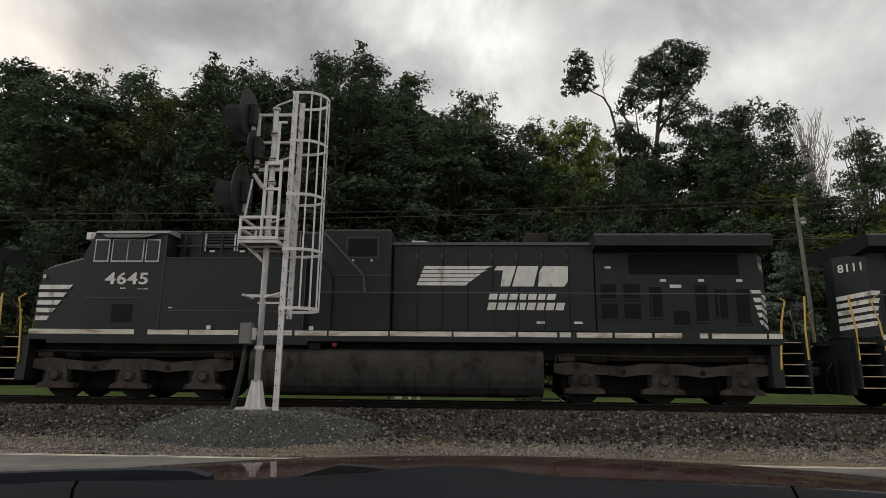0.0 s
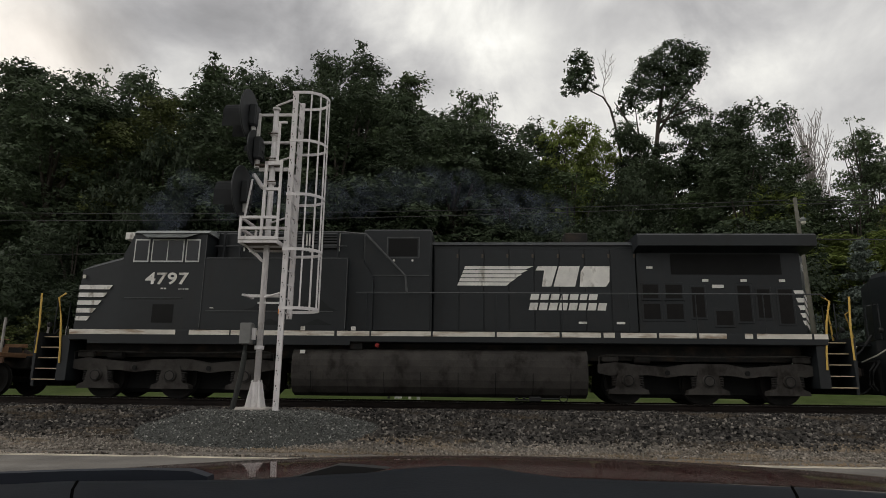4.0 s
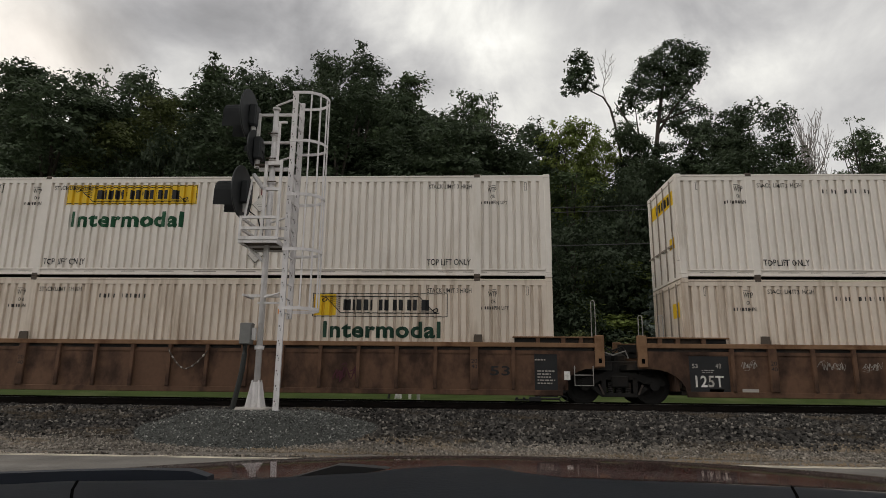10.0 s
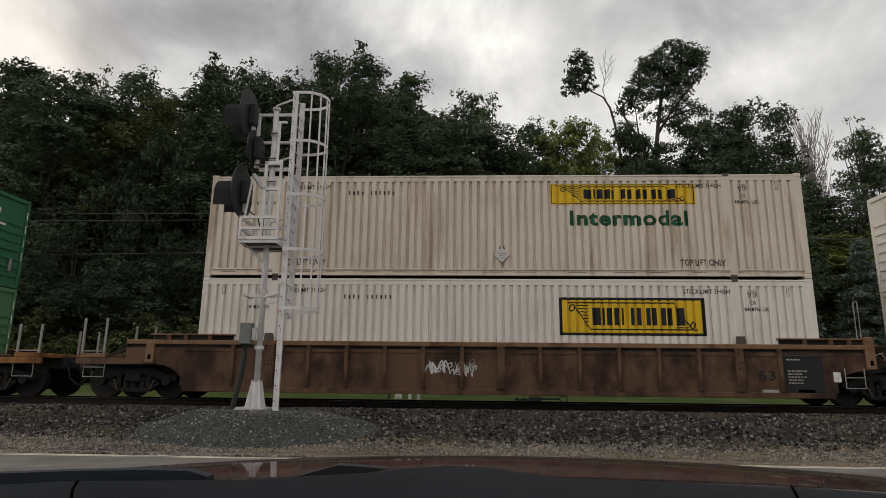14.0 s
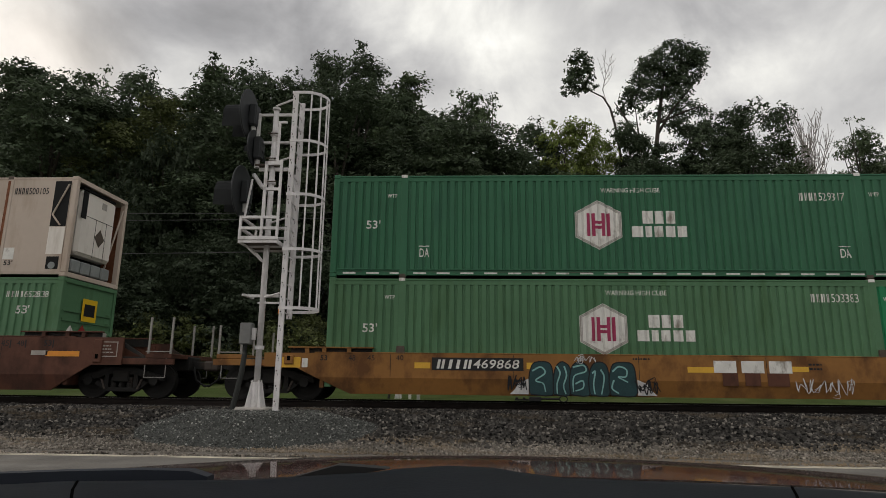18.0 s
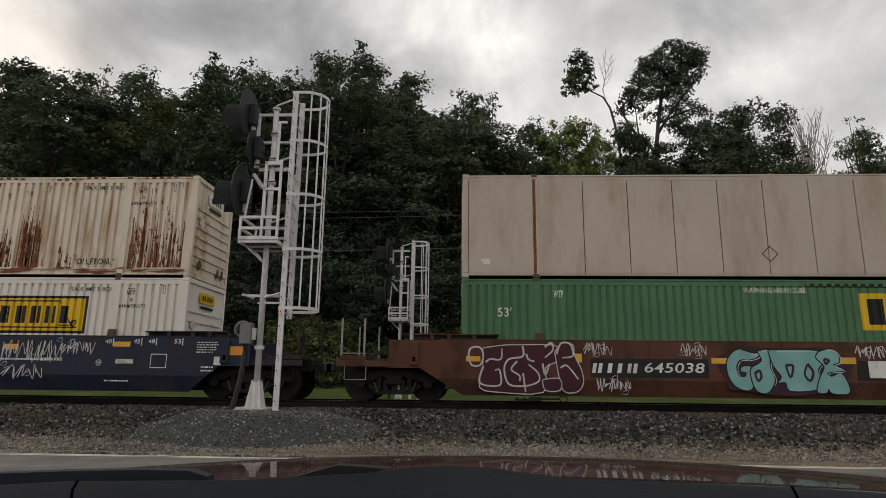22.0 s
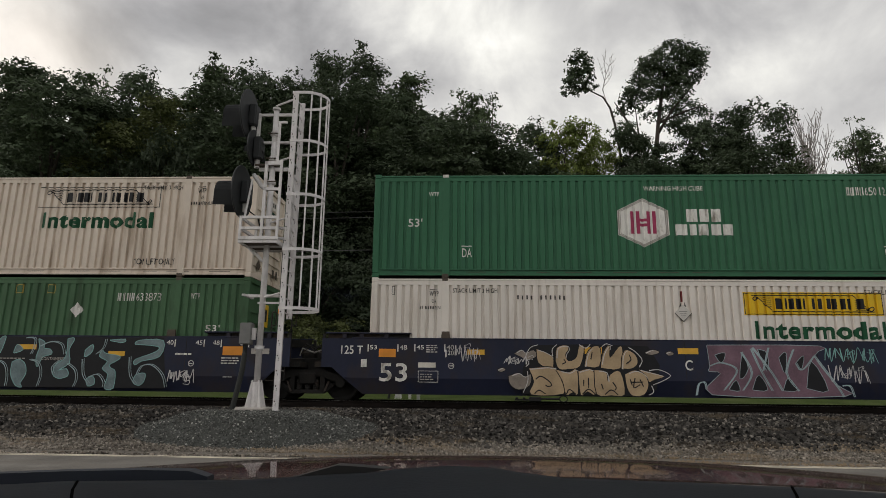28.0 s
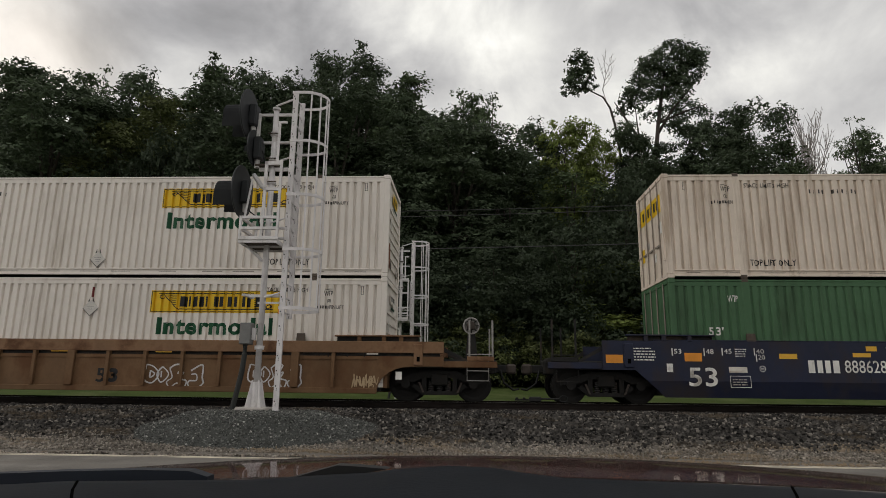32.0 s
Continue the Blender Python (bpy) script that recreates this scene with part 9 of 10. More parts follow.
plate(WH, 8.3, 8.78, 1.18, 1.32, grey_mark, "")
car_say(WI, ("53", 0.015), 0.86, 1.24, 0.47, 0.72, stencil_black, "length_mark")
for x0, x1, z0, z1 in ((1.98, 3.62, 0.27, 0.93), (4.75, 6.2, 0.3, 0.96)):
    lines(WI, paint_box(x0, x1, z0, z1), (((5, 93), (2, 37), (16, 22), (26, 56), (16, 85), (5, 93)),
    ((12, 70), (12, 43), (19, 56), (12, 70)),
    ((31, 85), (23, 56), (31, 24), (42, 56), (31, 85)),
    ((30, 68), (30, 43)),
    ((43, 78), (52, 93), (64, 89), (57, 59), (66, 63), (61, 39), (72, 30), (67, 1), (57, 22), (46, 4), (40, 26), (48, 44), (43, 78)),
    ((78, 70), (96, 93), (97, 44), (99, 22), (88, 1), (76, 11), (76, 30), (88, 33), (87, 56), (79, 56)),), YW - 0.01, gr_white, "white outline letters sprayed between the ribs", 0.022)
scribble(WI, 7.54, 8.16, 0.32, 0.70, YW - 0.01, gr_cream, 73, 6, 0.018, "looping sprayed tag")
plate(WI, -0.60, -0.12, 1.20, 1.34, amber_mark, "amber reflector")
plate(WI, 2.25, 2.69, 1.20, 1.33, amber_mark, "amber reflector")
plate(WI, 5.72, 6.20, 1.24, 1.38, amber_mark, "amber reflector")
plate(WI, 8.57, 9.49, 1.29, 1.43, amber_mark, "amber reflector")
plate(WI, 8.63, 8.79, 0.56, 0.76, white_mark, "")
plate(WI, 7.86, 8.16, 1.19, 1.30, cream_mark, "")
car_say(WI, ("40/20", 0.0), 6.39, 6.81, 1.17, 1.29, stencil_black, "length_mark")
car_say(WI, ("45", 0.0), 7.14, 7.31, 1.18, 1.30, stencil_black, "length_mark")
car_say(WI, ("48", 0.0), 7.58, 7.76, 1.18, 1.30, stencil_black, "length_mark")


# ---- locomotives: nose at x = 0, long hood behind it ----
LL = 22.1


def prism_x(pts, x0, x1, bm=None):
    """Outline in y, z swept along x."""
    bm = bm or bmesh.new()
    a = [bm.verts.new((x0, y, z)) for y, z in pts]
    b = [bm.verts.new((x1, y, z)) for y, z in pts]
    bm.faces.new(a[::-1])
    bm.faces.new(b)
    for i in range(len(pts)):
        bm.faces.new((a[i], a[(i + 1) % len(pts)], b[(i + 1) % len(pts)], b[i]))
    bmesh.ops.recalc_face_normals(bm, faces=bm.faces[:])
    return bm


def loco_truck(lo, axles, truck_paint, direction):
    x0, x2 = axles[0], axles[2]
    tr = part("truck", box(x0 - 0.3, x2 + 0.3, -0.5, 0.5, 0.55, 0.9, bevel=0.05), truck_paint, lo, "dusty six-wheel locomotive truck")
    part("traction_gear", box(x0 - 0.55, x2 + 0.55, -0.62, 0.62, 0.16, 1.12, bevel=0.1), grille_black, tr, "dark traction motors and rigging")
    for sy in (-1.12, 1.12):
        m = (x0 + axles[1]) / 2
        n = (axles[1] + x2) / 2
        beam = [(x0 - 0.75, 0.78), (x0 - 0.45, 0.72), (m - 0.45, 0.74), (m, 0.68), (m + 0.4, 0.74), (n - 0.4, 0.74), (n, 0.68), (n + 0.45, 0.74), (x2 + 0.45, 0.72), (x2 + 0.75, 0.78), (x2 + 0.75, 1.0),
                (x2 + 0.3, 1.06), (x2 - 0.35, 0.99), (n, 0.94), (axles[1] + 0.5, 1.03), (axles[1] - 0.5, 1.03), (m, 0.94), (x0 + 0.35, 0.99), (x0 - 0.3, 1.06), (x0 - 0.75, 1.0)]
        fr = part("side_frame", prism(beam, sy - 0.09, sy + 0.09), truck_paint, tr)
        for a in axles:
            part("pedestal", prism([(a - 0.52, 0.26), (a + 0.52, 0.26), (a + 0.5, 0.36), (a + 0.34, 0.42), (a + 0.24, 0.84), (a - 0.24, 0.84), (a - 0.34, 0.42), (a - 0.5, 0.36)], sy - 0.13, sy + 0.13), truck_paint, fr)
            s = math.copysign(1, sy)
            part("journal", lathe([(0, 0.16), (0.06, 0.16), (0.08, 0.12), (0.1, 0.11)], (a, sy + s * 0.12, 0.6), (0, s, 0), 20), truck_paint, fr, "round axle journal cover")
            part("journal_ring", lathe([(0, 0.135), (0.012, 0.135), (0.012, 0.1), (0.0, 0.1)], (a, sy + s * 0.205, 0.6), (0, s, 0), 20), grille_black, fr)
            for q in (-0.33, 0.33):
                part("spring", lathe([(0, 0.07), (0.03, 0.085), (0.06, 0.065), (0.09, 0.085), (0.12, 0.065), (0.15, 0.085), (0.18, 0.065), (0.21, 0.085), (0.24, 0.07)], (a + q, sy + s * 0.06, 0.46), (0, 0, 1), 10), truck_dark, fr)
        for q in (m, n):
            part("damper", tube((q, sy + math.copysign(0.1, sy), 0.8), (q, sy + math.copysign(0.13, sy), 0.8), 0.065, seg=12), grille_black, fr)
        part("sand_pipe", path_tube([(x0 - 0.72, sy * 1.06, 0.98), (x0 - 0.7, sy * 1.06, 1.2), (x0 - 0.5, sy * 1.06, 1.24), (axles[1], sy * 1.06, 1.2), (x2 + 0.5, sy * 1.06, 1.24), (x2 + 0.7, sy * 1.06, 1.2), (x2 + 0.72, sy * 1.06, 0.98)], 0.022, 6), truck_paint, fr, "thin sand pipe above the frame")
        for q in (x0 - 0.42, x2 + 0.42):
            part("sand_box", box(q - 0.22, q + 0.22, sy - 0.06, sy + 0.06, 1.06, 1.22, bevel=0.03), truck_paint, fr)
        part("brake_cylinder", tube((x0 + 0.2, sy, 1.13), (x0 + 0.6, sy, 1.13), 0.1, seg=12), truck_dark, fr)
    for a in axles:
        w = part("wheelset", shared("lw", lambda: finish("wheelset", wheelset_mesh(0.533, 36), wheel_mat)), None, tr, "steel wheelset", at=pose(a, 0, 0.533))
        WHEELS.append((w, a, 0.533, 0.533, direction))


def locomotive(u, turned, number, truck_paint, label):
    lo = thing("locomotive", label, "locomotive", "locomotives", pose(u, 0, 0, 0, 0, 180 if turned else 0))
    MOVERS.append((lo, u, 0.0, turned))
    K = black_paint
    # frame and walkway
    part("underframe", box(1.5, LL - 1.5, -0.9, 0.9, 1.1, 1.5), black_frame, lo)
    part("walkway", box(1.36, LL - 1.1, -1.53, 1.53, 1.5, 1.79, bevel=0.02), K, lo)
    for sy in (-1, 1):
        part("sill_skirt", box(1.9, 8.9, min(sy * 1.48, sy * 1.534), max(sy * 1.48, sy * 1.534), 1.42, 1.655), K, lo)
        segs = ((1.38, 4.25), (4.62, 5.7), (5.74, 7.05), (7.1, 8.48), (8.55, 9.4), (9.45, 11.0), (11.05, 12.65), (12.7, 14.3), (14.36, 15.35), (15.42, 15.7), (15.85, 16.75), (16.82, 17.75), (17.82, 18.5), (18.95, 19.15), (19.25, 20.6), (20.66, 21.0))
        for a, b in segs:
            part("sill_stripe", shared(("ss", a, sy), lambda: finish("sill_stripe", box(a, b, min(sy * 1.53, sy * 1.536), max(sy * 1.53, sy * 1.536), 1.66, 1.785), cream_mark)), None, lo)
        for x in (6.25, 7.65, 8.98):
            part("step_light", shared(("sl", x, sy), lambda: finish("step_light", box(x - 0.06, x + 0.06, min(sy * 1.52, sy * 1.56), max(sy * 1.52, sy * 1.56), 1.79, 1.9, bevel=0.015), white_mark)), None, lo)
    # fuel tank
    half = [(1.05, 0.13), (1.28, 0.22), (1.42, 0.38), (1.49, 0.56), (1.52, 0.75), (1.53, 0.9), (1.515, 1.06), (1.47, 1.2), (1.38, 1.3), (1.25, 1.34)]
    tank = [(-y, z) for y, z in half[::-1]] + half
    tk = part("fuel_tank", prism_x(tank, 7.4, 15.0), truck_grey, lo, "long dark fuel tank")
    for k in range(8):
        part("tank_band", shared(("tb", k), lambda: finish("tank_band", prism_x([(y * 1.006, z) for y, z in tank if z < 0.8], 7.9 + k * 0.95, 7.92 + k * 0.95), truck_dark)), None, tk)
    part("filler", lathe([(0, 0.06), (0.05, 0.06), (0.07, 0.04)], (9.6, -1.42, 1.43), (0, -1, 0), 14), red_mark, tk, "red fuel filler cap")
    part("gauge", box(7.6, 7.72, -1.5, -1.42, 1.2, 1.29), white_mark, tk)
    part("tank_bracket", box(8.9, 9.2, -1.4, -1.2, 1.32, 1.5), black_frame, tk)
    loco_truck(lo, (2.1, 4.11, 6.11), truck_paint, -1 if turned else 1)
    loco_truck(lo, (16.05, 18.06, 20.06), truck_paint, -1 if turned else 1)
    # nose and cab
    bm = bmesh.new()
    low = [(1.42, -1.45), (1.0, -0.35), (1.0, 0.35), (1.42, 1.45), (2.72, 1.45), (2.72, -1.45)]
    hi = [(1.45, -1.4, 3.4), (1.06, -0.33, 3.5), (1.06, 0.33, 3.5), (1.45, 1.4, 3.4), (2.72, 1.43, 3.74), (2.72, -1.43, 3.74)]
    crest = [(1.5, -1.08, 3.58), (1.1, -0.28, 3.62), (1.1, 0.28, 3.62), (1.5, 1.08, 3.58), (2.72, 1.15, 3.9), (2.72, -1.15, 3.9)]
    a = [bm.verts.new((x, y, 1.79)) for x, y in low]
    b = [bm.verts.new(p) for p in hi]
    bm.faces.new(a)
    c = [bm.verts.new(p) for p in crest]
    bm.faces.new((c[5], c[4], c[3], c[0]))
    bm.faces.new((c[3], c[2], c[1], c[0]))
    for i in range(6):
        bm.faces.new((a[i], b[i], b[(i + 1) % 6], a[(i + 1) % 6]))
        bm.faces.new((b[i], c[i], c[(i + 1) % 6], b[(i + 1) % 6]))
    bmesh.ops.recalc_face_normals(bm, faces=bm.faces[:])
    nose = part("nose", bm, K, lo, "sloping black short hood")
    part("headlight_bar", box(2.5, 2.62, -0.45, 0.45, 4.2, 4.42, bevel=0.03), K, lo)
    cab = part("cab", prism([(2.66, 1.79), (4.86, 1.79), (4.86, 4.42), (2.86, 4.42), (2.6, 3.8)], -1.5, 1.5), K, lo, "black crew cab")
    part("cab_roof", prism_x([(-1.56, 4.4), (1.56, 4.4), (1.42, 4.5), (0.8, 4.62), (-0.8, 4.62), (-1.42, 4.5)], 2.84, 4.92), roof_grey, lo, "pale grey rounded cab roof")
    for sy in (-1, 1):
        bm = bmesh.new()
        bm.faces.new([bm.verts.new(p) for p in ((3.0, sy * 1.51, 4.41), (4.7, sy * 1.51, 4.41), (4.36, sy * 1.72, 4.24), (3.3, sy * 1.72, 4.24))])
        bmesh.ops.solidify(bm, geom=bm.faces[:], thickness=0.012)
        part("sun_visor", bm, roof_grey, cab, "grey sloping visor over the side windows")
        y0 = sy * 1.502
        for wx0, wx1, panes in ((2.88, 3.3, 1), (3.36, 4.26, 2), (4.31, 4.7, 1)):
            fr = part("window_frame", box(wx0, wx1, min(y0, y0 + sy * 0.02), max(y0, y0 + sy * 0.02), 3.6, 4.24, bevel=0.008), window_trim, cab, "aluminium side window frame")
            k = (wx1 - wx0 - 0.04) / panes
            for i in range(panes):
                part("pane", box(wx0 + 0.035 + i * k, wx0 + 0.005 + (i + 1) * k, min(y0 + sy * 0.02, y0 + sy * 0.024), max(y0 + sy * 0.02, y0 + sy * 0.024), 3.645, 4.2), window_glass, fr)
        part("cab_hatch", box(3.55, 4.12, min(sy * 1.5, sy * 1.506), max(sy * 1.5, sy * 1.506), 1.97, 2.46), grille_black, cab)
        part("cab_rib", box(2.75, 4.3, min(sy * 1.5, sy * 1.512), max(sy * 1.5, sy * 1.512), 2.62, 2.64), louvre_grey, cab)
        part("cab_edge", box(4.85, 4.87, min(sy * 1.5, sy * 1.512), max(sy * 1.5, sy * 1.512), 1.85, 4.38), louvre_grey, cab)
        part("cab_light", box(1.5, 1.58, min(sy * 1.44, sy * 1.46), max(sy * 1.44, sy * 1.46), 3.16, 3.26), lamp_glass, nose)
    ws = part("windscreen", prism([(2.575, 3.86), (2.61, 3.86), (2.79, 4.28), (2.755, 4.28)], -1.3, 1.3), screen_sky_glass, cab, "raked windscreen with the sky's reflection in its pale colour")
    for yy in (-1.3, -0.45, 0.4, 1.25):
        part("screen_frame", prism([(2.56, 3.84), (2.6, 3.84), (2.79, 4.3), (2.75, 4.3)], yy, yy + 0.05), roof_grey, ws)
    nb = part("number_board", box(2.44, 2.75, -1.28, -0.55, 4.29, 4.49, bevel=0.01), white_mark, cab, "white number board over the windscreen")
    part("board_number", word((number, 0.022), 0, 0.56, 4.33, 4.45, 0), ink, nb, at=pose(2.437, -0.63, 0, 0, 0, -90))
    # nose stripes, wrapping round the corner
    for i in range(5):
        z1 = 2.98 - i * 0.21
        part("nose_stripe", flat([(1.45, z1 - 0.12), (2.28 - i * 0.13, z1 - 0.12), (2.37 - i * 0.13, z1), (1.45, z1)], -1.462), white_mark, nose, "white nose stripe")
        bm = bmesh.new()
        bm.faces.new([bm.verts.new(p) for p in ((0.99, -0.36, z1 - 0.24), (1.425, -1.462, z1 - 0.12), (1.43, -1.458, z1), (1.0, -0.36, z1 - 0.12))])
        part("nose_stripe", bm, white_mark, nose)
    # electrical cabinet and blower box behind the cab
    body = part("equipment_cabinet", box(4.86, 8.75, -1.497, 1.497, 1.79, 3.72, bevel=0.01), K, lo, "flush black equipment cabinet")
    for sy in (-1, 1):
        # pale strip paints the lit upper edge of the seam
        part("cabinet_seam", box(5.0, 8.4, min(sy * 1.497, sy * 1.512), max(sy * 1.497, sy * 1.512), 2.28, 2.305), louvre_grey, body)
        part("cabinet_ledge", box(4.9, 8.75, min(sy * 1.25, sy * 1.51), max(sy * 1.25, sy * 1.51), 3.71, 3.735), louvre_grey, body)
        part("cabinet_edge", box(8.73, 8.75, min(sy * 1.497, sy * 1.51), max(sy * 1.497, sy * 1.51), 1.85, 3.7), louvre_grey, body)
        for x in (5.15, 5.6, 6.2, 7.0, 7.8, 8.35):
            part("rail_bracket", shared(("rbk", x, sy), lambda: finish("rail_bracket", box(x - 0.025, x + 0.025, *sorted((sy * 0.98, sy * 1.03)), 3.735, 4.56), K)), None, body)
        for x in (5.87, 6.72, 7.57):
            part("notice", shared(("rnt", x, sy), lambda: finish("notice", box(x, x + 0.14, *sorted((sy * 1.03, sy * 1.04)), 3.98, 4.03), white_mark)), None, body)
    up = part("upper_hood", box(4.86, 9.1, -0.86, 0.86, 3.72, 4.6, bevel=0.06), K, lo)
    for x in (5.73, 6.65, 7.57):
        for sy in (-1, 1):
            g = part("grille", box(x, x + 0.78, *sorted((sy * 0.86, sy * 0.872)), 4.1, 4.52), grille_black, up, "dark louvred grille")
            for k in range(5):
                part("louvre", box(x + 0.02, x + 0.76, *sorted((sy * 0.872, sy * 0.91)), 4.13 + k * 0.08, 4.165 + k * 0.08), louvre_grey, g)
            for q in (x - 0.04, x + 0.8):
                part("grille_post", box(q - 0.012, q + 0.024, *sorted((sy * 0.93, sy * 0.97)), 4.03, 4.6), white_mark, g, "white upright beside the grille")
    for sy in (-1, 1):
        part("roof_rail", path_tube([(4.9, sy * 1.0, 4.56), (8.5, sy * 1.0, 4.56), (9.2, sy * 1.36, 4.41), (10.3, sy * 1.5, 3.25), (10.35, sy * 1.5, 2.8)], 0.03, 6), louvre_grey, lo)
        part("roof_rail", path_tube([(4.9, sy * 1.0, 4.16), (8.6, sy * 1.0, 4.16)], 0.02, 6), louvre_grey, lo)
    bx = part("blower_box", box(9.1, 10.98, -1.2, 1.2, 1.79, 4.6, bevel=0.05), K, lo)
    part("dust_hatch", box(9.8, 10.58, -1.206, -1.2, 3.84, 4.32), grille_black, bx)
    part("hatch_frame", ring(9.74, 10.64, 3.78, 4.38, -1.208, 0.03), louvre_grey, bx)
    for q in (9.95, 10.45):
        part("lift_eye", lathe([(-0.01, 0.03), (0.02, 0.03)], (q, -1.21, 3.72), (0, -1, 0), 10), white_mark, bx)
    part("box_seam", box(9.15, 10.9, -1.22, -1.2, 3.3, 3.325), louvre_grey, bx)
    part("box_panel", prism([(8.74, 1.79), (9.42, 1.79), (9.42, 3.2), (9.1, 3.75), (8.74, 3.75)], -1.3, 1.3), K, bx)
    # engine hood with doors
    part("engine_hood", box(10.98, 16.5, -0.93, 0.93, 1.79, 4.22, bevel=0.04), K, lo, "long black engine hood")
    part("hood_roof", prism_x([(-0.98, 4.2), (0.98, 4.2), (0.85, 4.31), (-0.85, 4.31)], 10.98, 16.5), K, lo)
    for sy in (-1, 1):
        for i in range(8):
            x = 11.02 + i * 0.683
            d = part("hood_door", shared(("hd", sy), lambda: finish("hood_door", box(0.012, 0.671, min(sy * 0.93, sy * 0.955), max(sy * 0.93, sy * 0.955), 1.85, 4.1, bevel=0.012), K)), None, lo, at=pose(x, 0, 0))
            part("door_latch", shared(("dl", sy), lambda: finish("door_latch", box(0.62, 0.67, min(sy * 0.955, sy * 0.975), max(sy * 0.955, sy * 0.975), 3.85, 3.95), casting_mat)), None, d)
    part("exhaust_outlet", box(14.7, 15.35, -0.3, 0.3, 4.3, 4.72, bevel=0.03), black_frame, lo, "sooty dark exhaust outlet")
    # radiator section
    rad = part("radiator_cab", box(16.5, 20.8, -0.98, 0.98, 1.79, 4.05), K, lo)
    part("radiator_wing", prism_x([(-1.5, 4.08), (-0.9, 3.98), (0.9, 3.98), (1.5, 4.08), (1.5, 4.36), (1.42, 4.42), (-1.42, 4.42), (-1.5, 4.36)], 16.42, 21.02), K, lo, "overhanging black radiator roof")
    part("rear_hood", prism([(20.8, 1.79), (21.27, 1.79), (21.27, 3.98), (20.8, 4.0)], -0.23, 0.23), K, lo)
    for sy in (-1, 1):
        bm = bmesh.new()
        for z in (1.79, 4.0):
            for p in ((20.8, sy * 0.98), (21.27, sy * 0.23), (20.8, sy * 0.23)):
                bm.verts.new((*p, z))
        bm.verts.ensure_lookup_table()
        v = bm.verts
        for f in ((0, 1, 2), (5, 4, 3), (0, 3, 4, 1), (1, 4, 5, 2), (2, 5, 3, 0)):
            bm.faces.new([v[i] for i in f])
        bmesh.ops.recalc_face_normals(bm, faces=bm.faces[:])
        part("hood_corner", bm, K, rad)
        part("radiator_screen", box(17.4, 20.3, min(sy * 0.98, sy * 0.99), max(sy * 0.98, sy * 0.99), 3.4, 3.95), grille_black, rad, "black radiator intake screen")
        for x0, x1, z0, z1 in ((16.62, 17.02, 2.75, 3.12), (17.22, 17.65, 2.75, 3.12), (16.62, 17.05, 2.2, 2.6), (17.22, 17.65, 2.2, 2.6), (17.9, 18.22, 2.25, 3.05), (18.5, 18.92, 2.05, 2.42), (19.1, 19.42, 2.15, 3.1), (19.6, 19.92, 2.25, 3.0), (20.15, 20.5, 2.1, 3.0)):
            dd = part("access_door", shared(("ad", x0, z0, sy), lambda: finish("access_door", box(x0 - 0.05, x1 + 0.05, min(sy * 0.98, sy * 0.998), max(sy * 0.98, sy * 0.998), z0 - 0.06, z1 + 0.06, bevel=0.008), K)), None, rad)
            part("door_grille", shared(("dg", x0, z0, sy), lambda: finish("door_grille", box(x0, x1, min(sy * 0.998, sy * 1.003), max(sy * 0.998, sy * 1.003), z0, z1), grille_brown)), None, dd)
        for x in (16.75, 18.2, 19.2, 20.2):
            part("notice", shared(("nt", x, sy), lambda: finish("notice", box(x, x + 0.16, min(sy * 0.998, sy * 1.005), max(sy * 0.998, sy * 1.005), 3.2 if x > 17 else 3.55, 3.27 if x > 17 else 3.61), white_mark)), None, rad)
        part("notice", box(18.45, 18.75, min(sy * 0.998, sy * 1.005), max(sy * 0.998, sy * 1.005), 3.03, 3.12), white_mark, rad)
    # rear stripes on the hood's corner
    for i in range(5):
        z1 = 2.98 - i * 0.2
        for sy in (-1, 1):
            part("rear_stripe", flat([(20.6 + i * 0.04, z1 - 0.12), (20.8, z1 - 0.12), (20.8, z1), (20.55 + i * 0.04, z1)][::1 if sy < 0 else -1], sy * 0.986), white_mark, rad, "white rear stripe")
            bm = bmesh.new()
            bm.faces.new([bm.verts.new(p) for p in ((20.807, sy * 0.984, z1 - 0.12), (21.277, sy * 0.234, z1 - 0.2), (21.277, sy * 0.234, z1 - 0.08), (20.807, sy * 0.984, z1))][::1 if sy < 0 else -1])
            part("rear_stripe", bm, white_mark, rad)
    # handrails and end steps
    for sy in (-1, 1):
        part("side_handrail", path_tube([(9.0, sy * 1.5, 2.8), (LL - 1.15, sy * 1.5, 2.8), (LL - 1.05, sy * 1.5, 2.72)], 0.02, 6), louvre_grey, lo)
        for x in (9.3, 11.0, 12.7, 14.4, 16.1, 17.8, 19.5):
            part("stanchion", shared(("sn", x, sy), lambda: finish("stanchion", tube((x, sy * 1.5, 1.79), (x, sy * 1.5, 2.8), 0.015, seg=6), K)), None, lo)
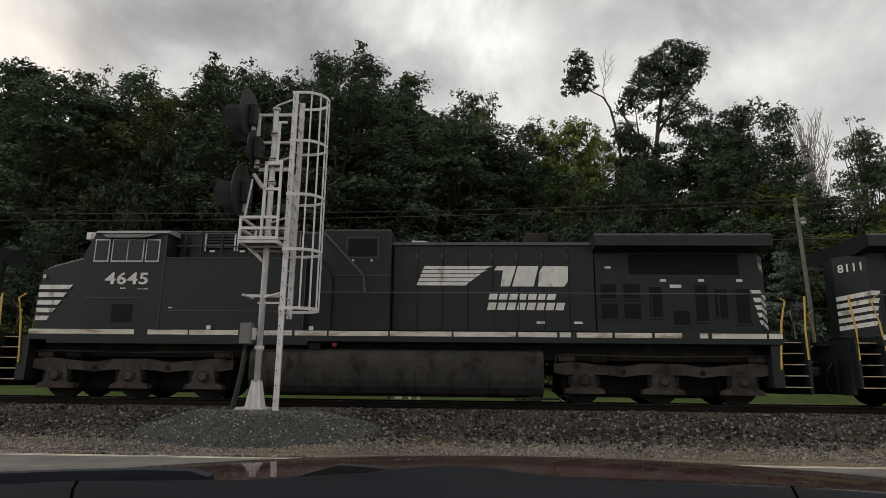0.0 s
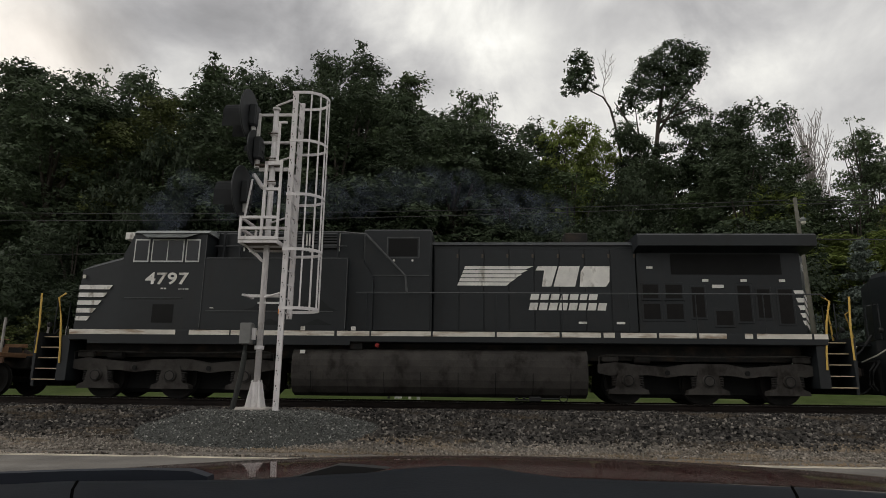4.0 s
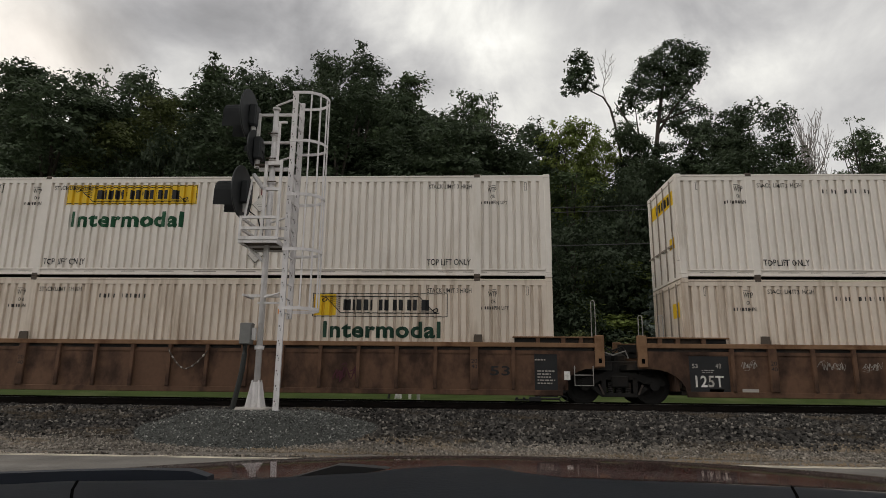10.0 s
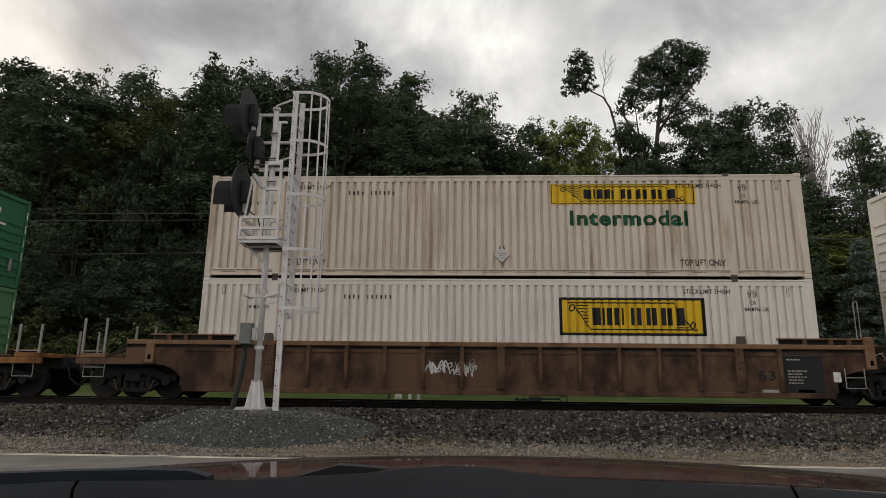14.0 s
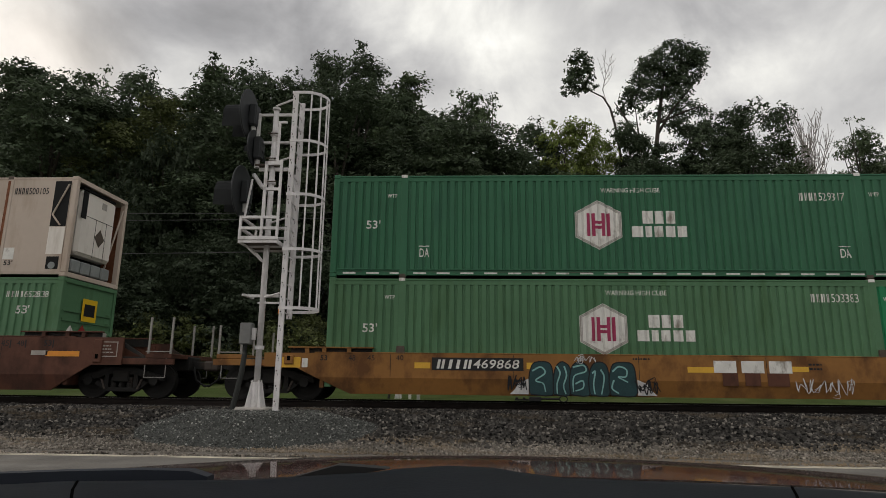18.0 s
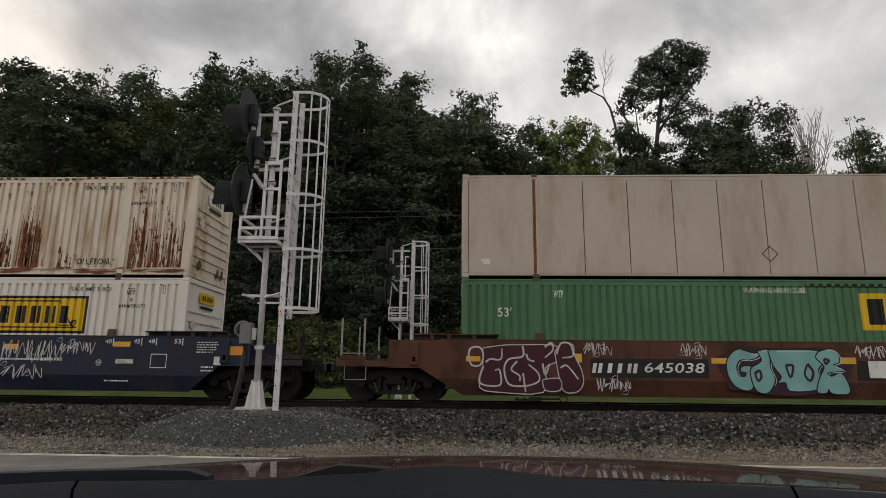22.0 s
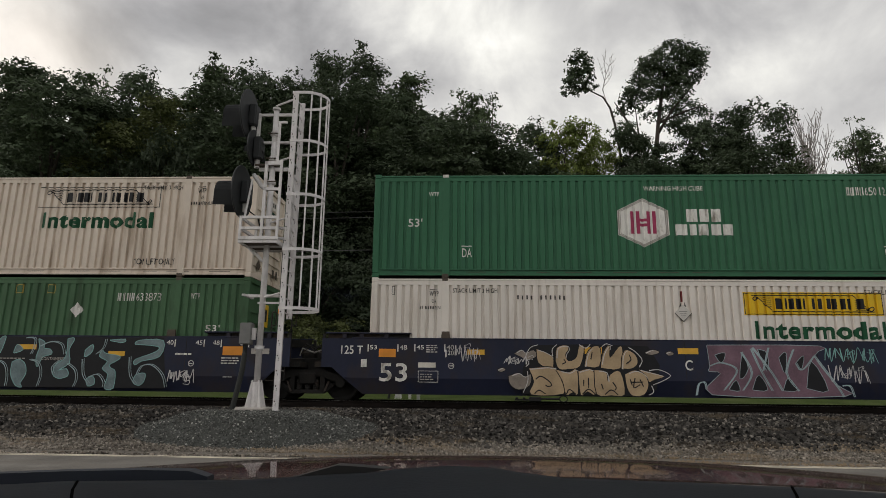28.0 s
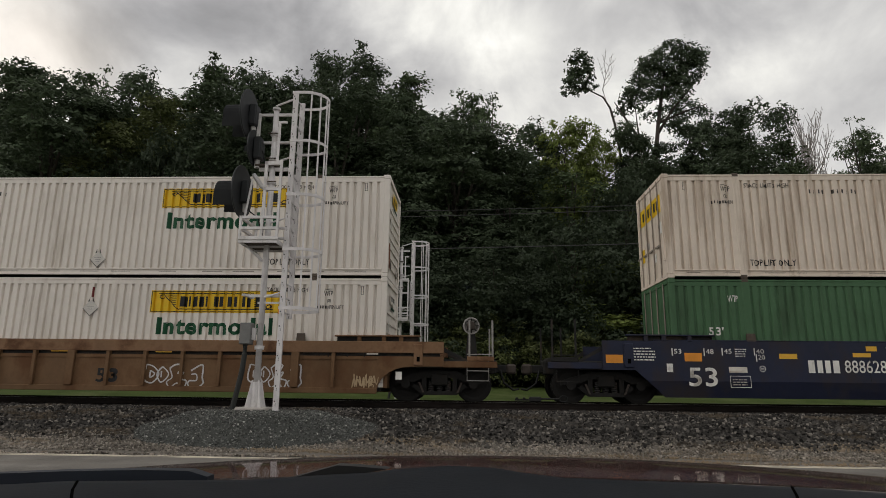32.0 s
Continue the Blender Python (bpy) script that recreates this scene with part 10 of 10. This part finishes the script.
        for e, d in ((0.0, 1), (LL, -1)):
            y0, y1 = sorted((sy * 0.85, sy * 1.48))
            sw = part("step_well", box(*sorted((e + d * 1.13, e + d * 1.4)), y0, y1, 0.45, 1.62), K, lo)
            part("step_side", prism([(e + d * 0.46, 0.45), (e + d * 0.52, 0.45), (e + d * 0.52, 1.7), (e + d * 0.42, 1.7)], y0, y1), K, sw)
            for k in range(5):
                xa, xb = sorted((e + d * (0.5 - 0.0 * k), e + d * 1.14))
                tr = part("tread", shared(("td", e, sy, k), lambda: finish("tread", box(xa, xb, y0 + 0.06 * k * (sy < 0), y1 - 0.06 * k * (sy > 0), 0.46 + k * 0.28, 0.49 + k * 0.28), K)), None, sw)
                part("tread_edge", shared(("te", e, sy, k), lambda: finish("tread_edge", box(xa, xb, *sorted((sy * (1.485 - 0.06 * k), sy * (1.492 - 0.06 * k))), 0.462 + k * 0.28, 0.487 + k * 0.28), tread_worn)), None, tr)
            part("grab_rail", path_tube([(e + d * 1.2, sy * 1.5, 0.9), (e + d * 1.17, sy * 1.5, 1.3), (e + d * 1.08, sy * 1.5, 2.1), (e + d * 0.95, sy * 1.5, 2.62), (e + d * 1.1, sy * 1.45, 2.75)], 0.025, 8), yellow_rail, lo, "yellow grab rail")
            part("grab_rail", path_tube([(e + d * 0.5, sy * 1.48, 1.15), (e + d * 0.5, sy * 1.48, 1.9), (e + d * 0.42, sy * 1.45, 2.75)], 0.025, 8), yellow_rail, lo, "yellow grab rail")
    for e, d in ((0.0, 1), (LL, -1)):
        part("pilot_plate", prism([(e + d * 0.36, 0.3), (e + d * 0.44, 0.3), (e + d * 0.44, 1.7), (e + d * 0.36, 1.7)][::d], -1.3, 1.3), K, lo)
        part("end_deck", box(*sorted((e + d * 0.4, e + d * 1.4)), -0.86, 0.86, 1.5, 1.62), K, lo)
        coupler(lo, e, -d)
        part("ditch_light", lathe([(0, 0.07), (0.06, 0.075), (0.1, 0.05)], (e + d * 0.42, -0.9, 1.95), (-d, 0, 0), 14), hose_mat, lo)
        part("cut_lever", path_tube([(e + d * 0.3, -1.3, 1.5), (e + d * 0.2, -0.9, 1.3), (e + d * 0.22, -0.2, 1.15)], 0.018, 6), cream_mark, lo)
        part("cable", path_tube([(e + d * 0.38, -0.5, 1.85), (e + d * 0.1, -0.45, 1.45), (e - d * 0.05, -0.4, 1.3)], 0.032, 8), hose_mat, lo, "thick black jumper cable")
        part("drop_step", box(*sorted((e + d * 0.05, e + d * 0.42)), -0.5, 0.5, 1.56, 1.6), K, lo)
        part("draft_box", box(*sorted((e + d * 0.3, e + d * 0.9)), -0.75, 0.75, 0.3, 1.2, bevel=0.05), grille_black, lo)
        for yy in (-0.6, -0.75, 0.6):
            part("air_hose", path_tube([(e + d * 0.34, yy, 1.15), (e + d * 0.15, yy, 0.9), (e + d * 0.1, yy, 0.55), (e + d * 0.2, yy, 0.4)], 0.028, 8), hose_mat, lo)
        part("end_rail", path_tube([(e + d * 0.45, -0.8, 1.62), (e + d * 0.45, -0.8, 2.65), (e + d * 0.45, -0.25, 2.65), (e + d * 0.45, -0.25, 1.62)], 0.018, 6), K, lo)
    # markings
    if not turned:
        key = (number, 0.022)
        part("road_number", word(key, 3.27, 4.46, 2.99, 3.32, -1.512), white_mark, lo, "white road number on the cab")
        small_print(lo, 3.72, 3.9, 2.84, 2.93, 1, white_mark, -1.508)
        small_print(lo, 4.2, 4.55, 2.84, 2.9, 1, white_mark, -1.508)
        small_print(lo, 5.1, 5.28, 2.34, 2.4, 1, white_mark, -1.503)
        if number == "4797":
            # darker fan shapes on the side of the cabinet
            for x in (5.96, 7.22):
                part("soot_fan", flat([(x, 2.31), (x + 0.3, 2.39), (x + 0.55, 2.62), (x + 0.68, 2.7), (x + 0.85, 2.62), (x + 1.08, 2.41), (x + 1.32, 2.31)], -1.4985), fan_black, lo, "darker fan-shaped mark on the cabinet")
                part("soot_fan", flat([(x + 0.4, 1.93), (x + 0.78, 2.1), (x + 1.2, 1.93)], -1.4985), fan_black, lo, "darker fan-shaped mark on the cabinet")
        y = -0.962
        # striped flag running into a heavy emblem, as plain shapes
        bm = bmesh.new()
        for i in range(5):
            z0 = 3.08 + i * 0.112
            flat([(11.66 + i * 0.045, z0), (13.0 + i * 0.13, z0), (13.1 + i * 0.16, z0 + 0.09), (11.7 + i * 0.045, z0 + 0.09)], y, bm)
        flag = part("emblem_flag", bm, white_mark, lo, "white striped flag emblem")
        bm = bmesh.new()
        flat([(13.95, 3.06), (14.2, 3.06), (14.38, 3.62), (13.85, 3.62), (13.78, 3.5), (14.02, 3.5)], y, bm)
        flat([(14.26, 3.06), (14.84, 3.06), (14.98, 3.62), (14.42, 3.62)], y - 0.001, bm)
        flat([(14.96, 3.06), (15.66, 3.06), (15.76, 3.2), (15.78, 3.62), (15.1, 3.62), (15.0, 3.46)], y - 0.002, bm)
        part("emblem_shape", bm, white_mark, lo, "heavy white emblem shape")
        part("brand_name", blocks(13.62, 15.4, 2.7, 2.88, y, (1, 1, 1, 0.85, 1, 0.85, 1), 0.25), white_mark, lo, "plain white blocks of a brand name")
        part("brand_name", blocks(13.58, 15.62, 2.42, 2.62, y, (1, 1, 1, 1, 1, 0.9, 1, 1), 0.25), white_mark, lo, "plain white blocks of a brand name")
        for x in (14.9, 15.9):
            part("notice", box(x, x + 0.22, y - 0.003, y, 2.06, 2.12), white_mark, lo)
    # number on the rear of the long hood
    key = ("8111", 0.02) if turned else (number, 0.022)
    me = word(key, 0, 0.62, 3.55, 3.78, 0)
    if turned:
        rm = pose(21.205, 0.349, 0, 0, 0, 122.1)
        part("road_number", me, white_mark, lo, "white road number on the hood", at=rm)
    else:
        part("road_number", me, white_mark, lo, "white road number on the hood", at=pose(20.876, -0.874, 0, 0, 0, 57.9) @ Matrix.Diagonal((1.1, 1, 1, 1)))
    return lo


locomotive(18.93, False, "4797", truck_grey, "black diesel locomotive with white stripes and dark trucks")
locomotive(18.93 + 22.33, False, "4645", truck_brown, "black diesel locomotive with white stripes and dusty brown trucks")
locomotive(18.93 + 2 * 22.33 + LL + 0.02, True, "8111", truck_grey, "black diesel locomotive at the head, long hood trailing")

# ---- exhaust smoke over the second locomotive ----
smoke_mat = bpy.data.materials.new("thin_blue_smoke")
smoke_mat.use_nodes = True
n, l = smoke_mat.node_tree.nodes, smoke_mat.node_tree.links
b = n["Principled BSDF"]
b.inputs["Base Color"].default_value = (0.2, 0.235, 0.31, 1)
b.inputs["Roughness"].default_value, b.inputs["Specular IOR Level"].default_value = 1.0, 0.0
co, flatten, ln = n.new("ShaderNodeTexCoord"), n.new("ShaderNodeVectorMath"), n.new("ShaderNodeVectorMath")
flatten.operation, ln.operation = "MULTIPLY", "LENGTH"
flatten.inputs[1].default_value = (0.85, 0.0, 1.15)
l.new(co.outputs["Object"], flatten.inputs[0])
l.new(flatten.outputs[0], ln.inputs[0])
soft_edge = n.new("ShaderNodeMapRange")
soft_edge.interpolation_type = "SMOOTHSTEP"
soft_edge.inputs["From Min"].default_value, soft_edge.inputs["From Max"].default_value = 0.05, 0.74
soft_edge.inputs["To Min"].default_value, soft_edge.inputs["To Max"].default_value = 0.22, 0.0
l.new(ln.outputs["Value"], soft_edge.inputs["Value"])
wisp = n.new("ShaderNodeTexNoise")
wisp.inputs["Scale"].default_value, wisp.inputs["Detail"].default_value = 3.2, 5.0
l.new(co.outputs["Object"], wisp.inputs["Vector"])
thin = n.new("ShaderNodeMapRange")
thin.inputs["From Min"].default_value, thin.inputs["From Max"].default_value = 0.36, 0.66
l.new(wisp.outputs["Fac"], thin.inputs["Value"])
alpha = n.new("ShaderNodeMath")
alpha.operation = "MULTIPLY"
l.new(soft_edge.outputs[0], alpha.inputs[0])
l.new(thin.outputs[0], alpha.inputs[1])
l.new(alpha.outputs[0], b.inputs["Alpha"])

smoke = thing("exhaust_smoke", "thin blue-grey diesel smoke drifting over a locomotive", "smoke")
PUFFS = []
rng = random.Random(77)
for i in range(16):
    bm = bmesh.new()
    bmesh.ops.create_icosphere(bm, subdivisions=3, radius=0.74)
    ph = rng.uniform(0, 6)
    for v in bm.verts:
        v.co *= 1 + 0.08 * math.sin(5 * v.co.x + ph) * math.cos(4 * v.co.z + ph * 2) + 0.05 * math.sin(11 * v.co.z + 7 * v.co.x + ph)
    PUFFS.append((part("puff", bm, smoke_mat, smoke, smooth=True), 1.12 + 0.19 * i, rng.uniform(-0.2, 0.2), rng.uniform(0.85, 1.2)))


# ---- the parked car in front of and round the camera ----
own_car = thing("parked_car", "glossy dark red parked car with black dashboard", "car", m=pose(0, 0, 0))


CX = 0.15     # the car's middle line: the eye is on the driver's side


def hood_z(x, y):
    f = (y + 16.55) / 0.95
    return 0.382 - 0.045 * f - 0.055 * f * f * f - 0.05 * (x - 0.1) ** 2


def shell(xs, ys, height, thick):
    """A curved sheet with thickness below it."""
    bm = sheet(xs, ys, height)
    bmesh.ops.solidify(bm, geom=bm.faces[:], thickness=thick)
    return bm


part("bonnet", shell([CX - 0.945 + i * 0.035 for i in range(55)], [-16.6 + i * 0.03 for i in range(36)], hood_z, 0.02), hood_paint, own_car, "glossy dark red bonnet", True)


DASH_EDGE = ((-0.8, 0.37), (-0.508, 0.392), (-0.427, 0.397), (-0.248, 0.401), (-0.115, 0.41), (-0.067, 0.416), (-0.025, 0.419), (0.022, 0.418), (0.058, 0.413), (0.099, 0.409), (0.203, 0.407), (0.328, 0.404), (0.422, 0.4), (0.8, 0.375))


def dash_top(x):
    for (a, za), (b, zb) in zip(DASH_EDGE, DASH_EDGE[1:]):
        if x <= b:
            return za + (zb - za) * smooth01((x - a) / (b - a)) * 0.5 + (zb - za) * 0.5 * (x - a) / (b - a)
    return DASH_EDGE[-1][1]


def dash_z(x, y):
    """Dashboard top: a low hump in the middle, falling gently to the driver, rolling down at its front edge."""
    back = smooth01((-16.78 - y) / 0.5)
    return dash_top(x) - 0.05 * back - 0.07 * smooth01((y + 16.765) / 0.05)


part("dashboard", shell([-0.775 + i * 0.0125 for i in range(149)], [-17.44 + i * 0.015 for i in range(49)], dash_z, 0.03), trim_black, own_car, "soft black dashboard top", True)
for x in (-0.427, 0.333):
    run = [(x * (0.3 + 0.0468 * k) / 0.68 - (0.004 * math.copysign(1, x) if k == 8 else 0), -17.145 + 0.0468 * k) for k in range(9)]
    part("dash_seam", path_tube([(px, py, dash_z(px, py) + 0.0004) for px, py in run], 0.0014, 6), gap_black, own_car)
part("cowl", prism([(-0.75, 0.353), (-0.299, 0.388), (-0.3, 0.397), (-0.322, 0.403), (-0.383, 0.403), (-0.47, 0.4), (-0.551, 0.396), (-0.757, 0.384)], -16.72, -16.7), trim_black, own_car, "black plastic cowl below the windscreen")
part("wiper_arm", prism([(-0.209, 0.396), (-0.135, 0.402), (-0.091, 0.41), (-0.123, 0.412), (-0.149, 0.413), (-0.174, 0.406)], -16.73, -16.71), hose_mat, own_car, "black wiper arm resting on the cowl")
part("front_bumper", box(CX - 0.94, CX + 0.94, -15.56, -15.38, -0.5, 0.14, bevel=0.05), hood_paint, own_car)
for sx in (-1, 1):
    xa, xb = sorted((CX + sx * 0.95, CX + sx * 0.985))
    fender = [(-15.5, -0.4), (-15.5, 0.1), (-15.9, 0.24), (-16.6, 0.31), (-17.3, 0.33), (-20.2, 0.35), (-20.2, -0.4), (-19.5, -0.45), (-19.4, -0.15), (-19.1, -0.02), (-18.8, -0.15), (-18.7, -0.45), (-16.75, -0.45), (-16.65, -0.15), (-16.35, -0.02), (-16.05, -0.15), (-15.95, -0.45)]
    part("fender", prism_x([(y, z) for y, z in fender], xa, xb), hood_paint, own_car, "dark red body side")
    for y in (-16.35, -19.1):
        w = part("wheel", lathe([(-0.1, 0.2), (-0.1, 0.33), (0.1, 0.33), (0.1, 0.2)], (CX + sx * 0.84, y, -0.37), (1, 0, 0), 28), hose_mat, own_car, "black tyre")
        part("rim", lathe([(-0.11, 0.06), (-0.105, 0.2), (0.105, 0.2), (0.11, 0.06)], (CX + sx * 0.84, y, -0.37), (1, 0, 0), 20), alu, w)
    part("headlamp", box(*sorted((CX + sx * 0.6, CX + sx * 0.92)), -15.56, -15.42, 0.0, 0.12, bevel=0.03), lamp_glass, own_car)
    part("windscreen_pillar", path_tube([(CX + sx * 0.88, -16.75, 0.33), (CX + sx * 0.76, -17.35, 0.85), (CX + sx * 0.7, -17.75, 0.98)], 0.035, 8), hood_paint, own_car)
    part("rear_pillar", path_tube([(CX + sx * 0.7, -19.3, 0.98), (CX + sx * 0.83, -20.1, 0.36)], 0.05, 8), hood_paint, own_car)
    part("seat", box(*sorted((CX + sx * 0.15, CX + sx * 0.65)), -18.6, -18.45, -0.2, 0.5, bevel=0.05), trim_black, own_car, "dark car seat")
part("roof", shell([CX - 0.72 + i * 0.12 for i in range(13)], [-19.4 + i * 0.17 for i in range(11)], lambda x, y: 1.02 - 0.05 * x * x - 0.03 * (y + 18.6) ** 2, 0.02), hood_paint, own_car, "", True)
part("cabin_floor", box(CX - 0.93, CX + 0.93, -20.1, -16.2, -0.52, -0.46), trim_black, own_car)
part("boot", box(CX - 0.93, CX + 0.93, -20.3, -20.1, -0.45, 0.34, bevel=0.05), hood_paint, own_car)


# joined rows of small marks
for o in list(scene.objects):
    if o.type == "MESH" and o.parent and o.name.split(".")[0] in STUFF_PARTS:
        o["kind"] = "stuff"


# ---- movement: one train, rolling to the right ----
RUN = (-54.40, -48.625, -42.815, -36.94, -30.957, -24.911, -18.792, -12.583, -6.337, 0.0, 6.408, 12.87, 19.388, 25.974, 32.61, 39.25, 45.935, 52.635, 59.368, 66.105, 72.877, 79.664, 86.447, 93.245, 100.018, 106.81, 113.59, 120.37, 127.10, 133.92, 140.73, 147.565, 154.39)


def run_at(t):
    """How far the train has rolled at t seconds; smooth between the whole seconds."""
    i = min(max(int(t), 0), 31)
    f = t - i
    p1, p2 = RUN[i], RUN[i + 1]
    p0 = RUN[i - 1] if i else 2 * p1 - p2 - 0.1
    p3 = RUN[i + 2] if i < 31 else 2 * p2 - p1
    return 0.5 * (2 * p1 + (p2 - p0) * f + (2 * p0 - 5 * p1 + 4 * p2 - p3) * f * f + (3 * p1 - p0 - 3 * p2 + p3) * f ** 3)


def motions():
    times = [k * 0.5 for k in range(65)]
    for ob, u, z, turned in MOVERS:
        walk(ob, [(t, pose(u + run_at(t), 0, z, 0, 0, 180 if turned else 0)) for t in times])
    spin = [k * 0.1 for k in range(321)]
    for ob, x, z, r, d in WHEELS:
        walk(ob, [(t, Matrix.Translation((x, 0, z)) @ Matrix.Rotation(d * run_at(t) / r, 4, "Y")) for t in spin])
    # each puff leaves the stack, rises, slows and drifts off into the wood
    early = [k * 0.1 for k in range(90)] + [32.0]
    for ob, start, side, rise in PUFFS:
        rows = []
        for t in early:
            age = t - start
            if age <= 0:
                p = (33.9 + run_at(t), 0.0, 3.15)
            else:
                away = smooth01((age - 2.3) / 1.7)
                p = (33.9 + run_at(start) + 1.9 * (1 - math.exp(-age / 0.45)), side * min(1.0, age) + 0.3 * age * (1 - away) + 20.5 * away,
                     3.15 + 1.2 * smooth01(age / 0.12) + 1.75 * rise * (1 - math.exp(-age / 0.3)) - 0.4 * away)
            rows.append((t, pose(*p)))
        walk(ob, rows)


motions()
